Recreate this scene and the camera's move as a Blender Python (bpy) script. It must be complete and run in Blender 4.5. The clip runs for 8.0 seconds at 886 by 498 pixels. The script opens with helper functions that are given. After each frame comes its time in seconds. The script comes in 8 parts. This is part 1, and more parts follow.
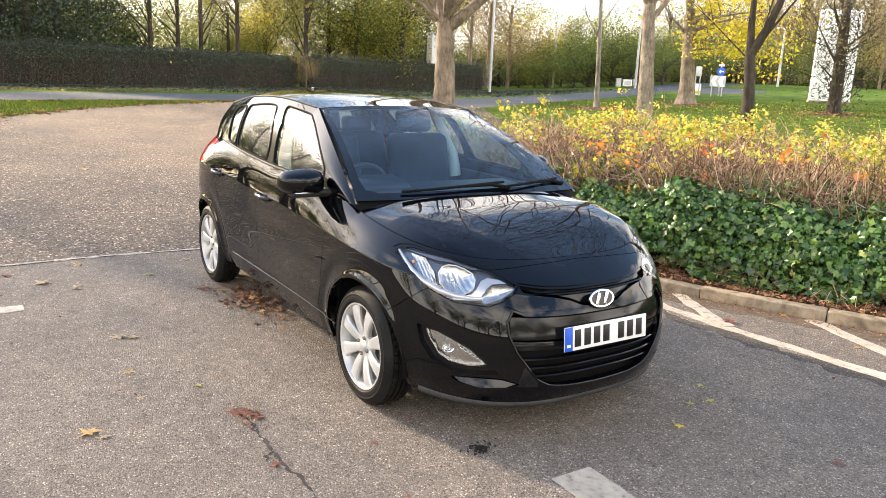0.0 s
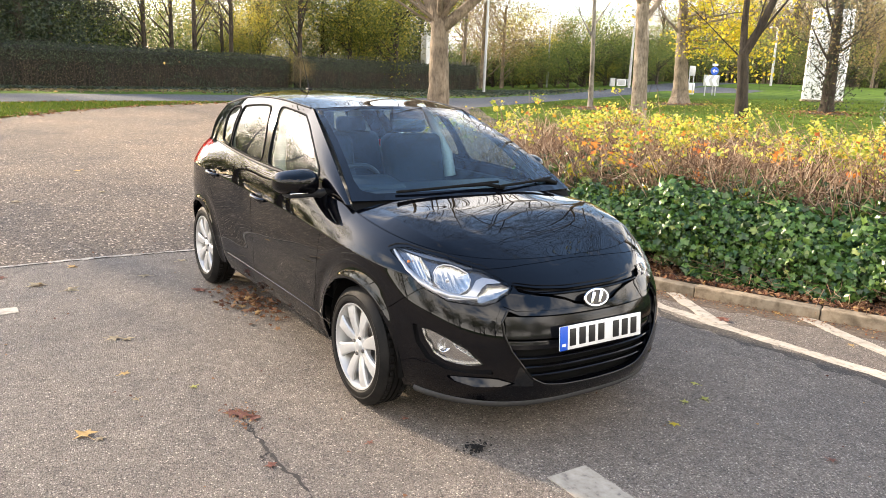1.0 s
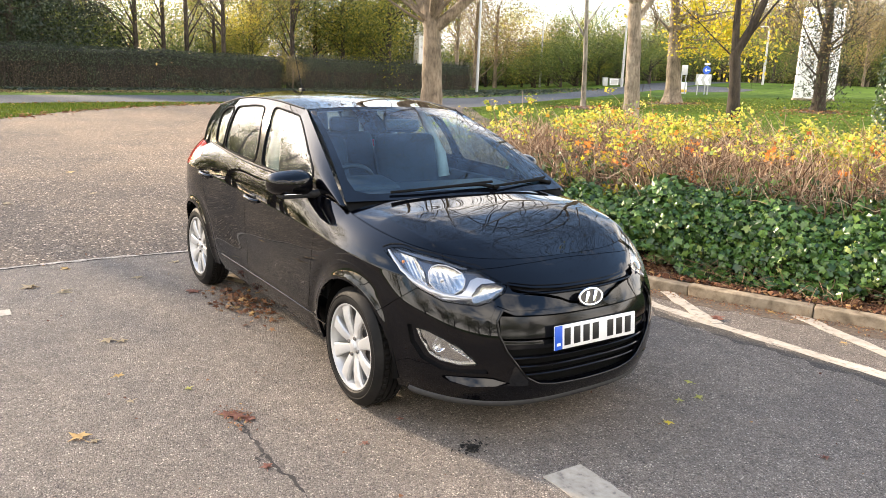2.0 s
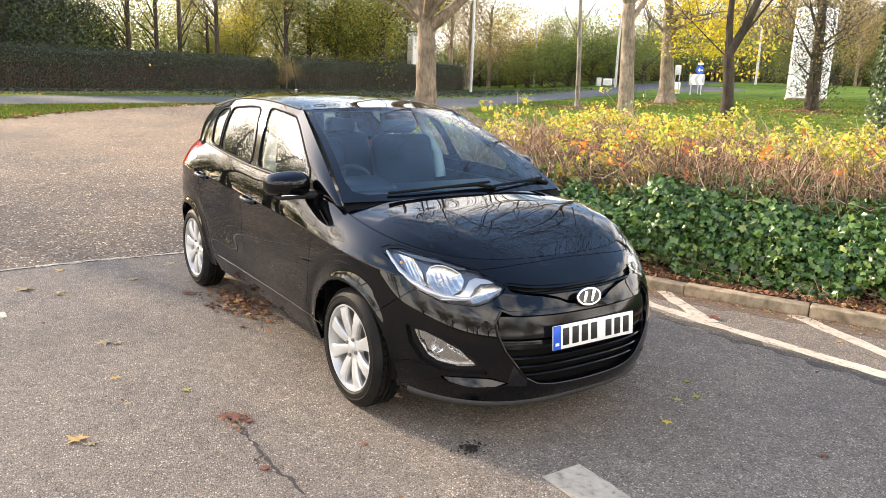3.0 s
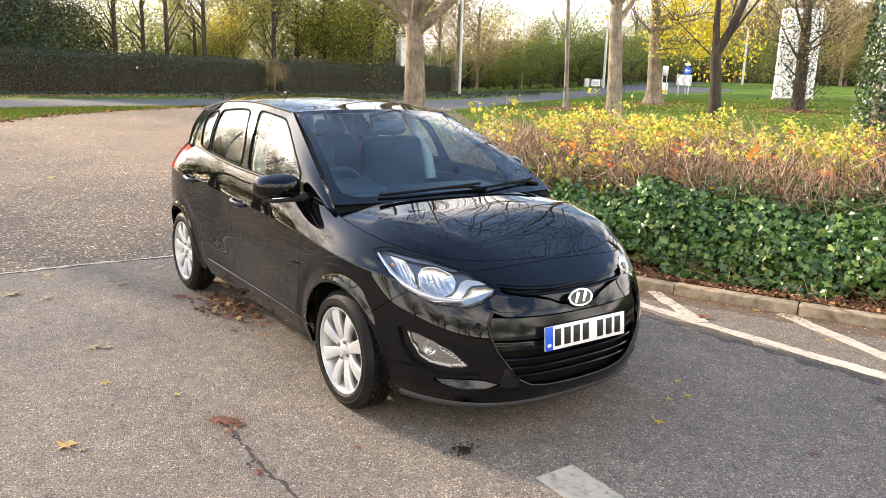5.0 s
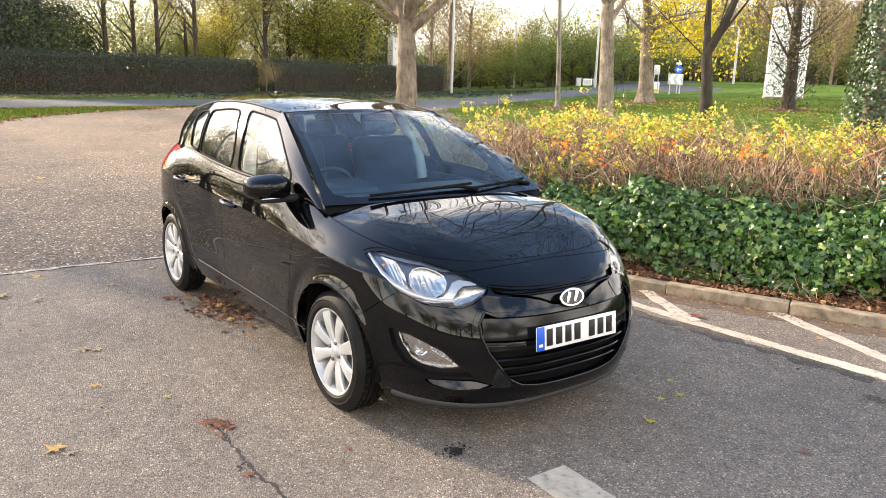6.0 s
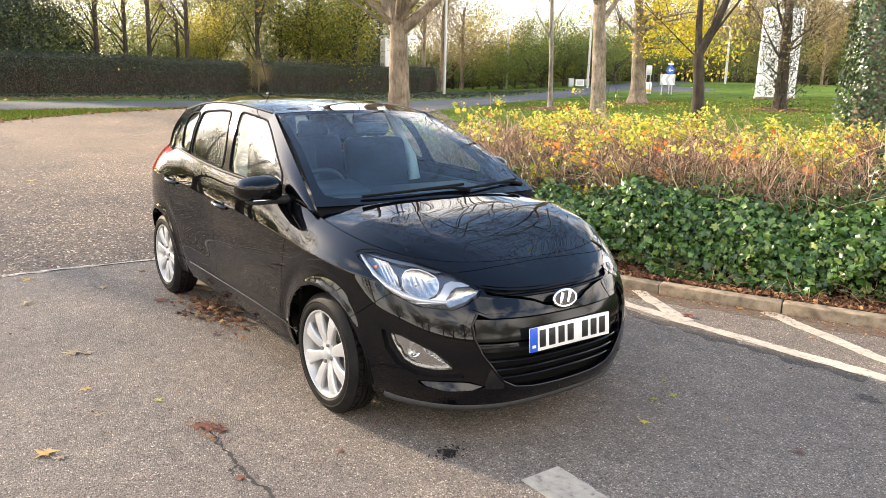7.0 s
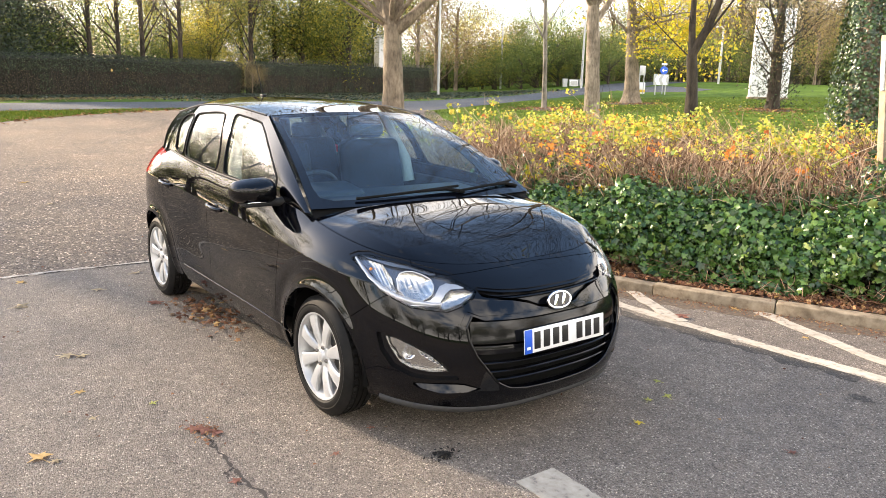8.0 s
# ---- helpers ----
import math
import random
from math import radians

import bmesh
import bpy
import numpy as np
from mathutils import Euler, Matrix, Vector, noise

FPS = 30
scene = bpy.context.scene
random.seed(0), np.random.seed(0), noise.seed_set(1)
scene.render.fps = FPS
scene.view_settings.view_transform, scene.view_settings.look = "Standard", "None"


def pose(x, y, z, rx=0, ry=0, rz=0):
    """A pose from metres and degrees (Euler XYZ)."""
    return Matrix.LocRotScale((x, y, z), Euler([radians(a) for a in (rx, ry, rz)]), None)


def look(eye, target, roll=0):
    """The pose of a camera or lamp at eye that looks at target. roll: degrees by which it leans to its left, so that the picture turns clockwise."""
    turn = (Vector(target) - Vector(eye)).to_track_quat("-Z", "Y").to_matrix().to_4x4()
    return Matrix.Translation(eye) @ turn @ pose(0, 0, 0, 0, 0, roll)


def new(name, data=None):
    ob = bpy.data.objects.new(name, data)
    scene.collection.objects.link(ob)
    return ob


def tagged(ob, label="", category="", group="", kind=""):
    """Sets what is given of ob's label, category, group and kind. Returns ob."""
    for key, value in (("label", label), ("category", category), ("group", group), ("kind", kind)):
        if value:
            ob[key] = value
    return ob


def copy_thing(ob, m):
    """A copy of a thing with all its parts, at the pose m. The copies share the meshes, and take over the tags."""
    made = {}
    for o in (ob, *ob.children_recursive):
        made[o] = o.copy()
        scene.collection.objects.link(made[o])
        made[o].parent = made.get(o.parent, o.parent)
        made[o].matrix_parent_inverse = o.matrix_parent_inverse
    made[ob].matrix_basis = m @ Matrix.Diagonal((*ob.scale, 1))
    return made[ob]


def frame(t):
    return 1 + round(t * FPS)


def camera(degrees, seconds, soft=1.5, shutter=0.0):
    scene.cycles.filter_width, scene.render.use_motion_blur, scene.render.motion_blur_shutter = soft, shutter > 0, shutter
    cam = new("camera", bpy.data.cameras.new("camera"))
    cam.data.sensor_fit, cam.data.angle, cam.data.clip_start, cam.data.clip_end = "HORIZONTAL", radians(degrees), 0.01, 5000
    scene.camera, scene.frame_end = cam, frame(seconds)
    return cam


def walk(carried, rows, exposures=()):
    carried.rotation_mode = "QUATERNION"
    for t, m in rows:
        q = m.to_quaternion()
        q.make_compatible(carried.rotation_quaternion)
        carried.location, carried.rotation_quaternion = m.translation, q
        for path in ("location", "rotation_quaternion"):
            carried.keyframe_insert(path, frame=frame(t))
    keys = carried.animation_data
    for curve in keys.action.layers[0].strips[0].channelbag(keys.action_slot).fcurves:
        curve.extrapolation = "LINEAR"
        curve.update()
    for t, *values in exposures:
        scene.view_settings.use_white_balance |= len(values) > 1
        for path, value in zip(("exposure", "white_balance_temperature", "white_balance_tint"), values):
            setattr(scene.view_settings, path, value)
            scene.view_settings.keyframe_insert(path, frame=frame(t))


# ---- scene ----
cam = camera(60.1, 8.0, soft=0.55)
PATH = [
    (0, (4.499, -2.509, 1.647), (2.876, -1.429, 1.202), 2.60),
    (0.5, (4.501, -2.509, 1.646), (2.882, -1.423, 1.202), 2.50),
    (1, (4.505, -2.513, 1.647), (2.889, -1.422, 1.203), 2.42),
    (1.5, (4.508, -2.513, 1.648), (2.896, -1.415, 1.204), 2.33),
    (3, (4.494, -2.531, 1.648), (2.895, -1.414, 1.206), 2.13),
    (3.5, (4.493, -2.532, 1.648), (2.898, -1.41, 1.207), 2.09),
    (4, (4.492, -2.537, 1.647), (2.9, -1.409, 1.207), 2.05),
    (4.5, (4.489, -2.541, 1.648), (2.9, -1.408, 1.21), 1.98),
    (6, (4.481, -2.523, 1.65), (2.908, -1.368, 1.212), 1.80),
    (6.5, (4.473, -2.517, 1.649), (2.904, -1.356, 1.212), 1.75),
    (7, (4.473, -2.512, 1.648), (2.91, -1.343, 1.213), 1.67),
    (7.5, (4.469, -2.512, 1.65), (2.911, -1.337, 1.215), 1.64),
    (8, (4.474, -2.514, 1.657), (2.919, -1.333, 1.223), 1.60),
]
EXPOSURE, KELVIN, TINT = 2.11, 6850, 12
walk(cam, [(t, look(e, g, r)) for t, e, g, r in PATH], [(0, EXPOSURE, KELVIN, TINT), (8, EXPOSURE, KELVIN, TINT)])

# ---------------------------------------------------------------- sky and sun
SUN_AZ, SUN_EL = 202.0, 20.0     # degrees: direction towards the sun, from +x towards +y, and its height
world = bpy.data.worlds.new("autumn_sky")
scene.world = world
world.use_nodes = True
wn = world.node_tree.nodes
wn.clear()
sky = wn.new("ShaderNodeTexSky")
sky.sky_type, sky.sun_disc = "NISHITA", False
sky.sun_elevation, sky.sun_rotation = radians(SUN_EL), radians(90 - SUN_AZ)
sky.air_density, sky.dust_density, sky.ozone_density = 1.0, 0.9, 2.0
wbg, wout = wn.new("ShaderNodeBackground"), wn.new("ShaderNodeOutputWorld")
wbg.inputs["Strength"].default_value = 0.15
wlink = world.node_tree.links.new
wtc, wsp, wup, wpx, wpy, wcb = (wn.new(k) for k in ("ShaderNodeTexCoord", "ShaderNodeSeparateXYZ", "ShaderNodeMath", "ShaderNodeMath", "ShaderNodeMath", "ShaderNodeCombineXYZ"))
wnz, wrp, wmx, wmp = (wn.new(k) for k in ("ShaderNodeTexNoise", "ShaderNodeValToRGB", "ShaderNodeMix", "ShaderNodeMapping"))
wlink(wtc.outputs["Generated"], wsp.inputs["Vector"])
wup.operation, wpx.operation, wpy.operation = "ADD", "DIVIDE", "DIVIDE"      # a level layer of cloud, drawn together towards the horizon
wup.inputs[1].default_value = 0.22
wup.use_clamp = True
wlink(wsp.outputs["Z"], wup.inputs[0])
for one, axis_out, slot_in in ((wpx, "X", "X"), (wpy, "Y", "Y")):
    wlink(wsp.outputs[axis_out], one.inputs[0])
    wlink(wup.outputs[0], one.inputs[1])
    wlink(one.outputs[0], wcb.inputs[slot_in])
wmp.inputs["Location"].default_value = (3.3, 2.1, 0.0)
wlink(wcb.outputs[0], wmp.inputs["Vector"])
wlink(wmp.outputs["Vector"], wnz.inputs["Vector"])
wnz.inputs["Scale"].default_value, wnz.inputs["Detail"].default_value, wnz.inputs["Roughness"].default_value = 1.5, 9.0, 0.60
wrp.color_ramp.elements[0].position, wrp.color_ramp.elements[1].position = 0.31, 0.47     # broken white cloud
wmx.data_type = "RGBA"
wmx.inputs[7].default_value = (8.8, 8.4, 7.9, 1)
weast = wn.new("ShaderNodeMath")             # the cover is thickened towards the unseen east, added to brighten the shaded ground
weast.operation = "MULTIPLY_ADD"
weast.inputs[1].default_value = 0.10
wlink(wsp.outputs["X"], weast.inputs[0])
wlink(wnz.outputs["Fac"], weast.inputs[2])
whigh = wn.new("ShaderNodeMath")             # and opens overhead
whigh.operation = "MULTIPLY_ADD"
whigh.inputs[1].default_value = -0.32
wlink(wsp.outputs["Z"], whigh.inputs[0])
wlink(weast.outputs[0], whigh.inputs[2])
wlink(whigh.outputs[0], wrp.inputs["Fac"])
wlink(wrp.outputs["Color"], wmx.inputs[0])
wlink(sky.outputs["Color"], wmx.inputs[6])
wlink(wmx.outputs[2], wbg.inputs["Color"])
world.node_tree.links.new(wbg.outputs["Background"], wout.inputs["Surface"])
sun_data = bpy.data.lights.new("sun", "SUN")
sun_data.energy, sun_data.angle, sun_data.color = 3.3, radians(1.5), (1.0, 0.83, 0.62)
sun = new("sun", sun_data)
SUN_DIR = Vector((math.cos(radians(SUN_AZ)) * math.cos(radians(SUN_EL)), math.sin(radians(SUN_AZ)) * math.cos(radians(SUN_EL)), math.sin(radians(SUN_EL))))
sun.matrix_world = Matrix.Translation((0, 0, 30)) @ SUN_DIR.to_track_quat("Z", "Y").to_matrix().to_4x4()

# ---------------------------------------------------------------- materials
def material(name, base=(0.5, 0.5, 0.5), rough=0.6, metal=0.0, **extra):
    m = bpy.data.materials.new(name)
    m.use_nodes = True
    b = m.node_tree.nodes["Principled BSDF"]
    b.inputs["Base Color"].default_value = (*base, 1)
    b.inputs["Roughness"].default_value = rough
    b.inputs["Metallic"].default_value = metal
    for key, value in extra.items():
        b.inputs[key.replace("_", " ")].default_value = value
    return m


def node(m, kind, **inputs):
    n = m.node_tree.nodes.new(kind)
    for key, value in inputs.items():
        n.inputs[key.replace("_", " ")].default_value = value
    return n


def wire(m, a, out, b, into):
    m.node_tree.links.new(a.outputs[out], b.inputs[into])


def principled(m):
    return m.node_tree.nodes["Principled BSDF"]


def coords(m):
    return m.node_tree.nodes.new("ShaderNodeTexCoord")


def ramp(m, stops):
    n = m.node_tree.nodes.new("ShaderNodeValToRGB")
    while len(n.color_ramp.elements) < len(stops):
        n.color_ramp.elements.new(0.5)
    for e, (pos, col) in zip(n.color_ramp.elements, stops):
        e.position, e.color = pos, (*col, 1)
    return n


def noisy(m, stops, scale=8.0, detail=6.0, rough=0.6, bump=0.0, bump_scale=None, space="Object", distance=0.01, spread=None):
    """Colour from noise at one scale, relief from noise at another."""
    tc = coords(m)
    nz = node(m, "ShaderNodeTexNoise", Scale=scale, Detail=detail, Roughness=rough)
    wire(m, tc, space, nz, "Vector")
    r = ramp(m, stops)
    wire(m, nz, "Fac", r, "Fac")
    colour, socket = r, "Color"
    if spread:      # a broader stain over the grain
        big = node(m, "ShaderNodeTexNoise", Scale=spread[0], Detail=3.0, Roughness=0.55)
        wire(m, tc, space, big, "Vector")
        br = ramp(m, ((0.35, (spread[1],) * 3), (0.65, (spread[2],) * 3)))
        wire(m, big, "Fac", br, "Fac")
        mix = m.node_tree.nodes.new("ShaderNodeMix")
        mix.data_type, mix.blend_type = "RGBA", "MULTIPLY"
        mix.inputs[0].default_value = 1.0
        m.node_tree.links.new(r.outputs["Color"], mix.inputs[6])
        m.node_tree.links.new(br.outputs["Color"], mix.inputs[7])
        m.node_tree.links.new(mix.outputs[2], principled(m).inputs["Base Color"])
    else:
        wire(m, r, "Color", principled(m), "Base Color")
    if bump:
        nb = node(m, "ShaderNodeTexNoise", Scale=bump_scale or scale * 3, Detail=6.0, Roughness=0.65)
        wire(m, tc, space, nb, "Vector")
        bp = node(m, "ShaderNodeBump", Strength=bump, Distance=distance)
        wire(m, nb, "Fac", bp, "Height")
        wire(m, bp, "Normal", principled(m), "Normal")
    return m


def glass(name, tint, gloss_rough=0.0, ior=1.5):
    """A thin clear pane: tinted see-through with a mirror coat at grazing angles."""
    m = bpy.data.materials.new(name)
    m.use_nodes = True
    nt = m.node_tree
    nt.nodes.clear()
    out = nt.nodes.new("ShaderNodeOutputMaterial")
    clear, gloss, mix, edge, power, scale = (nt.nodes.new(k) for k in ("ShaderNodeBsdfTransparent", "ShaderNodeBsdfGlossy", "ShaderNodeMixShader", "ShaderNodeLayerWeight", "ShaderNodeMath", "ShaderNodeMath"))
    clear.inputs["Color"].default_value = (*tint, 1)
    gloss.inputs["Roughness"].default_value = gloss_rough
    low = ((ior - 1) / (ior + 1)) ** 2        # mirror share straight on, rising to all at grazing angles
    edge.inputs["Blend"].default_value = 0.5
    power.operation, scale.operation = "POWER", "MULTIPLY_ADD"
    power.inputs[1].default_value = 5.0
    scale.inputs[1].default_value, scale.inputs[2].default_value = 1 - low, low
    nt.links.new(edge.outputs["Facing"], power.inputs[0])
    nt.links.new(power.outputs[0], scale.inputs[0])
    twice, over, both = (nt.nodes.new("ShaderNodeMath") for _ in range(3))        # both faces of the pane: 2R / (1 + R)
    twice.operation, over.operation, both.operation = "MULTIPLY", "ADD", "DIVIDE"
    twice.inputs[1].default_value, over.inputs[1].default_value = 2.0, 1.0
    nt.links.new(scale.outputs[0], twice.inputs[0])
    nt.links.new(scale.outputs[0], over.inputs[0])
    nt.links.new(twice.outputs[0], both.inputs[0])
    nt.links.new(over.outputs[0], both.inputs[1])
    nt.links.new(both.outputs[0], mix.inputs["Fac"])
    nt.links.new(clear.outputs[0], mix.inputs[1])
    nt.links.new(gloss.outputs[0], mix.inputs[2])
    nt.links.new(mix.outputs[0], out.inputs["Surface"])
    return m


PAINT = material("black_paint", (0.0016, 0.0017, 0.0026), 0.012, 0.0, IOR=1.41)
LIP_GREY = noisy(material("grey_lip_plastic", (0.045, 0.045, 0.045), 0.65), ((0.3, (0.018, 0.018, 0.019)), (0.7, (0.034, 0.033, 0.032))), 40, bump=0.15, bump_scale=300, distance=0.001)
PLASTIC = noisy(material("black_plastic", (0.012, 0.012, 0.013), 0.55, 0.0, Specular_IOR_Level=0.2), ((0.3, (0.009, 0.009, 0.01)), (0.7, (0.018, 0.018, 0.018))), 60, bump=0.15, bump_scale=400, distance=0.001)
GLOSS_BLACK = material("gloss_black_plastic", (0.004, 0.004, 0.005), 0.12, 0.0, Specular_IOR_Level=0.35)
SCREEN_BLACK = material("fired_black_glass_border", (0.002, 0.0025, 0.004), 0.01, 0.0, Specular_IOR_Level=0.45)
RUBBER = noisy(material("tyre_rubber", (0.012, 0.012, 0.012), 0.55, 0.0, Specular_IOR_Level=0.12), ((0.3, (0.006, 0.006, 0.006)), (0.7, (0.016, 0.015, 0.014))), 12, bump=0.2, bump_scale=120, distance=0.002)
ALLOY = noisy(material("silver_alloy", (0.62, 0.62, 0.62), 0.36, 0.35), ((0.3, (0.46, 0.46, 0.45)), (0.75, (0.58, 0.58, 0.58))), 9, bump=0.03, bump_scale=300, distance=0.001)
CHROME = material("chrome", (0.78, 0.79, 0.8), 0.06, 1.0)
REFLECTOR = material("reflector", (0.90, 0.91, 0.93), 0.13, 0.9)
GREY_TRIM = material("lamp_housing", (0.16, 0.165, 0.18), 0.25, 0.75)
SILVER = material("silver_bezel", (0.50, 0.50, 0.51), 0.28, 0.6)
DARK = material("dark_gap", (0.005, 0.005, 0.005), 0.8, 0.0, Specular_IOR_Level=0.12)
STEEL = noisy(material("dull_steel", (0.2, 0.2, 0.2), 0.5, 0.8), ((0.3, (0.12, 0.11, 0.1)), (0.7, (0.25, 0.24, 0.23))), 20)
WINDSCREEN = glass("windscreen_glass", (0.58, 0.83, 0.95), 0.0, 1.52)
SIDE_GLASS = glass("side_glass", (0.72, 0.80, 0.76), 0.0, 1.55)
LENS = glass("lamp_lens", (0.95, 0.96, 0.97), 0.0, 1.35)
RED_LENS = material("red_lens", (0.55, 0.01, 0.012), 0.12, 0.0, Coat_Weight=1.0)
AMBER = material("amber_bulb", (0.75, 0.22, 0.02), 0.2)
WHITE_PLATE = material("plate_white", (0.78, 0.78, 0.76), 0.35)
PLATE_BLUE = material("plate_blue", (0.01, 0.09, 0.55), 0.35)
PLATE_BLACK = material("plate_black", (0.01, 0.01, 0.01), 0.4)
CLOTH = noisy(material("seat_cloth", (0.012, 0.016, 0.026), 0.95), ((0.3, (0.008, 0.012, 0.020)), (0.7, (0.016, 0.023, 0.036))), 150, bump=0.2, bump_scale=600, distance=0.001)
CABIN = noisy(material("cabin_plastic", (0.012, 0.013, 0.016), 0.6), ((0.3, (0.009, 0.010, 0.013)), (0.7, (0.018, 0.020, 0.024))), 90, bump=0.15, bump_scale=500, distance=0.001)
PALE_TRIM = noisy(material("pale_pillar_trim", (0.5, 0.49, 0.46), 0.7), ((0.3, (0.46, 0.45, 0.42)), (0.7, (0.55, 0.54, 0.5))), 60)


def fluted(m, scale, strength):
    """Moulded ribs and facets, as inside a lamp."""
    tc, wv, vo = coords(m), node(m, "ShaderNodeTexWave", Scale=scale, Distortion=0.0), node(m, "ShaderNodeTexVoronoi", Scale=scale * 0.7)
    wv.bands_direction = "Y"
    wire(m, tc, "Object", wv, "Vector"), wire(m, tc, "Object", vo, "Vector")
    add = m.node_tree.nodes.new("ShaderNodeMath")
    wire(m, wv, "Fac", add, 0), wire(m, vo, "Distance", add, 1)
    bp = node(m, "ShaderNodeBump", Strength=strength, Distance=0.006)
    wire(m, add, 0, bp, "Height")
    wire(m, bp, "Normal", principled(m), "Normal")
    return m


FLUTED = fluted(material("fluted_reflector", (0.42, 0.42, 0.42), 0.25, 1.0), 30, 0.42)
FACETED = fluted(material("faceted_reflector", (0.50, 0.485, 0.46), 0.22, 1.0), 17, 0.22)

# ---------------------------------------------------------------- outdoor materials
def leafy(name, stops, shine=0.5, glow=0.35, rough=0.5):
    """Leaf: each one its own tint; light also comes through it."""
    m = bpy.data.materials.new(name)
    m.use_nodes = True
    nt = m.node_tree
    b = nt.nodes["Principled BSDF"]
    b.inputs["Roughness"].default_value, b.inputs["Specular IOR Level"].default_value = rough, shine
    geo = nt.nodes.new("ShaderNodeNewGeometry")
    r = ramp(m, stops)
    nt.links.new(geo.outputs["Random Per Island"], r.inputs["Fac"])
    nt.links.new(r.outputs["Color"], b.inputs["Base Color"])
    tr, mix, out = nt.nodes.new("ShaderNodeBsdfTranslucent"), nt.nodes.new("ShaderNodeMixShader"), nt.nodes["Material Output"]
    nt.links.new(r.outputs["Color"], tr.inputs["Color"])
    mix.inputs["Fac"].default_value = glow
    nt.links.new(b.outputs[0], mix.inputs[1])
    nt.links.new(tr.outputs[0], mix.inputs[2])
    nt.links.new(mix.outputs[0], out.inputs["Surface"])
    return m


def bark(name, dark, light, scale=6.0):
    """Furrowed bark: noise drawn out along the stem, broad lichen patches, deep relief."""
    m = material(name, light, 0.92)
    nt = m.node_tree
    tc = coords(m)
    mp = nt.nodes.new("ShaderNodeMapping")
    mp.inputs["Scale"].default_value = (1.0, 1.0, 0.28)
    wire(m, tc, "Object", mp, "Vector")
    fine = node(m, "ShaderNodeTexNoise", Scale=scale * 2.2, Detail=9.0, Roughness=0.7)
    vor = node(m, "ShaderNodeTexVoronoi", Scale=scale * 3.6)
    vor.feature = "DISTANCE_TO_EDGE"
    wire(m, mp, "Vector", fine, "Vector"), wire(m, mp, "Vector", vor, "Vector")
    r = ramp(m, ((0.30, dark), (0.58, light), (0.85, tuple(min(1, c * 1.25) for c in light))))
    wire(m, fine, "Fac", r, "Fac")
    broad = node(m, "ShaderNodeTexNoise", Scale=scale * 0.35, Detail=4.0)
    wire(m, tc, "Object", broad, "Vector")
    br = ramp(m, ((0.36, (0.62, 0.60, 0.56)), (0.62, (1.15, 1.13, 1.08))))
    wire(m, broad, "Fac", br, "Fac")
    mx = nt.nodes.new("ShaderNodeMix")
    mx.data_type, mx.blend_type = "RGBA", "MULTIPLY"
    mx.inputs[0].default_value = 1.0
    nt.links.new(r.outputs["Color"], mx.inputs[6]), nt.links.new(br.outputs["Color"], mx.inputs[7])
    nt.links.new(mx.outputs[2], principled(m).inputs["Base Color"])
    cr = ramp(m, ((0.0, (0, 0, 0)), (0.07, (1, 1, 1))))
    wire(m, vor, "Distance", cr, "Fac")
    add = nt.nodes.new("ShaderNodeMath")
    wire(m, fine, "Fac", add, 0), wire(m, cr, "Color", add, 1)
    bp = node(m, "ShaderNodeBump", Strength=0.8, Distance=0.016)
    wire(m, add, 0, bp, "Height")
    wire(m, bp, "Normal", principled(m), "Normal")
    return m


BARK_GREY = bark("grey_brown_bark", (0.10, 0.075, 0.055), (0.27, 0.22, 0.165))
BARK_DARK = bark("dark_bark", (0.018, 0.014, 0.010), (0.062, 0.047, 0.034))
BARK_BIRCH = bark("birch_bark", (0.03, 0.025, 0.02), (0.30, 0.27, 0.23), 2.6)
BARK_PALE = bark("pale_bark", (0.12, 0.095, 0.07), (0.36, 0.30, 0.235), 9)
YELLOW_LEAF = leafy("yellow_leaf", ((0.0, (0.34, 0.36, 0.035)), (0.45, (0.62, 0.52, 0.04)), (0.8, (0.70, 0.48, 0.03)), (1.0, (0.24, 0.32, 0.04))), glow=0.5)
OLIVE_LEAF = leafy("olive_leaf", ((0.0, (0.05, 0.070, 0.016)), (0.4, (0.14, 0.17, 0.030)), (0.75, (0.29, 0.28, 0.045)), (1.0, (0.48, 0.38, 0.05))), glow=0.62)
GREEN_LEAF = leafy("green_leaf", ((0.0, (0.045, 0.075, 0.016)), (0.6, (0.13, 0.18, 0.034)), (1.0, (0.30, 0.30, 0.06))), glow=0.5)
DARK_LEAF = leafy("dark_evergreen_leaf", ((0.0, (0.010, 0.020, 0.009)), (0.6, (0.028, 0.045, 0.017)), (1.0, (0.07, 0.085, 0.028))), glow=0.2)
BROWN_LEAF = leafy("brown_leaf", ((0.0, (0.12, 0.085, 0.045)), (0.4, (0.24, 0.17, 0.08)), (0.7, (0.36, 0.26, 0.10)), (1.0, (0.20, 0.20, 0.07))), glow=0.5)
RUST_LEAF = leafy("rust_leaf", ((0.0, (0.30, 0.05, 0.015)), (0.5, (0.48, 0.12, 0.02)), (1.0, (0.40, 0.22, 0.03))), glow=0.4)
HEDGE_LEAF = leafy("hedge_leaf", ((0.0, (0.011, 0.020, 0.008)), (0.6, (0.029, 0.043, 0.016)), (0.93, (0.065, 0.08, 0.03)), (1.0, (0.14, 0.14, 0.08))), glow=0.15)
IVY_LEAF = leafy("ivy_leaf", ((0.0, (0.016, 0.042, 0.010)), (0.4, (0.046, 0.105, 0.020)), (0.75, (0.092, 0.182, 0.034)), (0.94, (0.165, 0.265, 0.060)), (1.0, (0.32, 0.34, 0.09))), shine=0.5, glow=0.16, rough=0.30)
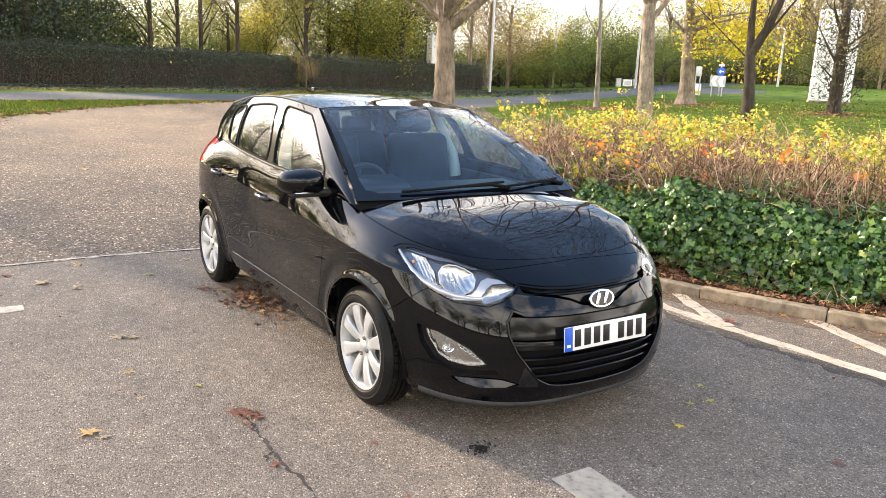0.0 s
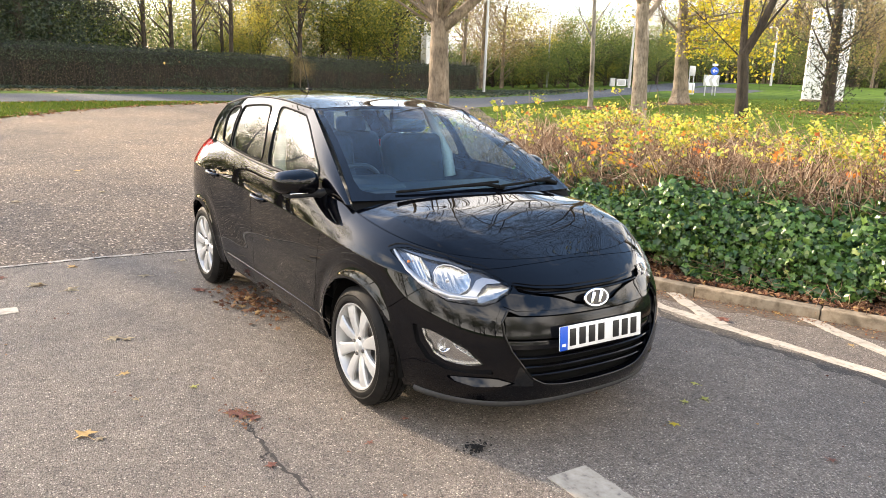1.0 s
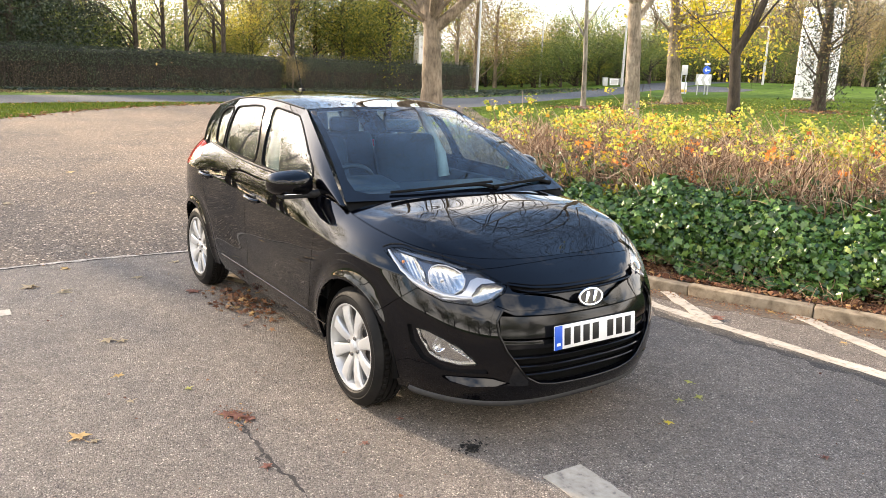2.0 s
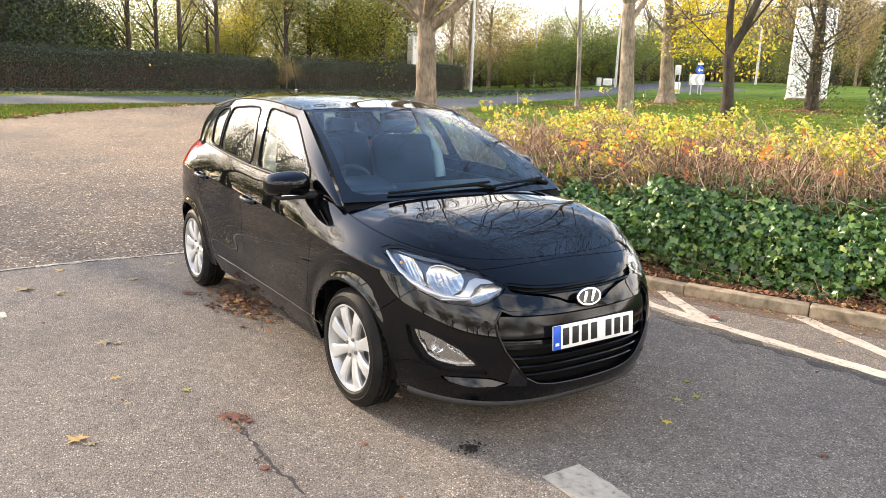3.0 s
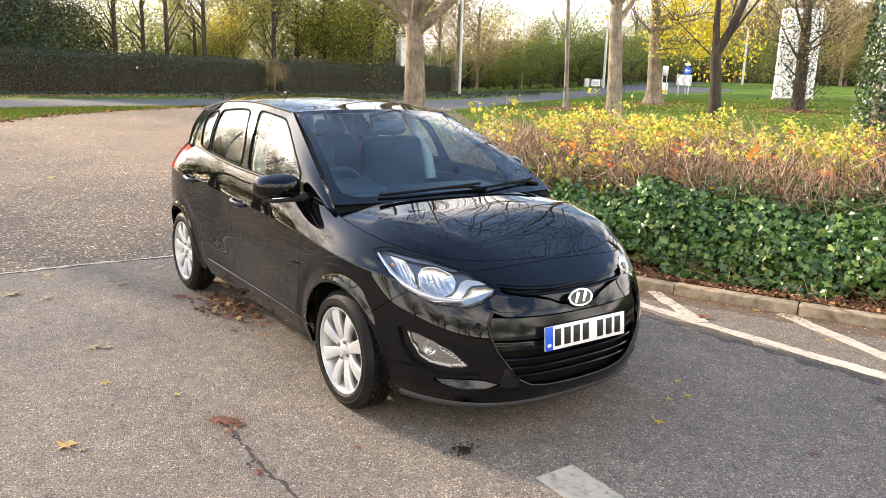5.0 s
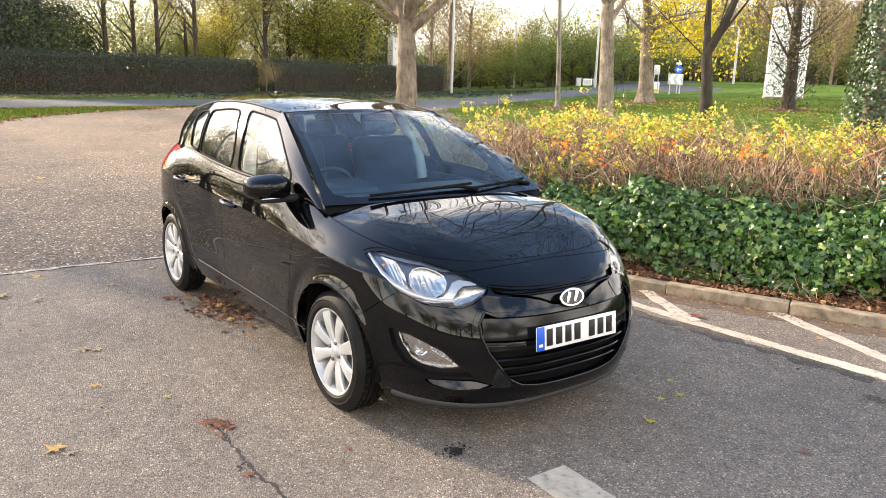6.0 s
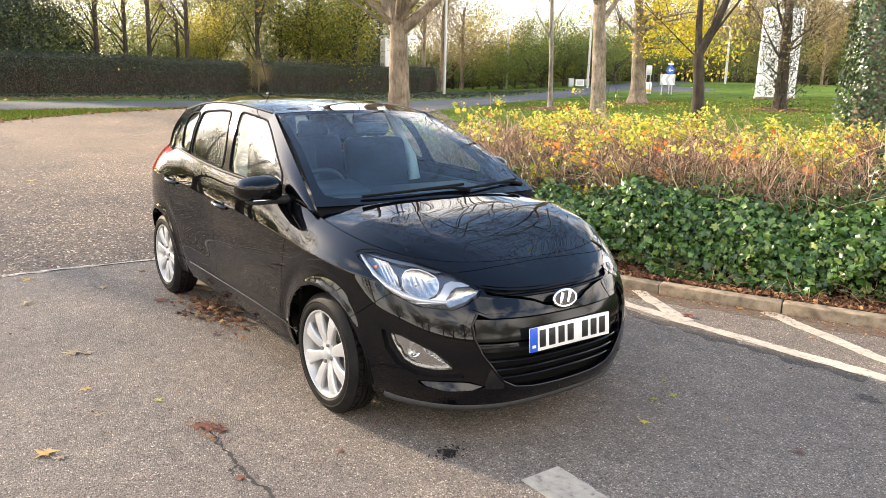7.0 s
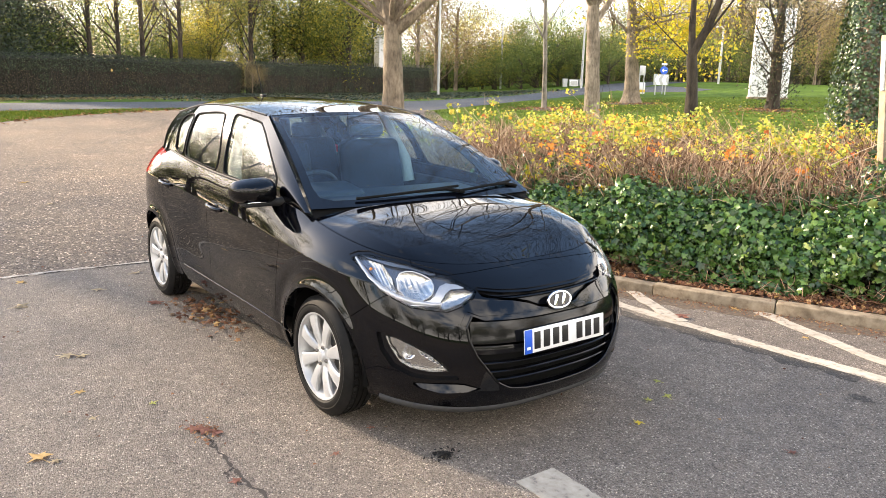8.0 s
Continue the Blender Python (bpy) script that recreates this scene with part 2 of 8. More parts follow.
# darker copy of the ivy leaf, with shade put into its tints
SHADED_IVY = leafy("shaded_ivy_leaf", ((0.0, (0.014, 0.030, 0.010)), (0.5, (0.035, 0.068, 0.020)), (0.9, (0.070, 0.120, 0.034)), (1.0, (0.13, 0.17, 0.06))), shine=0.6, glow=0.14, rough=0.3)
SHRUB_LEAF = leafy("autumn_shrub_leaf", ((0.0, (0.152, 0.237, 0.043)), (0.3, (0.378, 0.426, 0.066)), (0.6, (0.586, 0.549, 0.085)), (0.88, (0.681, 0.520, 0.066)), (0.96, (0.625, 0.265, 0.047)), (1.0, (0.426, 0.085, 0.019))), glow=0.38)
ORANGE_LEAF = leafy("orange_leaf", ((0.0, (0.70, 0.22, 0.04)), (0.5, (0.78, 0.34, 0.06)), (1.0, (0.60, 0.12, 0.04))), glow=0.45)
STEM = leafy("shrub_stem", ((0.0, (0.060, 0.032, 0.021)), (0.4, (0.21, 0.125, 0.078)), (0.75, (0.38, 0.265, 0.175)), (1.0, (0.52, 0.41, 0.30))), shine=0.2, glow=0.0, rough=0.8)
TWIG = leafy("dead_twig", ((0.0, (0.07, 0.035, 0.024)), (0.6, (0.20, 0.11, 0.07)), (1.0, (0.36, 0.23, 0.15))), shine=0.2, glow=0.0, rough=0.85)
LITTER = leafy("leaf_litter", ((0.0, (0.10, 0.042, 0.026)), (0.5, (0.23, 0.105, 0.055)), (0.85, (0.34, 0.19, 0.095)), (1.0, (0.48, 0.31, 0.13))), shine=0.2, glow=0.1, rough=0.85)
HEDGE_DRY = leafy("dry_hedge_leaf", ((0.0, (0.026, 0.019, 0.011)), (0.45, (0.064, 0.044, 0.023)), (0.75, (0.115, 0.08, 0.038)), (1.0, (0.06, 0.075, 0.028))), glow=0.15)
# near-black colour that stands in for the shade deep inside foliage
CORE = noisy(material("foliage_shade", (0.02, 0.017, 0.012), 0.95), ((0.35, (0.010, 0.010, 0.007)), (0.7, (0.035, 0.03, 0.018))), 12, bump=0.8, bump_scale=30, distance=0.08)
SOIL = noisy(material("dark_soil", (0.04, 0.028, 0.02), 0.95), ((0.3, (0.035, 0.024, 0.016)), (0.7, (0.11, 0.07, 0.045))), 20, bump=0.8, bump_scale=60, distance=0.03)
CONCRETE = noisy(material("kerb_concrete", (0.35, 0.33, 0.29), 0.85), ((0.3, (0.16, 0.115, 0.07)), (0.55, (0.34, 0.265, 0.175)), (0.8, (0.46, 0.375, 0.265))), 14, bump=0.35, bump_scale=120, distance=0.004, spread=(2.5, 0.7, 1.1))
ROAD_PAINT = noisy(material("worn_line_paint", (0.7, 0.68, 0.62), 0.75), ((0.31, (0.21, 0.18, 0.15)), (0.43, (0.45, 0.385, 0.30)), (0.8, (0.62, 0.55, 0.45))), 22, detail=8, bump=0.4, bump_scale=160, distance=0.003, spread=(3.0, 0.8, 1.1))
SIGN_WHITE = noisy(material("sign_white", (0.78, 0.78, 0.78), 0.4), ((0.3, (0.80, 0.80, 0.80)), (0.7, (0.90, 0.90, 0.90))), 2.0)
SIGN_BLUE = material("sign_blue", (0.01, 0.10, 0.55), 0.35)
SIGN_NAVY = material("sign_navy", (0.015, 0.035, 0.20), 0.4)
GALVANISED = noisy(material("galvanised_steel", (0.42, 0.43, 0.43), 0.5, 0.4), ((0.3, (0.34, 0.35, 0.35)), (0.7, (0.48, 0.48, 0.47))), 6)
TIMBER = noisy(material("pale_timber", (0.42, 0.31, 0.19), 0.8), ((0.3, (0.22, 0.165, 0.11)), (0.7, (0.36, 0.29, 0.21))), 12, bump=0.3, bump_scale=50, distance=0.004)
CABINET = noisy(material("cabinet_grey", (0.45, 0.46, 0.45), 0.6), ((0.3, (0.38, 0.39, 0.38)), (0.7, (0.5, 0.5, 0.49))), 4)
SPOIL = material("dark_stain", (0.012, 0.010, 0.008), 0.9)

# ---------------------------------------------------------------- mesh helpers
def thing(name, m=None, label="", category="", group="", kind=""):
    ob = new(name)
    ob.empty_display_size = 0.2
    if m is not None:
        ob.matrix_world = m
    return tagged(ob, label, category, group, kind)


def smooth(me, angle=40):
    me.polygons.foreach_set("use_smooth", [True] * len(me.polygons))
    if angle:
        me.set_sharp_from_angle(angle=radians(angle))


def link(name, me, mat, parent=None, label="", angle=40):
    if mat is not None and not me.materials:
        for one in (mat if isinstance(mat, (list, tuple)) else (mat,)):
            me.materials.append(one)
    if angle is not None:
        smooth(me, angle)
    ob = new(name, me)
    if parent is not None:
        ob.parent = parent
    return tagged(ob, label)


def part(name, bm, mat, parent=None, label="", angle=40):
    me = bpy.data.meshes.new(name)
    bm.to_mesh(me)
    bm.free()
    return link(name, me, mat, parent, label, angle)


def pydata(name, verts, faces, mat, parent=None, label="", angle=40):
    me = bpy.data.meshes.new(name)
    me.from_pydata([tuple(map(float, v)) for v in verts], [], [tuple(map(int, f)) for f in faces])
    me.update()
    return link(name, me, mat, parent, label, angle)


def add_box(bm, size, m=Matrix(), bevel=0.0, segments=2):
    """A box of that size about the pose m, with rounded edges."""
    got = bmesh.ops.create_cube(bm, size=1.0, matrix=m @ Matrix.Diagonal((*size, 1)))["verts"]
    if bevel:
        edges = list({e for v in got for e in v.link_edges})
        bmesh.ops.bevel(bm, geom=edges, offset=bevel, segments=segments, profile=0.5, affect="EDGES")


def box(size, m=Matrix(), bevel=0.0, segments=2):
    bm = bmesh.new()
    add_box(bm, size, m, bevel, segments)
    return bm


def lathe(bm, profile, m=Matrix(), steps=48, close=False):
    """Turns (radius, height) pairs about the local z axis."""
    rings = []
    for r, h in profile:
        rings.append([bm.verts.new(m @ Vector((r * math.cos(a), r * math.sin(a), h))) for a in (2 * math.pi * i / steps for i in range(steps))])
    pairs = list(zip(rings, rings[1:])) + ([(rings[-1], rings[0])] if close else [])
    for a, b in pairs:
        for i in range(steps):
            j = (i + 1) % steps
            bm.faces.new((a[i], a[j], b[j], b[i]))
    return rings


def add_tube(bm, points, radii, sides=8, cap=True):
    """A round bar along points, with a radius at each."""
    points = [Vector(p) for p in points]
    if not isinstance(radii, (list, tuple)):
        radii = [radii] * len(points)
    rings, up = [], None
    for i, p in enumerate(points):
        d = (points[min(i + 1, len(points) - 1)] - points[max(i - 1, 0)]).normalized()
        if up is None:
            up = d.orthogonal().normalized()
        up = (up - d * up.dot(d)).normalized()
        side = d.cross(up)
        rings.append([bm.verts.new(p + (up * math.cos(a) + side * math.sin(a)) * radii[i]) for a in (2 * math.pi * k / sides for k in range(sides))])
    for a, b in zip(rings, rings[1:]):
        for i in range(sides):
            j = (i + 1) % sides
            bm.faces.new((a[i], a[j], b[j], b[i]))
    if cap:
        bm.faces.new(rings[0][::-1]), bm.faces.new(rings[-1])


def tube(points, radii, sides=8, cap=True):
    bm = bmesh.new()
    add_tube(bm, points, radii, sides, cap)
    return bm


def inside(poly, a, b):
    """Which of the points (a, b) lie inside the polygon."""
    res = np.zeros(a.shape, bool)
    n = len(poly)
    for i in range(n):
        (x0, y0), (x1, y1) = poly[i], poly[(i + 1) % n]
        if y0 == y1:
            continue
        cross = (b > min(y0, y1)) & (b <= max(y0, y1)) & (a < (x1 - x0) * (b - y0) / (y1 - y0) + x0)
        res ^= cross
    return res


def nearest_on(poly, a, b, sa, sb):
    """Nearest point of the polygon's outline, in scaled parameters, with its distance."""
    best, pa, pb = np.full(a.shape, 1e9), a.copy(), b.copy()
    n = len(poly)
    for i in range(n):
        (x0, y0), (x1, y1) = poly[i], poly[(i + 1) % n]
        dx, dy = (x1 - x0) * sa, (y1 - y0) * sb
        t = np.clip((((a - x0) * sa) * dx + ((b - y0) * sb) * dy) / max(dx * dx + dy * dy, 1e-12), 0, 1)
        qa, qb = x0 + (x1 - x0) * t, y0 + (y1 - y0) * t
        d = np.hypot((qa - a) * sa, (qb - b) * sb)
        m = d < best
        best[m], pa[m], pb[m] = d[m], qa[m], qb[m]
    return best, pa, pb


def patchwork(surface, A, B, regions, sa, sb, default, reach):
    """Cuts a parametric grid into named patches along polygon outlines.
    Returns {name: (points, faces)}; regions is a list of (name, polygon), the first that holds a face wins."""
    ca = (A[:-1, :-1] + A[1:, :-1] + A[:-1, 1:] + A[1:, 1:]) / 4
    cb = (B[:-1, :-1] + B[1:, :-1] + B[:-1, 1:] + B[1:, 1:]) / 4
    label = np.full(ca.shape, len(regions))
    for k in range(len(regions) - 1, -1, -1):
        label[inside(regions[k][1], ca, cb)] = k
    pad = np.pad(label, 1, mode="edge")
    corners = np.stack([pad[:-1, :-1], pad[1:, :-1], pad[:-1, 1:], pad[1:, 1:]])
    edge = corners.min(0) != corners.max(0)
    NA, NB = A.copy(), B.copy()
    best = np.full(A.shape, reach)
    for _, poly in regions:
        d, pa, pb = nearest_on(poly, A, B, sa, sb)
        m = edge & (d < best)
        best[m], NA[m], NB[m] = d[m], pa[m], pb[m]
    pts = surface(NA, NB)
    ids = np.arange(A.size).reshape(A.shape)
    out = {}
    for k, name in enumerate([r[0] for r in regions] + [default]):
        f = np.argwhere(label == k)
        if not len(f):
            continue
        i, j = f[:, 0], f[:, 1]
        quads = np.stack([ids[i, j], ids[i + 1, j], ids[i + 1, j + 1], ids[i, j + 1]], -1)
        out[name] = (pts.reshape(-1, 3), quads)
    return out


def compact(pts, quads):
    used, inv = np.unique(quads, return_inverse=True)
    return pts[used], inv.reshape(quads.shape)


def both_sides(pts, quads):
    """The patch and its mirror image across y = 0."""
    p, q = compact(pts, quads)
    m = p * np.array((1, -1, 1))
    return np.vstack([p, m]), np.vstack([q, q[:, ::-1] + len(p)])


def shell(pts, quads, gap=0.0018, lip=0.014, weld=False, keep=None):
    """A panel from a patch: outline drawn in by the gap and folded inwards by the lip."""
    bm = bmesh.new()
    vs = [bm.verts.new(tuple(map(float, p))) for p in pts]
    for q in quads:
        ring = []
        for k in q:
            if vs[k] not in ring:
                ring.append(vs[k])
        if len(ring) > 2:
            try:
                bm.faces.new(ring)
            except ValueError:
                pass
    bmesh.ops.remove_doubles(bm, verts=bm.verts[:], dist=2e-4 if weld else 1e-6)
    bmesh.ops.delete(bm, geom=[v for v in bm.verts if not v.link_faces], context="VERTS")
    bm.normal_update()
    edges = [e for e in bm.edges if e.is_boundary and (keep is None or not keep(e))]
    normals = {v: v.normal.copy() for e in edges for v in e.verts}
    if gap:
        for v in normals:
            c = sum((f.calc_center_median() for f in v.link_faces), Vector()) / len(v.link_faces)
            d = c - v.co
            d -= normals[v] * d.dot(normals[v])
            if d.length > 1e-6:
                v.co += d.normalized() * gap
    if lip:
        got = bmesh.ops.extrude_edge_only(bm, edges=edges)["geom"]
        rings = [v for v in got if isinstance(v, bmesh.types.BMVert)]
        src = {}
        for v in rings:
            for e in v.link_edges:
                o = e.other_vert(v)
                if o in normals:
                    src[v] = o
        for v in rings:
            if v in src:
                v.co -= normals[src[v]] * lip
    bmesh.ops.recalc_face_normals(bm, faces=bm.faces[:]) if weld else None
    return bm

# ---------------------------------------------------------------- lie of the land
AHEAD, ASIDE, EYE0 = (-0.832, 0.554), (0.554, 0.832), (4.5, -2.51)


def land(x, y):
    """Height of the ground: level in the car park, rising gently towards the road and more to the east."""
    x, y = np.asarray(x, float), np.asarray(y, float)
    d = (x - EYE0[0]) * AHEAD[0] + (y - EYE0[1]) * AHEAD[1]
    a = (x - EYE0[0]) * ASIDE[0] + (y - EYE0[1]) * ASIDE[1]
    t = np.clip((d - 13) / 18, 0, 1)
    t = t * t * (3 - 2 * t)
    rise = 0.35 + 0.030 * np.clip(a, 0, 30) + 0.004 * np.clip(a, -40, 0)
    far = np.clip((d - 40) / 30, 0, 1) * np.clip((a - 8) / 14, 0, 1) * 0.8
    return t * rise + far

# ---------------------------------------------------------------- ground, tarmac, road
def tarmac(name, low, mid, high, chip, warm=0.0, relief=0.010):
    """Aggregate in bitumen: stones of two sizes by cell noise, pits, broad wear, relief."""
    m = material(name, mid, 0.8)
    nt = m.node_tree
    tc = coords(m)
    cells, small = node(m, "ShaderNodeTexVoronoi", Scale=chip), node(m, "ShaderNodeTexVoronoi", Scale=chip * 2.3)
    sep, sep2 = nt.nodes.new("ShaderNodeSeparateColor"), nt.nodes.new("ShaderNodeSeparateColor")
    for one, to in ((cells, sep), (small, sep2)):
        wire(m, tc, "Object", one, "Vector")
        wire(m, one, "Color", to, "Color")
    r = ramp(m, ((0.0, low), (0.22, tuple(0.86 * c for c in mid)), (0.62, mid), (0.88, tuple(1.16 * c for c in mid)), (0.955, high), (1.0, tuple(1.6 * c for c in high))))
    wire(m, sep, "Red", r, "Fac")
    fine = ramp(m, ((0.1, (0.70, 0.70, 0.70)), (0.6, (1.0, 1.0, 1.0)), (1.0, (1.42, 1.40, 1.37))))
    wire(m, sep2, "Green", fine, "Fac")
    pits = ramp(m, ((0.28, (1.0, 1.0, 1.0)), (0.62, (0.74, 0.73, 0.72))))       # dark binder between the stones
    wire(m, cells, "Distance", pits, "Fac")
    broad = node(m, "ShaderNodeTexNoise", Scale=0.55, Detail=5.0, Roughness=0.6)
    wire(m, tc, "Object", broad, "Vector")
    br = ramp(m, ((0.33, (0.82, 0.82, 0.83)), (0.68, (1.14 + warm, 1.12, 1.09 - warm))))
    wire(m, broad, "Fac", br, "Fac")
    mid_n = node(m, "ShaderNodeTexNoise", Scale=9.0, Detail=6.0, Roughness=0.75)
    wire(m, tc, "Object", mid_n, "Vector")
    mr = ramp(m, ((0.32, (0.78, 0.78, 0.79)), (0.68, (1.20, 1.195, 1.18))))
    wire(m, mid_n, "Fac", mr, "Fac")
    last = r.outputs["Color"]
    for other in (fine, pits, br, mr):
        mx = nt.nodes.new("ShaderNodeMix")
        mx.data_type, mx.blend_type = "RGBA", "MULTIPLY"
        mx.inputs[0].default_value = 1.0
        nt.links.new(last, mx.inputs[6])
        nt.links.new(other.outputs["Color"], mx.inputs[7])
        last = mx.outputs[2]
    nt.links.new(last, principled(m).inputs["Base Color"])
    bp = node(m, "ShaderNodeBump", Strength=1.0, Distance=relief)
    bp.invert = True
    wire(m, cells, "Distance", bp, "Height")
    wire(m, bp, "Normal", principled(m), "Normal")
    return m


TARMAC = tarmac("grey_tarmac", (0.115, 0.098, 0.083), (0.282, 0.243, 0.207), (0.46, 0.405, 0.345), 150)
TARMAC_OLD = tarmac("worn_brown_tarmac", (0.070, 0.056, 0.043), (0.225, 0.184, 0.146), (0.58, 0.48, 0.38), 60, 0.04, 0.014)
principled(TARMAC_OLD).inputs["Specular IOR Level"].default_value = 0.12
principled(TARMAC).inputs["Specular IOR Level"].default_value = 0.25
ASPHALT = tarmac("road_asphalt", (0.035, 0.037, 0.041), (0.062, 0.066, 0.073), (0.11, 0.115, 0.125), 40)
GRASS = noisy(material("grass", (0.06, 0.10, 0.02), 0.9), ((0.3, (0.04, 0.075, 0.012)), (0.5, (0.080, 0.135, 0.018)), (0.68, (0.13, 0.185, 0.028)), (0.8, (0.18, 0.17, 0.05))), 2.2, detail=10, bump=0.8, bump_scale=45, distance=0.06, spread=(0.25, 0.75, 1.2))


principled(GRASS).inputs["Specular IOR Level"].default_value = 0.08


def axis(lo, hi, step, far):
    near = np.arange(lo, hi + step / 2, step)
    out = np.geomspace(step * 2, far, 14)
    return np.concatenate([lo - out[::-1], near, hi + out])


gx, gy = axis(-75, 20, 1.0, 1400), axis(-30, 70, 1.0, 1400)
X, Y = np.meshgrid(gx, gy, indexing="ij")
Z = land(np.clip(X, -75, 20), np.clip(Y, -30, 70)) - 0.004
ids = np.arange(X.size).reshape(X.shape)
quads = np.stack([ids[:-1, :-1], ids[1:, :-1], ids[1:, 1:], ids[:-1, 1:]], -1).reshape(-1, 4)
ground = pydata("ground", np.stack([X, Y, Z], -1).reshape(-1, 3), quads, GRASS)
tagged(ground, "mown grass and earth reaching to the horizon", "ground", kind="structure")


def flat_area(name, poly, lift, step, mat, label, category="pavement"):
    """A sheet that follows the land inside a polygon."""
    xs, ys = [p[0] for p in poly], [p[1] for p in poly]
    a, b = np.meshgrid(np.arange(min(xs) - step, max(xs) + 2 * step, step), np.arange(min(ys) - step, max(ys) + 2 * step, step), indexing="ij")
    got = patchwork(lambda x, y: np.stack([x, y, land(x, y) + lift], -1), a, b, [("in", poly)], 1.0, 1.0, "out", step * 1.5)
    ob = pydata(name, *compact(*got["in"]), mat)
    return tagged(ob, label, category, kind="structure")


KERB_LINE = [(9.0, 6.4), (6.0, 4.85), (3.4, 3.62), (1.94, 2.98), (1.01, 2.545), (0.51, 2.335), (-0.6, 2.02), (-1.9, 2.05), (-3.0, 2.7), (-4.2, 4.4), (-7.0, 7.8), (-12.0, 11.0), (-17.0, 13.6), (-21.1, 16.2)]
CAR_PARK_FAR = [(-24.3, 8.4), (-23.5, 6.2), (-22.5, 4.15), (-20.7, 1.25), (-18.0, -1.14), (-14.5, -4.2), (-12.0, -9.0), (-11.0, -40)]
ROAD_NEAR = [(-22.5, -14), (-23.6, -6), (-23.9, -0.7), (-24.3, 1.8), (-24.6, 4.7), (-24.4, 8.4), (-21.1, 16.1), (-24.6, 22.0), (-28.3, 28.0), (-33.5, 39.0), (-38, 52), (-40, 66)]
ROAD_FAR = [(-46, 66), (-44.5, 52), (-40.2, 40.6), (-35.3, 31.0), (-31.9, 23.8), (-31.9, 15.5), (-31.2, 9.1), (-30.0, 3.75), (-28.8, -0.4), (-28.0, -6), (-27.0, -14)]
NEAR_POLY = KERB_LINE + CAR_PARK_FAR + [(14, -40), (14, 8.6)]
JOINT_X = -2.38


def clip_x(poly, x0, keep_less):
    out = []
    for (ax, ay), (bx, by) in zip(poly, poly[1:] + poly[:1]):
        ina, inb = (ax < x0) == keep_less, (bx < x0) == keep_less
        if ina:
            out.append((ax, ay))
        if ina != inb:
            f = (x0 - ax) / (bx - ax)
            out.append((x0, ay + f * (by - ay)))
    return out


flat_area("pavement", clip_x(NEAR_POLY, JOINT_X, False), 0.0, 0.25, TARMAC, "grey tarmac of the car park")
flat_area("pavement_old", clip_x(NEAR_POLY, JOINT_X, True), 0.0, 0.5, TARMAC_OLD, "worn brownish tarmac of the car park")
flat_area("road", ROAD_NEAR + ROAD_FAR, 0.004, 0.5, ASPHALT, "blue-grey asphalt road", "road")
flat_area("side_road", [(-36.5, 44.5), (-31.0, 41.5), (-28.0, 43.5), (-29, 47.0), (-36, 50)], 0.008, 0.5, ASPHALT, "asphalt of the roundabout", "road")

# ---------------------------------------------------------------- car body surface
# Six rails run round the car from nose to tail, from the lower lip to the waist; x forward, y to the car's left.
XF, XR = 1.05, -1.10          # where the front and rear roundings begin
KNOTS = (2.1, 1.26, 0.6, -0.2, -1.26, -1.95)
RAILS = (  # nose, half width, tail, front power, rear power, heights at KNOTS
    (2.045, 0.800, -1.86, 2.9, 3.2, (0.186, 0.228, 0.243, 0.243, 0.255, 0.290)),
    (2.095, 0.832, -1.92, 2.8, 3.2, (0.280, 0.325, 0.345, 0.350, 0.360, 0.400)),
    (2.118, 0.850, -1.94, 2.7, 3.2, (0.430, 0.480, 0.490, 0.500, 0.520, 0.540)),
    (2.100, 0.854, -1.92, 2.6, 3.2, (0.580, 0.650, 0.690, 0.720, 0.750, 0.760)),
    (2.035, 0.848, -1.89, 2.5, 3.2, (0.690, 0.790, 0.835, 0.870, 0.915, 0.945)),
    (1.860, 0.775, -1.80, 3.0, 3.2, (0.790, 0.918, 1.016, 1.045, 1.105, 1.090)),
)
RIM_X, RIM_W = (-1.3, -0.9, 0.0, 0.7, 1.05), (0.725, 0.765, 0.775, 0.762, 0.738)
NS_F, NS_S, NS_R, NV = 170, 240, 70, 110   # samples: front rounding, flank, rear rounding, height


def smooth_interp(x, xs, ys):
    """Cubic through knots, with finite-difference slopes."""
    xs, ys = np.asarray(xs, float), np.asarray(ys, float)
    if xs[0] > xs[-1]:
        xs, ys = xs[::-1], ys[::-1]
    slopes = np.gradient(ys, xs)
    x = np.clip(np.asarray(x, float), xs[0], xs[-1])
    k = np.clip(np.searchsorted(xs, x) - 1, 0, len(xs) - 2)
    h = xs[k + 1] - xs[k]
    t = (x - xs[k]) / h
    return ((1 + 2 * t) * (1 - t) ** 2 * ys[k] + t * (1 - t) ** 2 * h * slopes[k]
            + t * t * (3 - 2 * t) * ys[k + 1] + t * t * (t - 1) * h * slopes[k + 1])


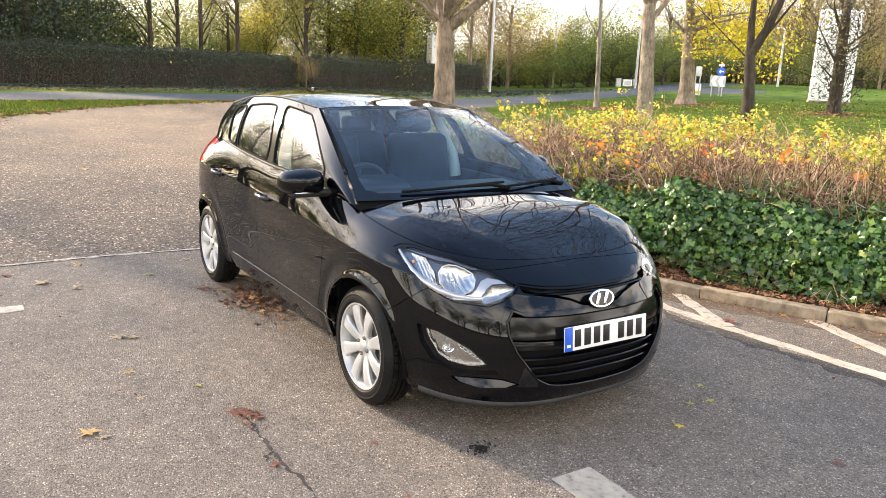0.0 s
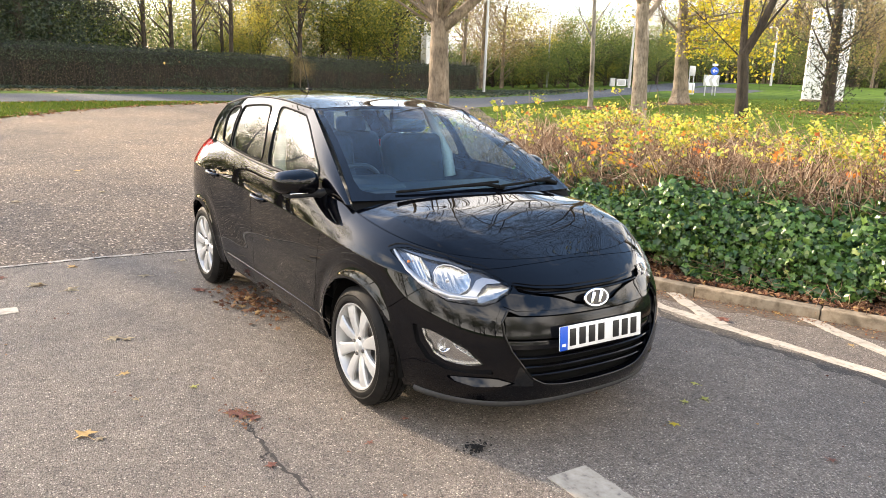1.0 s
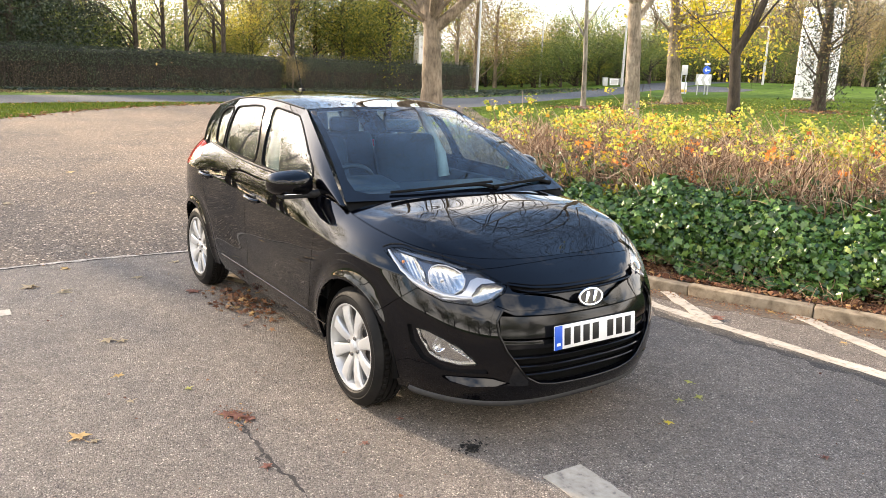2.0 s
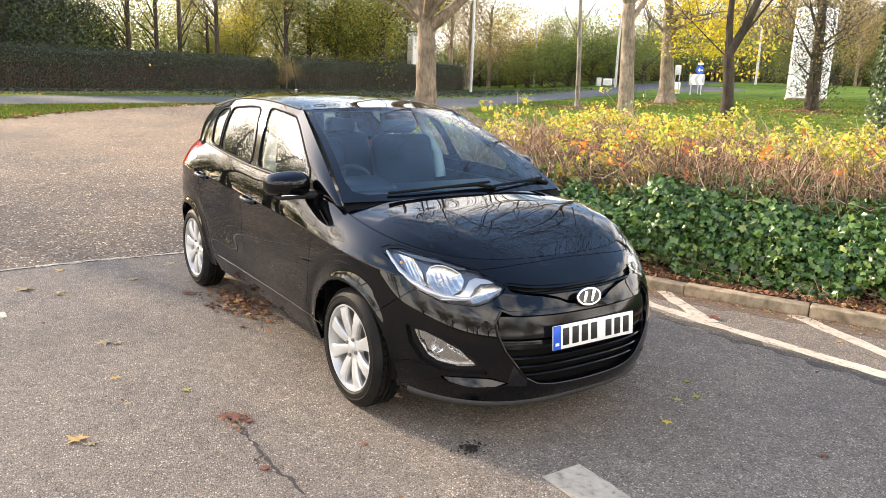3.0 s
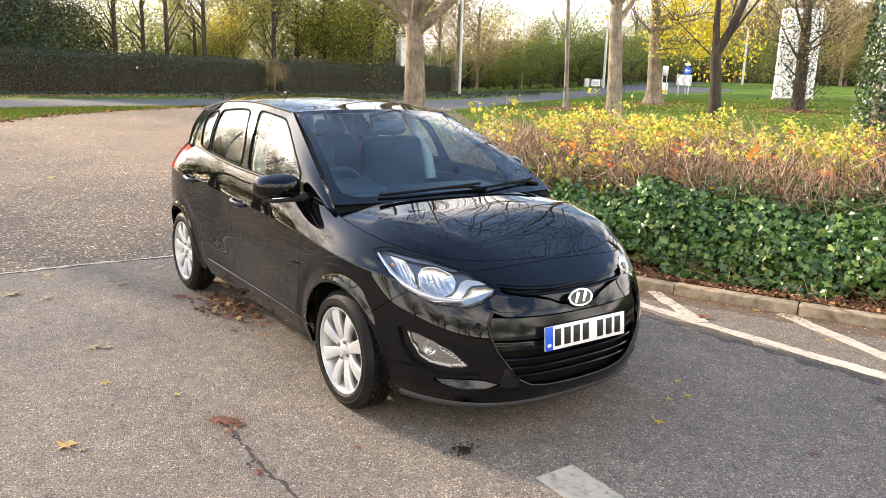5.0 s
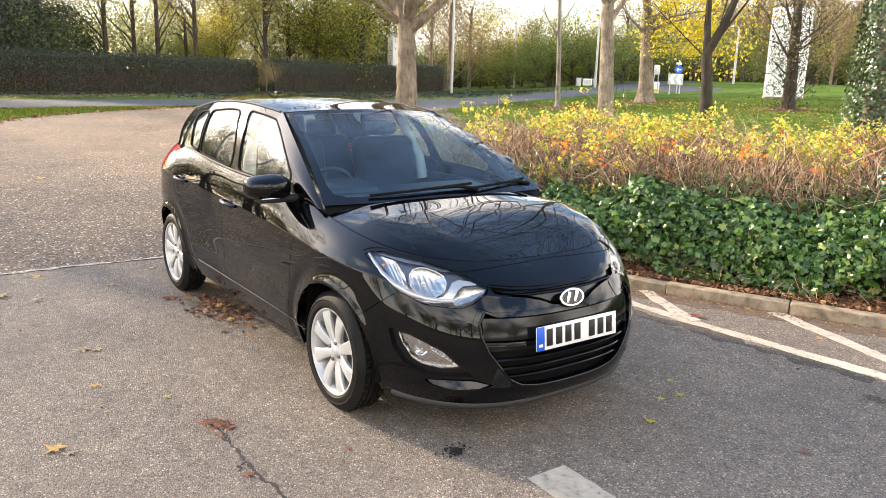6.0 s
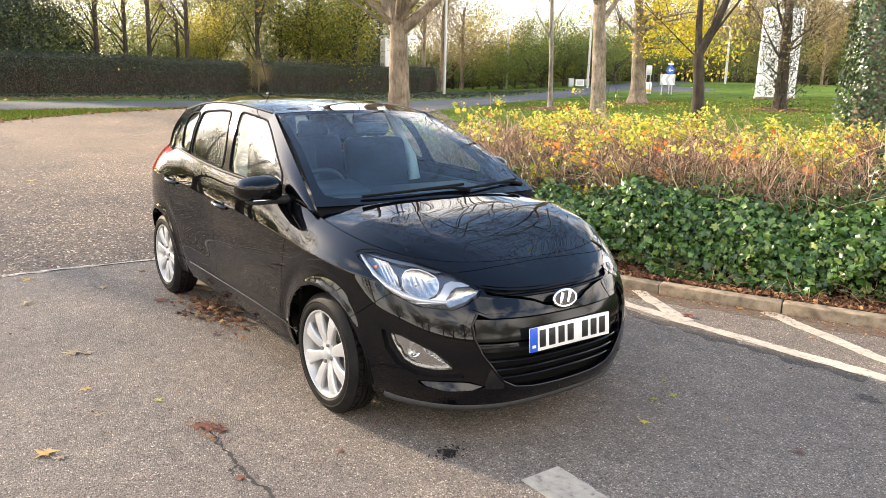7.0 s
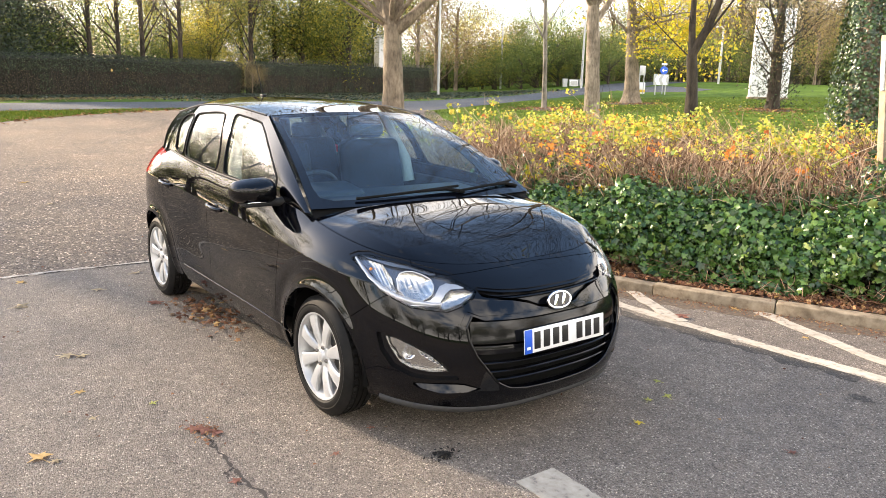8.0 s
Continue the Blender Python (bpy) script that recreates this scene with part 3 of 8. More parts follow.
def rail(k, s):
    """Point of rail k; s runs 0..1 over the front rounding, 1..2 over the flank, 2..3 over the rear rounding."""
    nose, wide, tail, pf, pr, heights = RAILS[k]
    s = np.asarray(s, float)
    a, c, r = np.clip(s, 0, 1) * math.pi / 2, np.clip(s - 1, 0, 1), np.clip(s - 2, 0, 1) * math.pi / 2
    flank = XF + (XR - XF) * c
    front = XF + (nose - XF) * np.maximum(np.cos(a), 0) ** (2 / pf)
    rear = XR + (tail - XR) * np.maximum(np.sin(r), 0) ** (2 / pr)
    x = np.where(s < 1, front, np.where(s < 2, flank, rear))
    w = smooth_interp(x, RIM_X, RIM_W) if k == 5 else wide
    if 0 < k < 5:   # gentle flares round the wheels
        w = w + 0.008 * np.exp(-((x - 1.2625) / 0.3) ** 2) + 0.010 * np.exp(-((x + 1.2625) / 0.3) ** 2)
    y = np.where(s < 1, np.maximum(np.sin(a), 0) ** (2 / pf), np.where(s < 2, 1.0, np.maximum(np.cos(r), 0) ** (2 / pr)))
    z = smooth_interp(x, KNOTS, heights)
    return np.stack([x, -w * y, z], -1)


def sculpt(p, s, v):
    """Rolled lips round the wheel arches and the hollow along the foot of the doors."""
    x, z = p[..., 0], p[..., 2]
    out = np.zeros(x.shape)
    for xc in (1.2625, -1.2625):
        d = np.hypot(x - xc, z - 0.30)
        out = out + 0.009 * np.exp(-((d - 0.358) / 0.020) ** 2) - 0.007 * np.exp(-((d - 0.432) / 0.040) ** 2)
    out = out * np.clip((s - 0.62) / 0.15, 0, 1) * np.clip((2.5 - s) / 0.2, 0, 1)
    along = np.clip((s - 1.02) / 0.18, 0, 1) * np.clip((1.86 - s) / 0.22, 0, 1)
    along = along * along * (3 - 2 * along)
    foot = 1.62 + 0.35 * np.clip((s - 1.35) / 0.5, 0, 1)          # the hollow climbs towards the rear
    out = out + along * (-0.008 * np.exp(-((v - foot - 0.35) / 0.42) ** 2))
    q = p.copy()
    q[..., 1] -= out
    return q


def skin(s, v):
    """Point of the right flank's surface: s as for rail(), v 0..5 from the lower lip up to the waist."""
    s, v = np.broadcast_arrays(np.asarray(s, float), np.asarray(v, float))
    rails = np.stack([rail(k, s) for k in range(6)], 0)
    lo = np.clip(v, 0, 4)
    k = np.clip(lo.astype(int), 0, 3)
    t = (lo - k)[..., None]
    pick = lambda j: np.take_along_axis(rails, np.clip(j, 0, 4)[None, ..., None].repeat(3, -1), 0)[0]
    p0, p1, p2, p3 = pick(k - 1), pick(k), pick(k + 1), pick(k + 2)
    body = 0.5 * (2 * p1 + (p2 - p0) * t + (2 * p0 - 5 * p1 + 4 * p2 - p3) * t ** 2 + (3 * p1 - p0 - 3 * p2 + p3) * t ** 3)
    u = np.clip(v - 4, 0, 1)[..., None]          # the shoulder above the crease, slightly rounded
    flat = rails[4] * (1 - u) + rails[5] * u
    bulge = np.where(s < 1.0, 0.007 + 0.007 * np.clip(s, 0, 1), 0.014)[..., None]
    out = np.stack([np.where(s < 1.2, 0.55, 0.0), np.full(s.shape, -0.6), np.full(s.shape, 0.7)], -1)
    out[..., 1] *= np.clip(s * 1.2, 0, 1)
    top = flat + out * bulge * np.sin(u * math.pi)
    return sculpt(np.where((v > 4)[..., None], top, body), s, v)


# Roof rail, screen and side glass: A-pillar foot to roof corner, then back along the roof.
RAIL_X = (0.14, -0.30, -0.90, -1.50)
RAIL_Y, RAIL_Z = (-0.560, -0.585, -0.580, -0.545), (1.412, 1.447, 1.432, 1.355)
PILLAR = ((1.040, -0.750, 0.975), (0.140, -0.560, 1.412))
SIDE_X0, SIDE_X1 = 0.985, -1.52     # foot of the side glass area, from front to rear
CORNER = 0.42                        # share of the upper edge that is A-pillar


def upper_edge(q):
    q = np.asarray(q, float)
    a = np.clip(q / CORNER, 0, 1)[..., None]
    pa = np.array(PILLAR[0]) * (1 - a) + np.array(PILLAR[1]) * a + np.array((0.0, -0.012, 0.028)) * np.sin(a * math.pi)
    x = RAIL_X[0] + (RAIL_X[-1] - RAIL_X[0]) * np.clip((q - CORNER) / (1 - CORNER), 0, 1)
    pr = np.stack([x, smooth_interp(x, RAIL_X, RAIL_Y), smooth_interp(x, RAIL_X, RAIL_Z)], -1)
    return np.where((q < CORNER)[..., None], pa, pr)


def waist_edge(q):
    x = SIDE_X0 + (SIDE_X1 - SIDE_X0) * np.asarray(q, float)
    s = np.where(x > XR, 1 + (XF - x) / (XF - XR), 2 + np.arcsin(np.clip((XR - x) / (XR - RAILS[5][2]), 0, 1) ** (RAILS[5][4] / 2)) / (math.pi / 2))
    return rail(5, s)


def side_glass(q, h):
    """Right side above the waist: q 0..1 front to rear, h 0..1 waist to roof rail."""
    q, h = np.broadcast_arrays(np.asarray(q, float), np.asarray(h, float))
    lo, hi, t = waist_edge(q), upper_edge(q), h[..., None]
    return lo * (1 - t) + hi * t + np.array((0.0, -0.022, 0.010)) * np.sin(t * math.pi)


def screen(u, t):
    """Windscreen: u 0..1 centre to right edge, t 0..1 bottom to top."""
    u, t = np.broadcast_arrays(np.clip(np.asarray(u, float), 0, 1), np.asarray(t, float))
    lo = np.stack([1.140 - 0.105 * u ** 2.4, -0.745 * u, 1.006 - 0.010 * u ** 2], -1)
    hi = np.stack([0.205 - 0.075 * u ** 2.4, -0.545 * u, 1.437 - 0.022 * u ** 2.4], -1)
    return lo * (1 - t)[..., None] + hi * t[..., None] + np.array((0.015, 0.0, 0.030)) * np.sin(t * math.pi)[..., None]


ROOF_X, ROOF_Z = (0.205, -0.25, -0.75, -1.2, -1.66), (1.437, 1.482, 1.492, 1.482, 1.425)


def roof(u, t):
    """Roof: u 0..1 centre to rail, t 0..1 front to rear."""
    u, t = np.broadcast_arrays(np.asarray(u, float), np.asarray(t, float))
    xc, xe = ROOF_X[0] + (ROOF_X[-1] - ROOF_X[0]) * t, RAIL_X[0] + (RAIL_X[-1] - RAIL_X[0]) * t
    zc, ze = smooth_interp(xc, ROOF_X, ROOF_Z), smooth_interp(xe, RAIL_X, RAIL_Z)
    ye = smooth_interp(xe, RAIL_X, RAIL_Y)
    return np.stack([xc + (xe - xc) * u ** 2.4, ye * u, zc + (ze - zc) * u ** 2.6], -1)


def bonnet(u, t):
    """Bonnet: u 0..1 centre to right edge, t 0..1 from the screen to the nose (blend of its four edges)."""
    u, t = np.broadcast_arrays(np.asarray(u, float), np.asarray(t, float))
    line = lambda f: np.stack([1.16 + (1.86 - 1.16) * f, 0 * f, smooth_interp(1.16 + 0.70 * f, (1.16, 1.45, 1.70, 1.86), (1.016, 0.950, 0.865, 0.790))], -1)
    corner = 0.5
    front = rail(5, u * corner)
    side = rail(5, 1 - t * (1 - corner))
    foot = rail(5, np.array(1.0))
    back = np.stack([1.16 - (1.16 - foot[0]) * u ** 2, foot[1] * u, 1.016 - (1.016 - foot[2]) * u ** 3.2], -1)
    U, T = u[..., None], t[..., None]
    c00, c01 = line(np.array(0.0)), line(np.array(1.0))
    c10, c11 = foot, rail(5, np.array(corner))
    flat = (1 - T) * back + T * front + (1 - U) * line(t) + U * side - ((1 - U) * (1 - T) * c00 + (1 - U) * T * c01 + U * (1 - T) * c10 + U * T * c11)
    rise = 0.060 * u ** 2 * (1 - u ** 2) * np.sin(np.clip(t, 0, 1) * math.pi)
    fold = np.interp(t, (0.0, 0.3, 0.7, 1.0), (0.90, 0.80, 0.53, 0.40))
    tent = np.where(u < fold, u / fold, np.clip((0.98 - u) / np.maximum(0.98 - fold, 0.05), 0, 1))
    tent = tent - 0.10 * np.exp(-((u - fold) / 0.025) ** 2)                     # the fold itself is slightly rounded
    brow = np.where(u < 0.89, np.clip((u - 0.62) / 0.27, 0, 1) ** 1.5, np.clip((1.0 - u) / 0.11, 0, 1))
    ends = np.clip(t / 0.22, 0, 1) * np.clip((1 - t) / 0.25, 0, 1)
    flat[..., 2] += rise + ends * (0.011 * tent + 0.013 * brow)
    return flat

# ---------------------------------------------------------------- the parked hatchback
car = thing("hatchback_car", None, "glossy black five-door hatchback parked on the tarmac", "car", kind="")


def find(surface, targets, a1, b1, pick, a0=0.0):
    """Parameters at which a surface passes nearest to each target, by the coordinates picked."""
    a, b = np.meshgrid(np.linspace(a0, a1, 400), np.linspace(0, b1, 250), indexing="ij")
    g = surface(a, b)[..., pick]
    out = []
    for t in targets:
        k = np.argmin(((g - np.array(t)) ** 2).sum(-1))
        out.append((a.flat[k], b.flat[k]))
    return out


def arch_outline(x, r):
    ring = [(x + r * math.cos(a), 0.30 + r * math.sin(a)) for a in np.linspace(-0.12, math.pi + 0.12, 40)]
    got = find(skin, ring, 2.6, 5.0, [0, 2], 0.4)
    return [(got[0][0] - 0.01, -0.4)] + got + [(got[-1][0], -0.4)]


ARCH_F, ARCH_R = arch_outline(1.2625, 0.350), arch_outline(-1.2625, 0.345)
HEADLAMP = [(0.773, 4.498), (0.745, 4.68), (0.699, 4.799), (0.525, 4.799), (0.344, 4.598), (0.254, 4.217), (0.324, 3.655), (0.381, 3.454), (0.515, 3.434), (0.605, 3.655), (0.659, 4.137)]
FOG = [(0.624, 2.45), (0.58, 2.45), (0.516, 2.31), (0.446, 2.11), (0.384, 1.72), (0.458, 1.65), (0.532, 1.68), (0.572, 1.80), (0.604, 2.13)]
POCKET = [(0.660, 2.52), (0.648, 2.03), (0.608, 1.64), (0.53, 1.46), (0.442, 1.47), (0.345, 1.52), (0.372, 1.76), (0.440, 2.18), (0.514, 2.39), (0.58, 2.53)]
SLOT = [(0.250, 4.235), (0.167, 4.157), (0.067, 4.116), (-0.02, 4.116), (-0.02, 3.46), (0.02, 3.46), (0.05, 3.52), (0.084, 3.70), (0.14, 3.88), (0.244, 4.076)]
MOUTH = [(-0.02, 3.26), (0.255, 3.25), (0.298, 3.38), (0.322, 3.05), (0.316, 2.66), (0.288, 2.23), (0.24, 1.76), (0.198, 1.38), (0.15, 1.14), (0.086, 1.03), (-0.02, 0.97)]
NOSE = [(0.318, 4.659), (0.154, 4.819), (-0.02, 4.91), (-0.02, 5.1), (0.50, 5.1), (0.50, 4.82), (0.344, 4.62)]
SCALLOP = [(0.53, 1.25), (0.478, 1.32), (0.42, 1.37), (0.356, 1.40), (0.32, 1.38), (0.26, 1.22), (0.308, 1.10), (0.41, 1.03), (0.492, 1.10)]
DOOR_F = [(1.105, 5.1), (1.077, 4.157), (1.094, 2.71), (1.125, 1.30), (1.15, 1.12), (1.555, 1.12), (1.560, 3.0), (1.572, 4.3), (1.575, 5.1)]
DOOR_R = [(1.575, 5.1), (1.572, 4.3), (1.560, 3.0), (1.555, 1.12), (1.79, 1.12), (1.835, 1.6), (1.895, 2.4), (1.945, 3.2), (1.97, 4.0), (1.98, 5.1)]
SILL = [(0.88, -0.1), (2.2, -0.1), (2.2, 1.12), (0.88, 1.12)]
FENDER = [(0.605, 3.655), (0.70, 3.11), (0.779, 2.59), (0.82, 2.30), (0.84, -0.1), (1.3, -0.1), (1.3, 5.1), (0.50, 5.1), (0.50, 4.7)]
TAIL_LAMP = [(2.03, 4.88), (2.01, 4.36), (2.07, 4.12), (2.20, 3.9), (2.42, 3.85), (2.45, 4.7), (2.25, 4.97)]
REAR_BUMPER = [(2.18, -0.1), (3.1, -0.1), (3.1, 2.55), (2.16, 2.55)]
TAILGATE = [(2.47, 2.55), (3.1, 2.55), (3.1, 5.1), (2.42, 5.1)]
QUARTER = [(1.5, -0.1), (3.1, -0.1), (3.1, 5.1), (1.5, 5.1)]

ss = np.concatenate([np.linspace(0, 1, NS_F)[:-1], np.linspace(1, 2, NS_S)[:-1], np.linspace(2, 3, NS_R)])
GA, GB = np.meshgrid(ss, np.linspace(0, 5, NV), indexing="ij")
cut = patchwork(skin, GA, GB, [("arch", ARCH_F), ("arch_r", ARCH_R), ("headlamp", HEADLAMP), ("fog", FOG), ("pocket", POCKET), ("slot", SLOT), ("mouth", MOUTH),
                               ("nose", NOSE), ("scallop", SCALLOP), ("tail_lamp", TAIL_LAMP), ("front_door", DOOR_F), ("rear_door", DOOR_R), ("sill", SILL), ("fender", FENDER),
                               ("rear_bumper", REAR_BUMPER), ("tailgate", TAILGATE), ("rear_quarter", QUARTER)], 1.6, 0.15, "front_bumper", 0.016)
cut = {k: (p, q[:, ::-1]) for k, (p, q) in cut.items()}
flip = np.array((1, -1, 1))


def panel(name, key, mat=PAINT, lip=0.014, label="", gap=0.0018, sides=(1, -1)):
    """One panel on each flank."""
    made = []
    p, q = compact(*cut[key])
    for side in sides:
        made.append(part(name, shell(p if side > 0 else p * flip, q if side > 0 else q[:, ::-1], gap, lip), mat, car, label, 35))
    return made


def centre_panel(name, key, mat=PAINT, lip=0.014, extra=(), label=""):
    """A panel that runs across the middle of the car, welded from both halves."""
    pts, quads = both_sides(*cut[key])
    for p, q in extra:
        p2, q2 = both_sides(p, q)
        quads = np.vstack([quads, q2 + len(pts)])
        pts = np.vstack([pts, p2])
    return part(name, shell(pts, quads, 0.0018, lip, weld=True), mat, car, label, 35)


panel("fender", "fender")
front_doors = panel("front_door", "front_door")
rear_doors = panel("rear_door", "rear_door")
panel("sill", "sill", lip=0.02)
panel("rear_quarter", "rear_quarter")
panel("tail_lamp", "tail_lamp", RED_LENS, 0.02, "red rear lamp lens")
centre_panel("front_bumper", "front_bumper", lip=0.03)
centre_panel("rear_bumper", "rear_bumper", lip=0.03)


def sheet(surface, na, nb, flipped, b0=0.0, b1=1.0):
    a, b = np.meshgrid(np.linspace(0, 1, na), np.linspace(b0, b1, nb), indexing="ij")
    ids = np.arange(na * nb).reshape(na, nb)
    q = np.stack([ids[:-1, :-1], ids[1:, :-1], ids[1:, 1:], ids[:-1, 1:]], -1).reshape(-1, 4)
    return surface(a, b).reshape(-1, 3), q[:, ::-1] if flipped else q


def sheet_part(name, surface, na, nb, flipped, mat, lip=0.01, label="", b0=0.0, b1=1.0, parent=car, drop=0.0):
    p, q = sheet(surface, na, nb, flipped, b0, b1)
    p, q = both_sides(p + np.array((0, 0, -drop)), q)
    return part(name, shell(p, q, 0.001, lip, weld=True), mat, parent, label, 40)


# bonnet, with its front lip from the body skin
centre_panel("bonnet", "nose", extra=[sheet(bonnet, 110, 90, False)], lip=0.012)
sheet_part("roof", roof, 50, 80, True, PAINT, 0.006)
WA, WB = np.meshgrid(np.linspace(0, 1, 60), np.linspace(0, 1, 60), indexing="ij")
front = patchwork(screen, WA, WB, [("glass", [(-0.1, 0.055), (0.82, 0.055), (0.915, 0.085), (0.94, 0.17), (0.945, 0.90), (0.925, 0.955), (-0.1, 0.955)])], 0.68, 0.95, "border", 0.03)
front = {k: both_sides(p, q[:, ::-1]) for k, (p, q) in front.items()}
ws = part("windscreen", shell(*front["glass"], 0.0, 0.0, weld=True), WINDSCREEN, car, "clear windscreen with a faint blue tint")
ws.visible_shadow = False
part("screen_border", shell(*front["border"], 0.0, 0.004, weld=True), SCREEN_BLACK, car, "black border of the windscreen")


def hatch(u, t):
    u, t = np.broadcast_arrays(np.asarray(u, float), np.asarray(t, float))
    u = np.clip(u, 0, 1)
    lo, hi = rail(5, 3 - u * 0.71), roof(u, np.ones_like(u))
    return lo * (1 - t)[..., None] + hi * t[..., None] + np.array((-0.03, 0, 0.01)) * np.sin(t * math.pi)[..., None]


HA, HB = np.meshgrid(np.linspace(0, 1, 50), np.linspace(0, 1, 30), indexing="ij")
rear = patchwork(hatch, HA, HB, [("rear_window", [(-0.1, 0.14), (0.80, 0.14), (0.86, 0.3), (0.84, 0.78), (0.78, 0.86), (-0.1, 0.86)])], 0.7, 0.35, "frame", 0.03)
pts, quads = both_sides(*cut["tailgate"])
p2, q2 = both_sides(*rear["frame"])
tailgate = part("tailgate", shell(np.vstack([pts, p2]), np.vstack([quads, q2 + len(pts)]), 0.0015, 0.012, weld=True), PAINT, car, "", 35)
rw = part("rear_window", shell(*both_sides(*rear["rear_window"]), 0.0, 0.0, weld=True), SIDE_GLASS, tailgate, "tinted rear window")
rw.visible_shadow = False

# sides above the waist: panes, black pillar, painted frame
PANE_F = [(0.547, 0.90), (0.449, 0.895), (0.36, 0.86), (0.285, 0.79), (0.215, 0.69), (0.160, 0.56), (0.138, 0.29), (0.165, 0.05), (0.204, 0.03), (0.421, 0.03), (0.449, 0.194)]
PANE_R = [(0.592, 0.863), (0.64, 0.865), (0.77, 0.80), (0.70, 0.04), (0.467, 0.04), (0.50, 0.32)]
PANE_Q = [(0.785, 0.79), (0.85, 0.80), (0.872, 0.66), (0.80, 0.06), (0.715, 0.05)]
B_POST = [(0.545, 0.90), (0.594, 0.90), (0.50, 0.32), (0.465, 0.0), (0.418, 0.0), (0.449, 0.194)]


def rounded(poly, r=0.045, sa=2.4, sb=0.4):
    """The outline with each corner turned by a short curve, r metres back along its sides."""
    out = []
    for k, (a, b) in enumerate(poly):
        ends = []
        for a1, b1 in (poly[k - 1], poly[(k + 1) % len(poly)]):
            f = min(0.45, r / max(math.hypot((a1 - a) * sa, (b1 - b) * sb), 1e-6))
            ends.append((a + (a1 - a) * f, b + (b1 - b) * f))
        (pa, pb), (qa, qb) = ends
        out += [((1 - f) ** 2 * pa + 2 * f * (1 - f) * a + f * f * qa, (1 - f) ** 2 * pb + 2 * f * (1 - f) * b + f * f * qb) for f in (0.0, 0.33, 0.67, 1.0)]
    return out


PANE_F, PANE_R, PANE_Q = (rounded(one) for one in (PANE_F, PANE_R, PANE_Q))
QA, QB = np.meshgrid(np.linspace(0, 1, 190), np.linspace(0, 1, 60), indexing="ij")
side = patchwork(side_glass, QA, QB, [("pane_f", PANE_F), ("pane_r", PANE_R), ("pane_q", PANE_Q), ("post", B_POST)], 2.4, 0.4, "frame", 0.012)
side = {k: (p, q[:, ::-1]) for k, (p, q) in side.items()}
for sgn, fd, rd in ((1, front_doors[0], rear_doors[0]), (-1, front_doors[1], rear_doors[1])):
    turn = (lambda p, q: (p, q)) if sgn > 0 else (lambda p, q: (p * flip, q[:, ::-1]))
    p, q = turn(*compact(*side["frame"]))
    part("window_frame", shell(p, q, 0.0, 0.008), PAINT, car, "", 35)
    p, q = turn(*compact(*side["post"]))
    part("door_pillar", shell(p, q, 0.0, 0.006), GLOSS_BLACK, car, "black door pillar", 35)
    for outline in (PANE_F, PANE_R, PANE_Q):      # black rubber round each pane
        ring = outline + outline[:2]
        line = []
        for (a0, b0), (a1, b1) in zip(ring, ring[1:]):
            line += [(a0 + (a1 - a0) * f, b0 + (b1 - b0) * f) for f in (0.0, 0.25, 0.5, 0.75)]
        pts = side_glass(np.array([a for a, b in line]), np.array([b for a, b in line]))
        part("window_seal", tube([(p[0], p[1] * (1 if sgn > 0 else -1), p[2]) for p in pts], 0.0060, 6), DARK, fd if outline is PANE_F else rd)
    for key, owner in (("pane_f", fd), ("pane_r", rd), ("pane_q", rd)):
        p, q = turn(*compact(*side[key]))
        ob = part("window_pane", shell(p + np.array((0, 0.006 * sgn, 0)), q, 0.0, 0.0), SIDE_GLASS, owner, "tinted side window pane")
        ob.visible_shadow = False

# dark rubber seal along the waist of the doors
for sgn in (1, -1):
    line = [Vector(p) for p in waist_edge(np.linspace(0.11, 0.83, 40))]
    part("waist_seal", tube([(p.x, (p.y - 0.003) * sgn, p.z + 0.004) for p in line], 0.007, 6), PLASTIC, car)
    edge = [Vector(p) for p in upper_edge(np.linspace(0.43, 1.0, 50))]
    part("roof_gutter", tube([(p.x, p.y * sgn, p.z + 0.001) for p in edge], 0.006, 6), PLASTIC, car)

# cowl under the screen
bm = bmesh.new()
uu = np.linspace(-1, 1, 41)
rows = []
for f in (0.0, 0.5, 1.0):
    row = []
    for u in uu:
        a, b = screen(abs(u), 0.05), bonnet(abs(u), 0.02)
        p = a * (1 - f) + b * f
        row.append(bm.verts.new((p[0], p[1] * (1 if u >= 0 else -1), p[2] - 0.012 - 0.012 * math.sin(f * math.pi))))
    rows.append(row)
for a, b in zip(rows, rows[1:]):
    for i in range(len(a) - 1):
        bm.faces.new((a[i], a[i + 1], b[i + 1], b[i]))
part("cowl_panel", bm, DARK, car, "matt black cowl below the windscreen")

# inner cabin shell, floor and wheel-arch liners
part("floor_pan", box((3.5, 1.36, 0.10), pose(0.05, 0, 0.27), 0.04), DARK, car)
part("engine_bay", box((0.80, 1.2, 0.40), pose(1.50, 0, 0.48), 0.05), DARK, car)
for x in (1.2625, -1.2625):
    for sgn in (1, -1):
        bm = bmesh.new()
        steps = 24
        rings = []
        for y in (0.795, 0.56):
            rings.append([bm.verts.new((x + 0.368 * math.cos(a), -sgn * y, 0.30 + 0.368 * math.sin(a))) for a in np.linspace(-0.12, math.pi + 0.12, steps)])
        for i in range(steps - 1):
            bm.faces.new((rings[0][i], rings[0][i + 1], rings[1][i + 1], rings[1][i]))
        bm.faces.new(rings[1])
        part("wheel_arch_liner", bm, DARK, car)


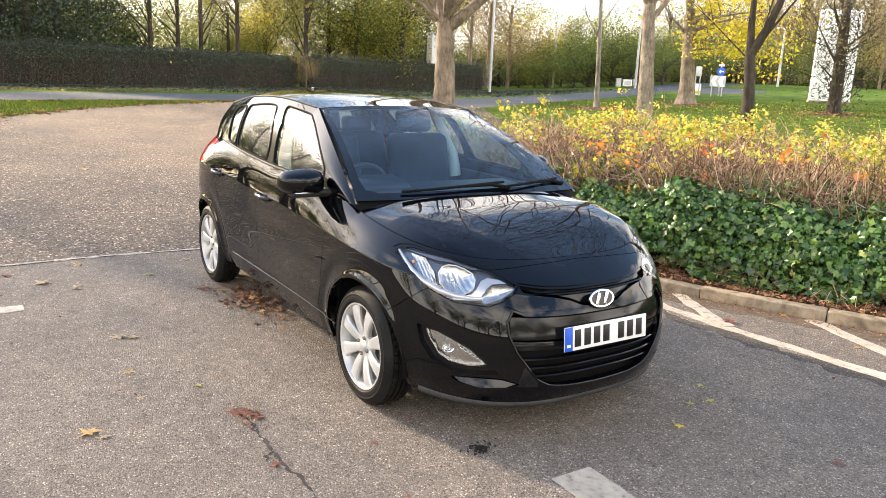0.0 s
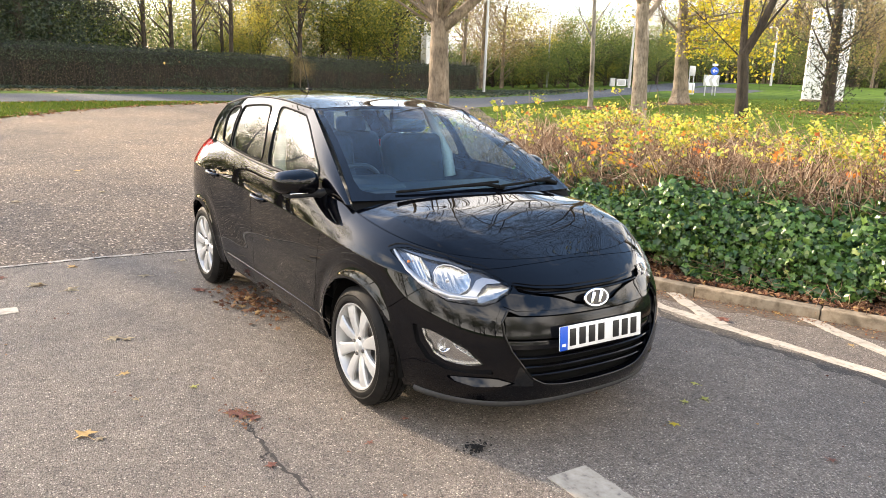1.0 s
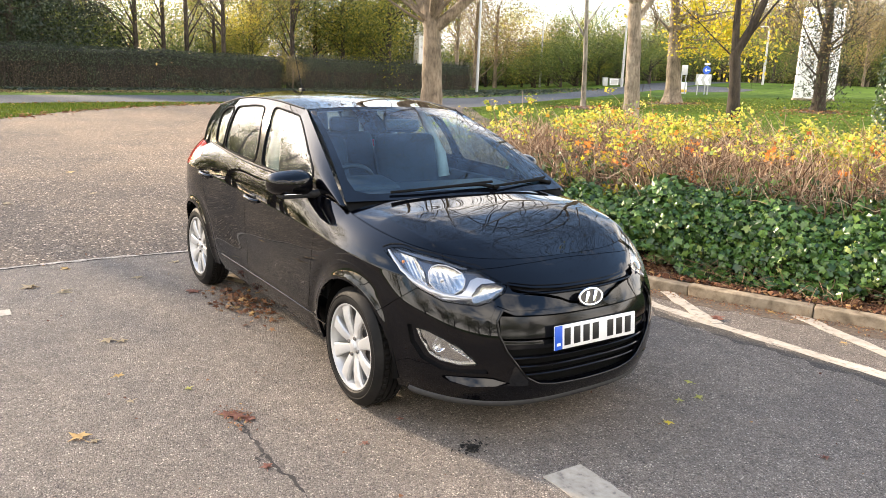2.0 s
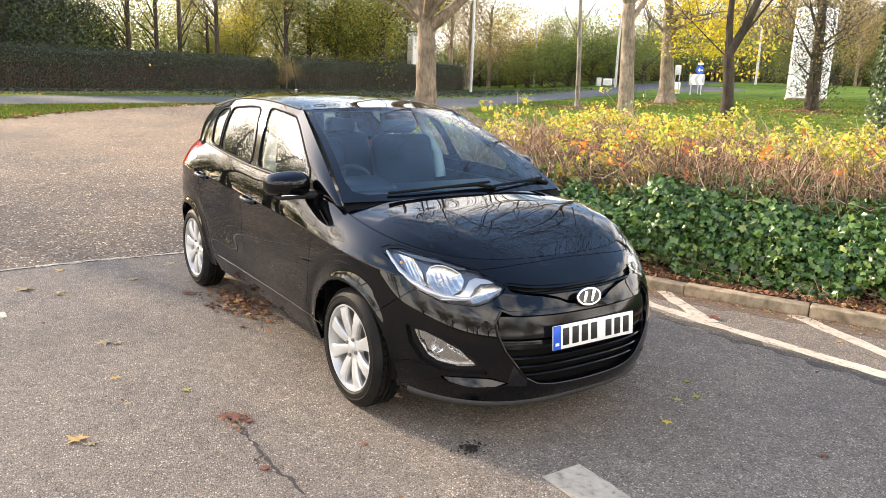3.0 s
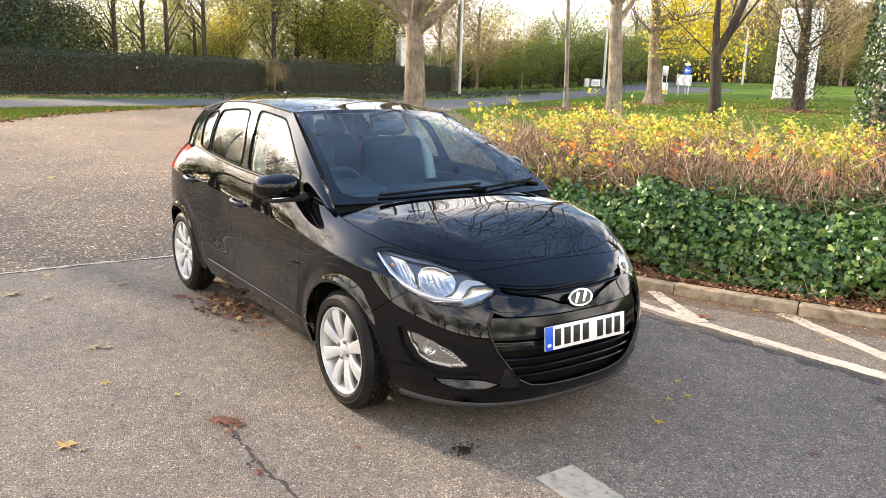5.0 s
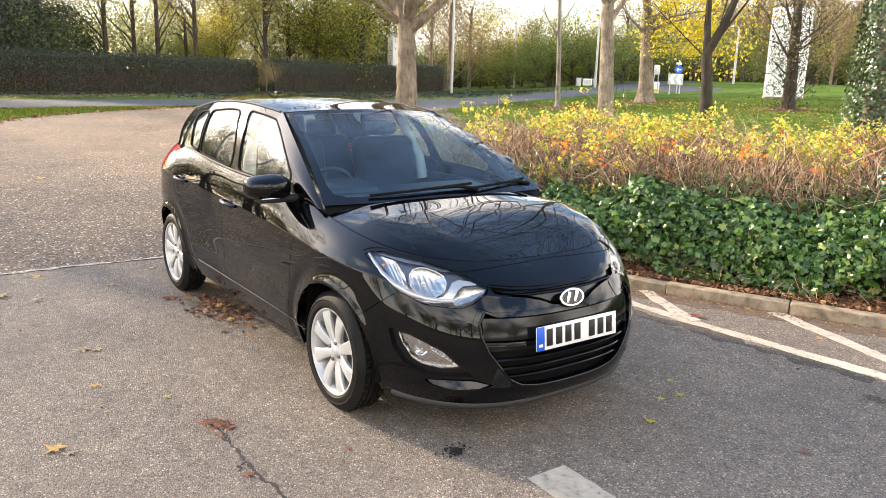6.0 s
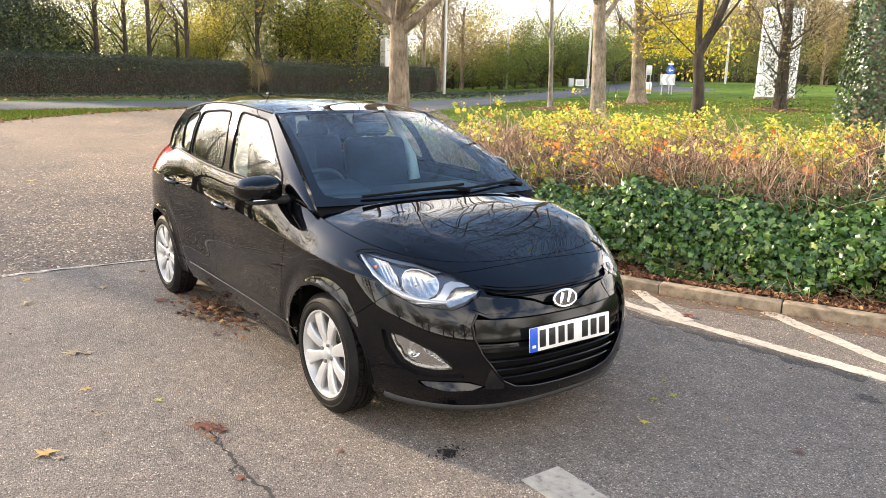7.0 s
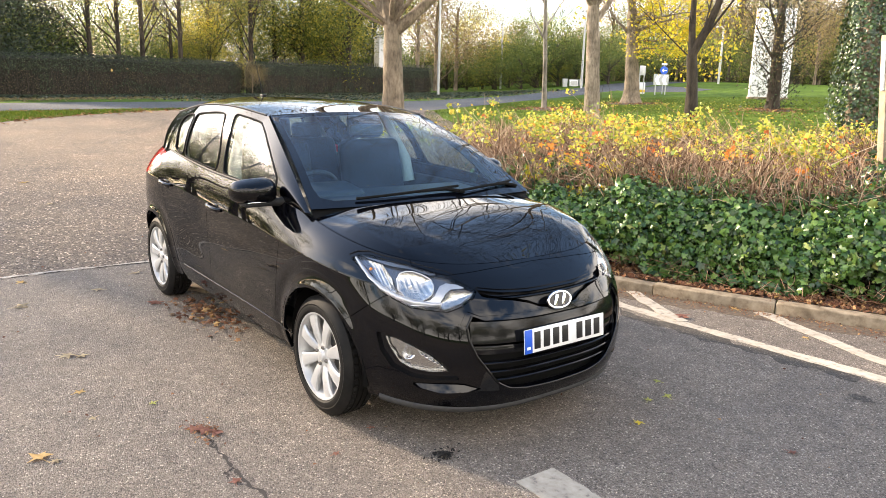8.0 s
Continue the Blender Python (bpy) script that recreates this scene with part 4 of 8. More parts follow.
# ---- wheels
def build_wheel():
    """Alloy wheel with its tyre; local z points outwards, the hub face near z = 0.07."""
    wheel = new("wheel")
    wheel.parent = car
    bm = bmesh.new()
    R, W = 0.302, 0.090
    prof = [(0.217, -W + 0.012), (0.225, -W), (0.245, -W - 0.004), (0.270, -W + 0.004), (0.290, -W + 0.018), (R - 0.002, -W + 0.032)]
    for k in range(4):        # tread ribs with grooves
        z0 = -W + 0.034 + k * 0.0288
        prof += [(R, z0 + 0.002), (R, z0 + 0.0215), (R - 0.008, z0 + 0.0225), (R - 0.008, z0 + 0.0275)]
    prof += [(R - 0.002, W - 0.030), (0.290, W - 0.017), (0.270, W - 0.003), (0.262, W + 0.001), (0.256, W - 0.001), (0.242, W + 0.003), (0.230, W + 0.001), (0.226, W - 0.003), (0.219, W - 0.006), (0.214, W - 0.014)]
    lathe(bm, prof, steps=144)
    for v in bm.verts:        # cross grooves through the shoulder ribs
        rad = math.hypot(v.co.x, v.co.y)
        if rad > R - 0.0015 and abs(v.co.z) > 0.03 and round(math.atan2(v.co.y, v.co.x) / (2 * math.pi / 144)) % 3 == 0:
            v.co.x, v.co.y = v.co.x * (1 - 0.010 / rad), v.co.y * (1 - 0.010 / rad)
    part("tyre", bm, RUBBER, wheel, "black road tyre", 30)
    bm = bmesh.new()
    lathe(bm, [(0.215, -W + 0.010), (0.198, -W + 0.016), (0.190, -0.03), (0.194, 0.03), (0.203, W - 0.022), (0.2095, W - 0.014), (0.2115, W - 0.006), (0.219, W - 0.0045), (0.2205, W - 0.010)], steps=96)
    part("rim", bm, ALLOY, wheel, "silver alloy rim", 30)
    for k in range(8):
        bm = bmesh.new()
        a = 2 * math.pi * (k + 0.5) / 8
        m = pose(0, 0, 0, 0, 0, math.degrees(a))
        sec = []
        for r, half, z, deep in ((0.046, 0.0185, W - 0.030, 0.030), (0.074, 0.0230, W - 0.022, 0.026), (0.115, 0.0275, W - 0.014, 0.024), (0.165, 0.0330, W - 0.011, 0.022), (0.195, 0.0390, W - 0.013, 0.022), (0.208, 0.0500, W - 0.017, 0.022)):
            ring = [(r, -half * 0.78, z), (r, -half * 0.25, z + 0.002), (r, half * 0.25, z + 0.002), (r, half * 0.78, z), (r, half, z - 0.008), (r, half * 0.9, z - deep), (r, -half * 0.9, z - deep), (r, -half, z - 0.008)]
            sec.append([bm.verts.new(m @ Vector(c)) for c in ring])
        for p, q in zip(sec, sec[1:]):
            for i in range(8):
                j = (i + 1) % 8
                bm.faces.new((p[i], q[i], q[j], p[j]))
        bm.faces.new(sec[-1])
        bmesh.ops.recalc_face_normals(bm, faces=bm.faces[:])
        part("spoke", bm, ALLOY, wheel, "", 22)
    bm = bmesh.new()
    lathe(bm, [(0.0005, W - 0.016), (0.022, W - 0.016), (0.028, W - 0.020), (0.034, W - 0.027), (0.060, W - 0.027), (0.070, W - 0.031), (0.074, W - 0.055)], steps=48)
    part("hub", bm, ALLOY, wheel, "", 40)
    bm = bmesh.new()
    lathe(bm, [(0.0005, W - 0.0125), (0.016, W - 0.013), (0.024, W - 0.0155), (0.026, W - 0.019)], steps=40)
    part("hub_cap", bm, ALLOY, wheel, "silver centre cap")
    for k in range(4):
        a = math.pi / 4 + k * math.pi / 2 + 0.5
        bm = bmesh.new()
        lathe(bm, [(0.0005, W - 0.016), (0.008, W - 0.016), (0.0100, W - 0.019), (0.0104, W - 0.040)], pose(0.050 * math.cos(a), 0.046 * math.sin(a), 0), 6)
        part("wheel_nut", bm, STEEL, wheel)
    bm = bmesh.new()
    lathe(bm, [(0.04, 0.0), (0.135, 0.0), (0.137, -0.004), (0.137, -0.018), (0.04, -0.018)], steps=48)
    part("brake_disc", bm, STEEL, wheel)
    part("brake_backing", tube([(0, 0, -0.05), (0, 0, -0.06)], 0.17, 40), DARK, wheel)
    return wheel


first = build_wheel()
first.matrix_world = pose(1.2625, -0.745, 0.302, 90, 0, 0)
for x, sgn, spin in ((-1.2625, 1, 17), (1.2625, -1, 31), (-1.2625, -1, 8)):
    m = pose(x, -0.745 * sgn, 0.302, 90 if sgn > 0 else -90, 0, 0) @ pose(0, 0, 0, 0, 0, spin)
    copy_thing(first, m)

# ---- lamps


def lamp_point(s, v, deep):
    """A point behind the skin by that depth, towards the car's middle and rear."""
    p = skin(np.array(s), np.array(v))
    return p + deep * np.array((-0.85, 0.45, -0.1))


def facing(sgn, s, v, deep, way=(0.93, -0.28, 0.0)):
    p = lamp_point(s, v, deep)
    d = Vector((way[0], way[1] * sgn, way[2]))
    return Matrix.Translation((p[0], p[1] * sgn, p[2])) @ d.to_track_quat("Z", "Y").to_matrix().to_4x4()


LAMP_GREY = material("lamp_smoked_grey", (0.16, 0.17, 0.19), 0.2, 0.6)
MAIN_BOWL = [(0.560, 4.27), (0.548, 4.47), (0.522, 4.57), (0.490, 4.60), (0.452, 4.55), (0.420, 4.44), (0.414, 4.28), (0.422, 4.10), (0.440, 3.88), (0.466, 3.70), (0.500, 3.66), (0.532, 3.76), (0.552, 3.98)]
SWOOSH = [(0.391, 4.277), (0.361, 4.378), (0.318, 4.357), (0.294, 4.277), (0.351, 4.217), (0.378, 4.076), (0.408, 3.655), (0.438, 3.574), (0.515, 3.49), (0.482, 3.614), (0.435, 3.775), (0.411, 4.076)]
INDICATOR = [(0.351, 4.197), (0.294, 4.217), (0.268, 4.157), (0.314, 3.795), (0.338, 3.594), (0.395, 3.50), (0.408, 3.655), (0.378, 4.056)]
CORNER_BOWL = [(0.70, 4.60), (0.629, 4.60), (0.582, 4.297), (0.559, 3.876), (0.579, 3.70), (0.615, 3.92), (0.655, 4.20)]
UPPER_BLADE = [(0.73, 4.66), (0.60, 4.74), (0.50, 4.74), (0.38, 4.60), (0.42, 4.55), (0.50, 4.66), (0.58, 4.62)]


def fine_outline(poly, n=6):
    ring = poly + poly[:1]
    return [(a + (c - a) * f, b + (d - b) * f) for (a, b), (c, d) in zip(ring, ring[1:]) for f in np.arange(n) / n]


def set_back(line, deep, sgn):
    p = skin(np.array([a for a, b in line]), np.array([b for a, b in line])) + deep * np.array((-0.85, 0.45, -0.1))
    return p * np.array((1, sgn, 1))


def rim_line(poly, deep, sgn):
    return [tuple(p) for p in set_back(fine_outline(poly) + poly[:1], deep, sgn)]


def dish(poly, rim, bottom, sgn):
    """A hollow reflector behind the lens: rings that sink towards the middle."""
    line = np.array(fine_outline(poly))
    mid = line.mean(0)
    bm = bmesh.new()
    rings = []
    for f in (1.0, 0.94, 0.8, 0.6, 0.35, 0.08):
        pts = set_back([tuple(q) for q in mid + (line - mid) * f], rim + (bottom - rim) * (1 - f ** 3), sgn)
        rings.append([bm.verts.new(p) for p in pts])
    n = len(line)
    for a, b in zip(rings, rings[1:]):
        for i in range(n):
            bm.faces.new((a[i], a[(i + 1) % n], b[(i + 1) % n], b[i]))
    bm.faces.new(rings[-1])
    bmesh.ops.recalc_face_normals(bm, faces=bm.faces[:])
    return bm


def plate_between(poly, deep, sgn):
    """A moulded plate of any outline that follows the lens, 4 mm thick."""
    bm = bmesh.new()
    line = fine_outline(poly, 4)
    a, b = ([bm.verts.new(p) for p in set_back(line, d, sgn)] for d in (deep, deep + 0.004))
    n = len(line)
    for i in range(n):
        bm.faces.new((a[i], a[(i + 1) % n], b[(i + 1) % n], b[i]))
    bmesh.ops.triangulate(bm, faces=[bm.faces.new(a), bm.faces.new(b[::-1])])
    bmesh.ops.recalc_face_normals(bm, faces=bm.faces[:])
    return bm


for sgn in (1, -1):
    lamp = new("headlamp")
    lamp.parent = car
    tagged(lamp, "clear headlamp with chrome reflectors")
    p, q = compact(*cut["headlamp"])
    if sgn < 0:
        p, q = p * flip, q[:, ::-1]
    ob = part("lens", shell(p, q, 0.002, 0.004), LENS, lamp, "clear lamp lens")
    ob.visible_shadow = False
    back = p + np.array((-0.034, 0.018 * sgn, -0.004))
    c = back.mean(0)
    part("housing", shell(c + (back - c) * 0.985, q, 0.0, -0.030), GREY_TRIM, lamp, "grey lamp housing")
    edge_line = [skin(np.array(a_), np.array(b_)) for a_, b_ in ((0.752, 4.52), (0.715, 4.34), (0.668, 4.10), (0.618, 3.80), (0.56, 3.62), (0.50, 3.56), (0.44, 3.58), (0.40, 3.62))]
    part("bezel", tube([(p_[0] - 0.012, (p_[1] + 0.008) * sgn, p_[2] + 0.004) for p_ in edge_line], [0.005, 0.009, 0.012, 0.013, 0.013, 0.012, 0.010, 0.008], 10), SILVER, lamp, "bright silver bezel")
    part("upper_blade", plate_between(UPPER_BLADE, 0.016, sgn), LAMP_GREY, lamp, "grey upper lamp blade")
    part("corner_panel", dish(CORNER_BOWL, 0.014, 0.030, sgn), FLUTED, lamp, "fluted chrome corner panel")
    part("reflector_bowl", dish(MAIN_BOWL, 0.010, 0.034, sgn), FACETED, lamp, "fluted chrome main reflector")
    part("bowl_rim", tube(rim_line(MAIN_BOWL, 0.010, sgn), 0.0028, 6), SILVER, lamp)
    bm = bmesh.new()
    lathe(bm, [(0.0005, 0.010), (0.006, 0.007), (0.007, -0.012)], facing(sgn, 0.505, 4.15, 0.026), 16)
    part("bulb", bm, REFLECTOR, lamp)
    part("indicator_surround", plate_between(SWOOSH, 0.008, sgn), SILVER, lamp, "white-silver indicator surround")
    part("indicator_bowl", dish(INDICATOR, 0.010, 0.032, sgn), FACETED, lamp, "fluted indicator reflector")
    bm = bmesh.new()
    bmesh.ops.create_uvsphere(bm, u_segments=12, v_segments=8, radius=0.008, matrix=facing(sgn, 0.672, 4.36, 0.020))
    part("indicator_bulb", bm, AMBER, lamp, "amber bulb")
    # fog lamps
    fog = new("fog_lamp")
    fog.parent = car
    tagged(fog, "clear front fog lamp")
    p, q = compact(*cut["fog"])
    if sgn < 0:
        p, q = p * flip, q[:, ::-1]
    pp, pq = compact(*cut["pocket"])
    if sgn < 0:
        pp, pq = pp * flip, pq[:, ::-1]
    part("fog_lamp_pocket", shell(pp + np.array((-0.020, 0.011 * sgn, 0.0)), pq, 0.0, -0.004), GLOSS_BLACK, car, "recessed black pocket round the fog lamp")
    ob = part("lens", shell(p + np.array((-0.010, 0.006 * sgn, 0)), q, 0.001, 0.012), LENS, fog, "clear fog lamp lens")
    ob.visible_shadow = False
    back = p + np.array((-0.036, 0.018 * sgn, 0))
    c = back.mean(0)
    part("housing", shell(c + (back - c) * 0.97, q, 0.0, -0.012), FACETED, fog, "bright fog lamp reflector")
    bm = bmesh.new()
    lathe(bm, [(0.004, -0.02), (0.022, -0.012), (0.030, 0.006), (0.034, 0.008)], facing(sgn, 0.535, 2.15, 0.03), 24)
    part("reflector_bowl", bm, REFLECTOR, fog)
    for k in range(6):
        f = k / 5
        s_, v_ = 0.49 - 0.075 * f, 2.18 - 0.30 * f
        part("lamp_flute", box((0.010, 0.006, 0.065 - 0.035 * f), facing(sgn, s_, v_, 0.020), 0.002), REFLECTOR, fog)
    # scallop under the fog lamp, a dished panel
    p, q = compact(*cut["scallop"])
    if sgn < 0:
        p, q = p * flip, q[:, ::-1]
    rise_ = (p[:, 2:3] - p[:, 2].min()) / (p[:, 2].max() - p[:, 2].min())      # a ledge that faces up
    part("chin_scallop", shell(p + rise_ * np.array((-0.030, 0.016 * sgn, 0.0)), q, -0.002, 0.004), PAINT, car)

# ---- grille mouth, slot, badge and plate
p, q = both_sides(*cut["mouth"])
part("grille_backing", shell(p + np.array((-0.055, 0, 0)), q, 0.0, -0.05, weld=True), DARK, car)


def band(v0, v1, reach, deep, thick, n=48):
    """A bar across the mouth that follows the bumper's curve."""
    bm = bmesh.new()
    sec = []
    for s in np.linspace(-reach, reach, n):
        sg = 1 if s >= 0 else -1
        a, b = skin(np.array(abs(s)), np.array(v0)), skin(np.array(abs(s)), np.array(v1))
        mk = lambda p, dx: bm.verts.new((p[0] - dx, p[1] * sg, p[2]))
        sec.append([mk(a, deep + 0.004), mk(0.7 * a + 0.3 * b, deep), mk(0.3 * a + 0.7 * b, deep), mk(b, deep + 0.004), mk(b, deep + thick), mk(a, deep + thick)])
    for p, q in zip(sec, sec[1:]):
        for i in range(6):
            bm.faces.new((p[i], p[(i + 1) % 6], q[(i + 1) % 6], q[i]))
    bm.faces.new(sec[0]), bm.faces.new(sec[-1][::-1])
    bmesh.ops.recalc_face_normals(bm, faces=bm.faces[:])
    return bm


part("grille_beam", band(2.55, 3.20, 0.305, 0.008, 0.04), GLOSS_BLACK, car, "gloss black plate carrier")
part("grille_beam", band(2.22, 2.46, 0.300, 0.020, 0.03), GLOSS_BLACK, car)
for v, reach in ((1.95, 0.262), (1.68, 0.232), (1.42, 0.200)):
    part("grille_slat", band(v - 0.030, v + 0.040, reach, 0.014, 0.03), GLOSS_BLACK, car, "gloss black grille slat")
# moulded rim of the mouth
rim_path = [(0.298, 3.38), (0.322, 3.05), (0.316, 2.66), (0.288, 2.23), (0.24, 1.76), (0.198, 1.38), (0.15, 1.14), (0.086, 1.03), (0.0, 0.98)]
fine = []
for (a, b), (c, d) in zip(rim_path, rim_path[1:]):
    fine += [(a + (c - a) * f, b + (d - b) * f) for f in np.linspace(0, 1, 8)[:-1]]
fine.append(rim_path[-1])
half = [skin(np.array(a), np.array(b)) for a, b in fine]
full = [(p[0] + 0.001, p[1], p[2]) for p in half] + [(p[0] + 0.001, -p[1], p[2]) for p in half[-2::-1]]
part("grille_rim", tube(full, 0.0065, 10), PAINT, car, "gloss black grille surround")
p, q = both_sides(*cut["slot"])
part("nose_slot", shell(p + np.array((-0.022, 0, 0)), q, 0.0, -0.02, weld=True), GLOSS_BLACK, car, "black slot below the bonnet")
part("slot_bar", band(3.98, 4.03, 0.22, 0.004, 0.02), PAINT, car)

badge = new("badge")
badge.parent = car
tagged(badge, "oval chrome badge")
bp = Matrix.Translation((2.066, 0.0, 0.668)) @ Vector((0.95, 0, 0.31)).to_track_quat("Z", "Y").to_matrix().to_4x4()
bm = bmesh.new()
rings = []
steps = 48
for rx, ry, z in ((0.078, 0.043, 0.0), (0.078, 0.043, 0.007), (0.075, 0.040, 0.010), (0.068, 0.034, 0.010), (0.066, 0.032, 0.006)):
    rings.append([bm.verts.new(bp @ Vector((rx * math.cos(a), ry * math.sin(a), z))) for a in (2 * math.pi * i / steps for i in range(steps))])
for a, b in zip(rings, rings[1:]):
    for i in range(steps):
        bm.faces.new((a[i], a[(i + 1) % steps], b[(i + 1) % steps], b[i]))
bm.faces.new(rings[-1])
part("badge_ring", bm, CHROME, badge)
bm = bmesh.new()
bm.faces.new([bm.verts.new(bp @ Vector((0.066 * math.cos(a), 0.0325 * math.sin(a), 0.0065))) for a in (2 * math.pi * i / steps for i in range(steps))])
part("badge_field", bm, GLOSS_BLACK, badge)
for off in (-0.024, 0.024):
    part("badge_bar", box((0.020, 0.056, 0.005), bp @ pose(off, 0, 0.0085, 0, 0, -24), 0.002), CHROME, badge)

plate = new("number_plate")
plate.parent = car
tagged(plate, "white number plate with a blue end band")
pm = Matrix.Translation((2.122, 0.0, 0.520)) @ Vector((0.995, 0, 0.10)).to_track_quat("Z", "Y").to_matrix().to_4x4()
part("plate_board", box((0.520, 0.111, 0.006), pm, 0.004), WHITE_PLATE, plate)
part("plate_band", box((0.046, 0.109, 0.002), pm @ pose(-0.236, 0, 0.0036), 0.0005), PLATE_BLUE, plate, "blue end band")
part("band_mark", box((0.022, 0.013, 0.001), pm @ pose(-0.236, -0.030, 0.0052)), WHITE_PLATE, plate)
for k, off in enumerate((-0.182, -0.123, -0.064, -0.005, 0.090, 0.149, 0.208)):
    part("plate_bar", box((0.040 if k else 0.038, 0.079, 0.0012), pm @ pose(off, 0, 0.0042), 0.0004), PLATE_BLACK, plate)
# tow-eye cover and lower lip of the bumper
lipline = [skin(np.array(abs(s)), np.array(0.06)) * np.array((1, 1 if s >= 0 else -1, 1)) for s in np.linspace(-0.66, 0.66, 60)]
part("lower_lip", tube([(p[0] - 0.012, p[1] * 0.99, p[2] + 0.007) for p in lipline], 0.024, 10), LIP_GREY, car, "matt grey lower lip")

# ---- mirrors, handles, wipers, aerial
for sgn in (1, -1):
    mirror = new("door_mirror")
    mirror.parent = car
    tagged(mirror, "black door mirror")
    mc = Vector((0.683, -0.898, 1.048)) if sgn > 0 else Vector((0.51, 0.865, 1.072))
    bm = bmesh.new()
    bmesh.ops.create_uvsphere(bm, u_segments=40, v_segments=24, radius=1.0)
    for v in bm.verts:      # a rounded box, flat to the rear
        x, y, z = v.co
        k = (abs(x) ** 3.2 + abs(y) ** 3.2 + abs(z) ** 3.2) ** (-1 / 3.2)
        x, y, z = x * k, y * k, z * k
        x = x * 0.085 if x > 0 else x * 0.030
        taper = 1 - 0.22 * (-y * 0.5 + 0.5) - 0.25 * max(x, 0) / 0.085
        v.co = mc + Vector((x - 0.05 * (y * -1 > 0) * abs(y) ** 2, y * 0.116 * sgn, z * 0.080 * taper))
    part("mirror_cap", bm, PAINT, mirror, "", 60)
    part("mirror_glass", box((0.006, 0.185, 0.105), Matrix.Translation(mc + Vector((-0.031, 0, 0.0))), 0.002), CHROME, mirror, "mirror glass")
    part("mirror_base", box((0.100, 0.160, 0.022), Matrix.Translation(mc + Vector((0.012, 0.012 * sgn, -0.062))), 0.010, 3), PLASTIC, mirror, "matt black mirror underside")
    part("repeater", box((0.010, 0.100, 0.006), Matrix.Translation(mc + Vector((0.062, -0.010 * sgn, -0.048))), 0.002), REFLECTOR, mirror, "clear repeater lamp")
    part("mirror_arm", tube([mc + Vector((0.03, 0.06 * sgn, -0.05)), mc + Vector((0.05, 0.12 * sgn, -0.055)), mc + Vector((0.06, 0.175 * sgn, -0.045))], [0.026, 0.024, 0.034], 10), PLASTIC, mirror)
    p, q = compact(*cut["front_door"])
    for s_, owner in ((1.505, front_doors), (1.926, rear_doors)):
        door = owner[0] if sgn > 0 else owner[1]
        h = [skin(np.array(s_ + ds), np.array(3.93)) for ds in (-0.052, -0.038, -0.015, 0.015, 0.035, 0.046)]
        out = (0.002, 0.022, 0.030, 0.030, 0.020, 0.0)
        ob = part("door_handle", tube([(a[0], (a[1] - o) * sgn, a[2]) for a, o in zip(h, out)], [0.010, 0.013, 0.013, 0.013, 0.012, 0.010], 10), PAINT, door)
        cup = skin(np.array(s_), np.array(3.90))
        ob = part("handle_cup", box((0.105, 0.012, 0.058), pose(cup[0], (cup[1] + 0.002) * sgn, cup[2] - 0.004), 0.005), GLOSS_BLACK, door)
# rubbing line along the door bottoms
for sgn in (1, -1):
    line = [skin(np.array(s), np.array(1.10)) for s in np.linspace(1.02, 1.80, 30)]
    part("sill_edge", tube([(p[0], (p[1] - 0.003) * sgn, p[2]) for p in line], 0.0045, 8), GLOSS_BLACK, car)
for y0, y1, t0 in ((0.16, -0.50, 0.040), (0.64, 0.14, 0.045)):
    path = []
    for f in np.linspace(0, 1, 14):
        y = y0 + (y1 - y0) * f
        p = screen(abs(y) / 0.66, t0 + 0.045 * (1 - f))
        path.append((p[0] + 0.016, y, p[2] + 0.016))
    wiper = part("wiper_blade", tube(path, 0.0075, 6), DARK, car, "black wiper blade")
    part("wiper_arm", tube([path[7], (path[2][0] + 0.010, path[2][1], path[2][2] - 0.006), (path[0][0] + 0.03, path[0][1] + 0.02, path[0][2] - 0.030)], [0.006, 0.009, 0.012], 8), DARK, wiper)
aerial = part("aerial_base", box((0.06, 0.035, 0.02), pose(-1.19, 0, 1.492), 0.008), PLASTIC, car)
part("aerial_mast", tube([(-1.19, 0, 1.50), (-1.30, 0.0, 1.70), (-1.37, 0.0, 1.86)], [0.004, 0.0025, 0.002], 6), PLASTIC, aerial)

# ---- cabin
sheet_part("headliner", roof, 20, 24, False, PALE_TRIM, 0.0, "pale grey headlining", 0.03, 0.97, car, 0.035)


for sgn in (1, -1):
    part("side_trim", box((1.25, 0.02, 0.46), pose(-0.98, 0.685 * sgn, 0.80), 0.008), CABIN, car, "dark inner side trim")


def seat(x, y):
    s = new("front_seat")
    s.parent = car
    tagged(s, "dark cloth front seat")
    part("cushion", box((0.50, 0.50, 0.16), pose(x + 0.22, y, 0.62, 0, -8, 0), 0.06, 4), CLOTH, s)
    part("backrest", box((0.14, 0.48, 0.62), pose(x - 0.10, y, 0.93, 0, -16, 0), 0.065, 4), CLOTH, s)
    part("headrest", box((0.10, 0.27, 0.17), pose(x - 0.225, y, 1.315, 0, -12, 0), 0.045, 4), CLOTH, s)
    for d in (-0.06, 0.06):
        part("headrest_post", tube([(x - 0.18, y + d, 1.17), (x - 0.215, y + d, 1.30)], 0.006, 8), CHROME, s)


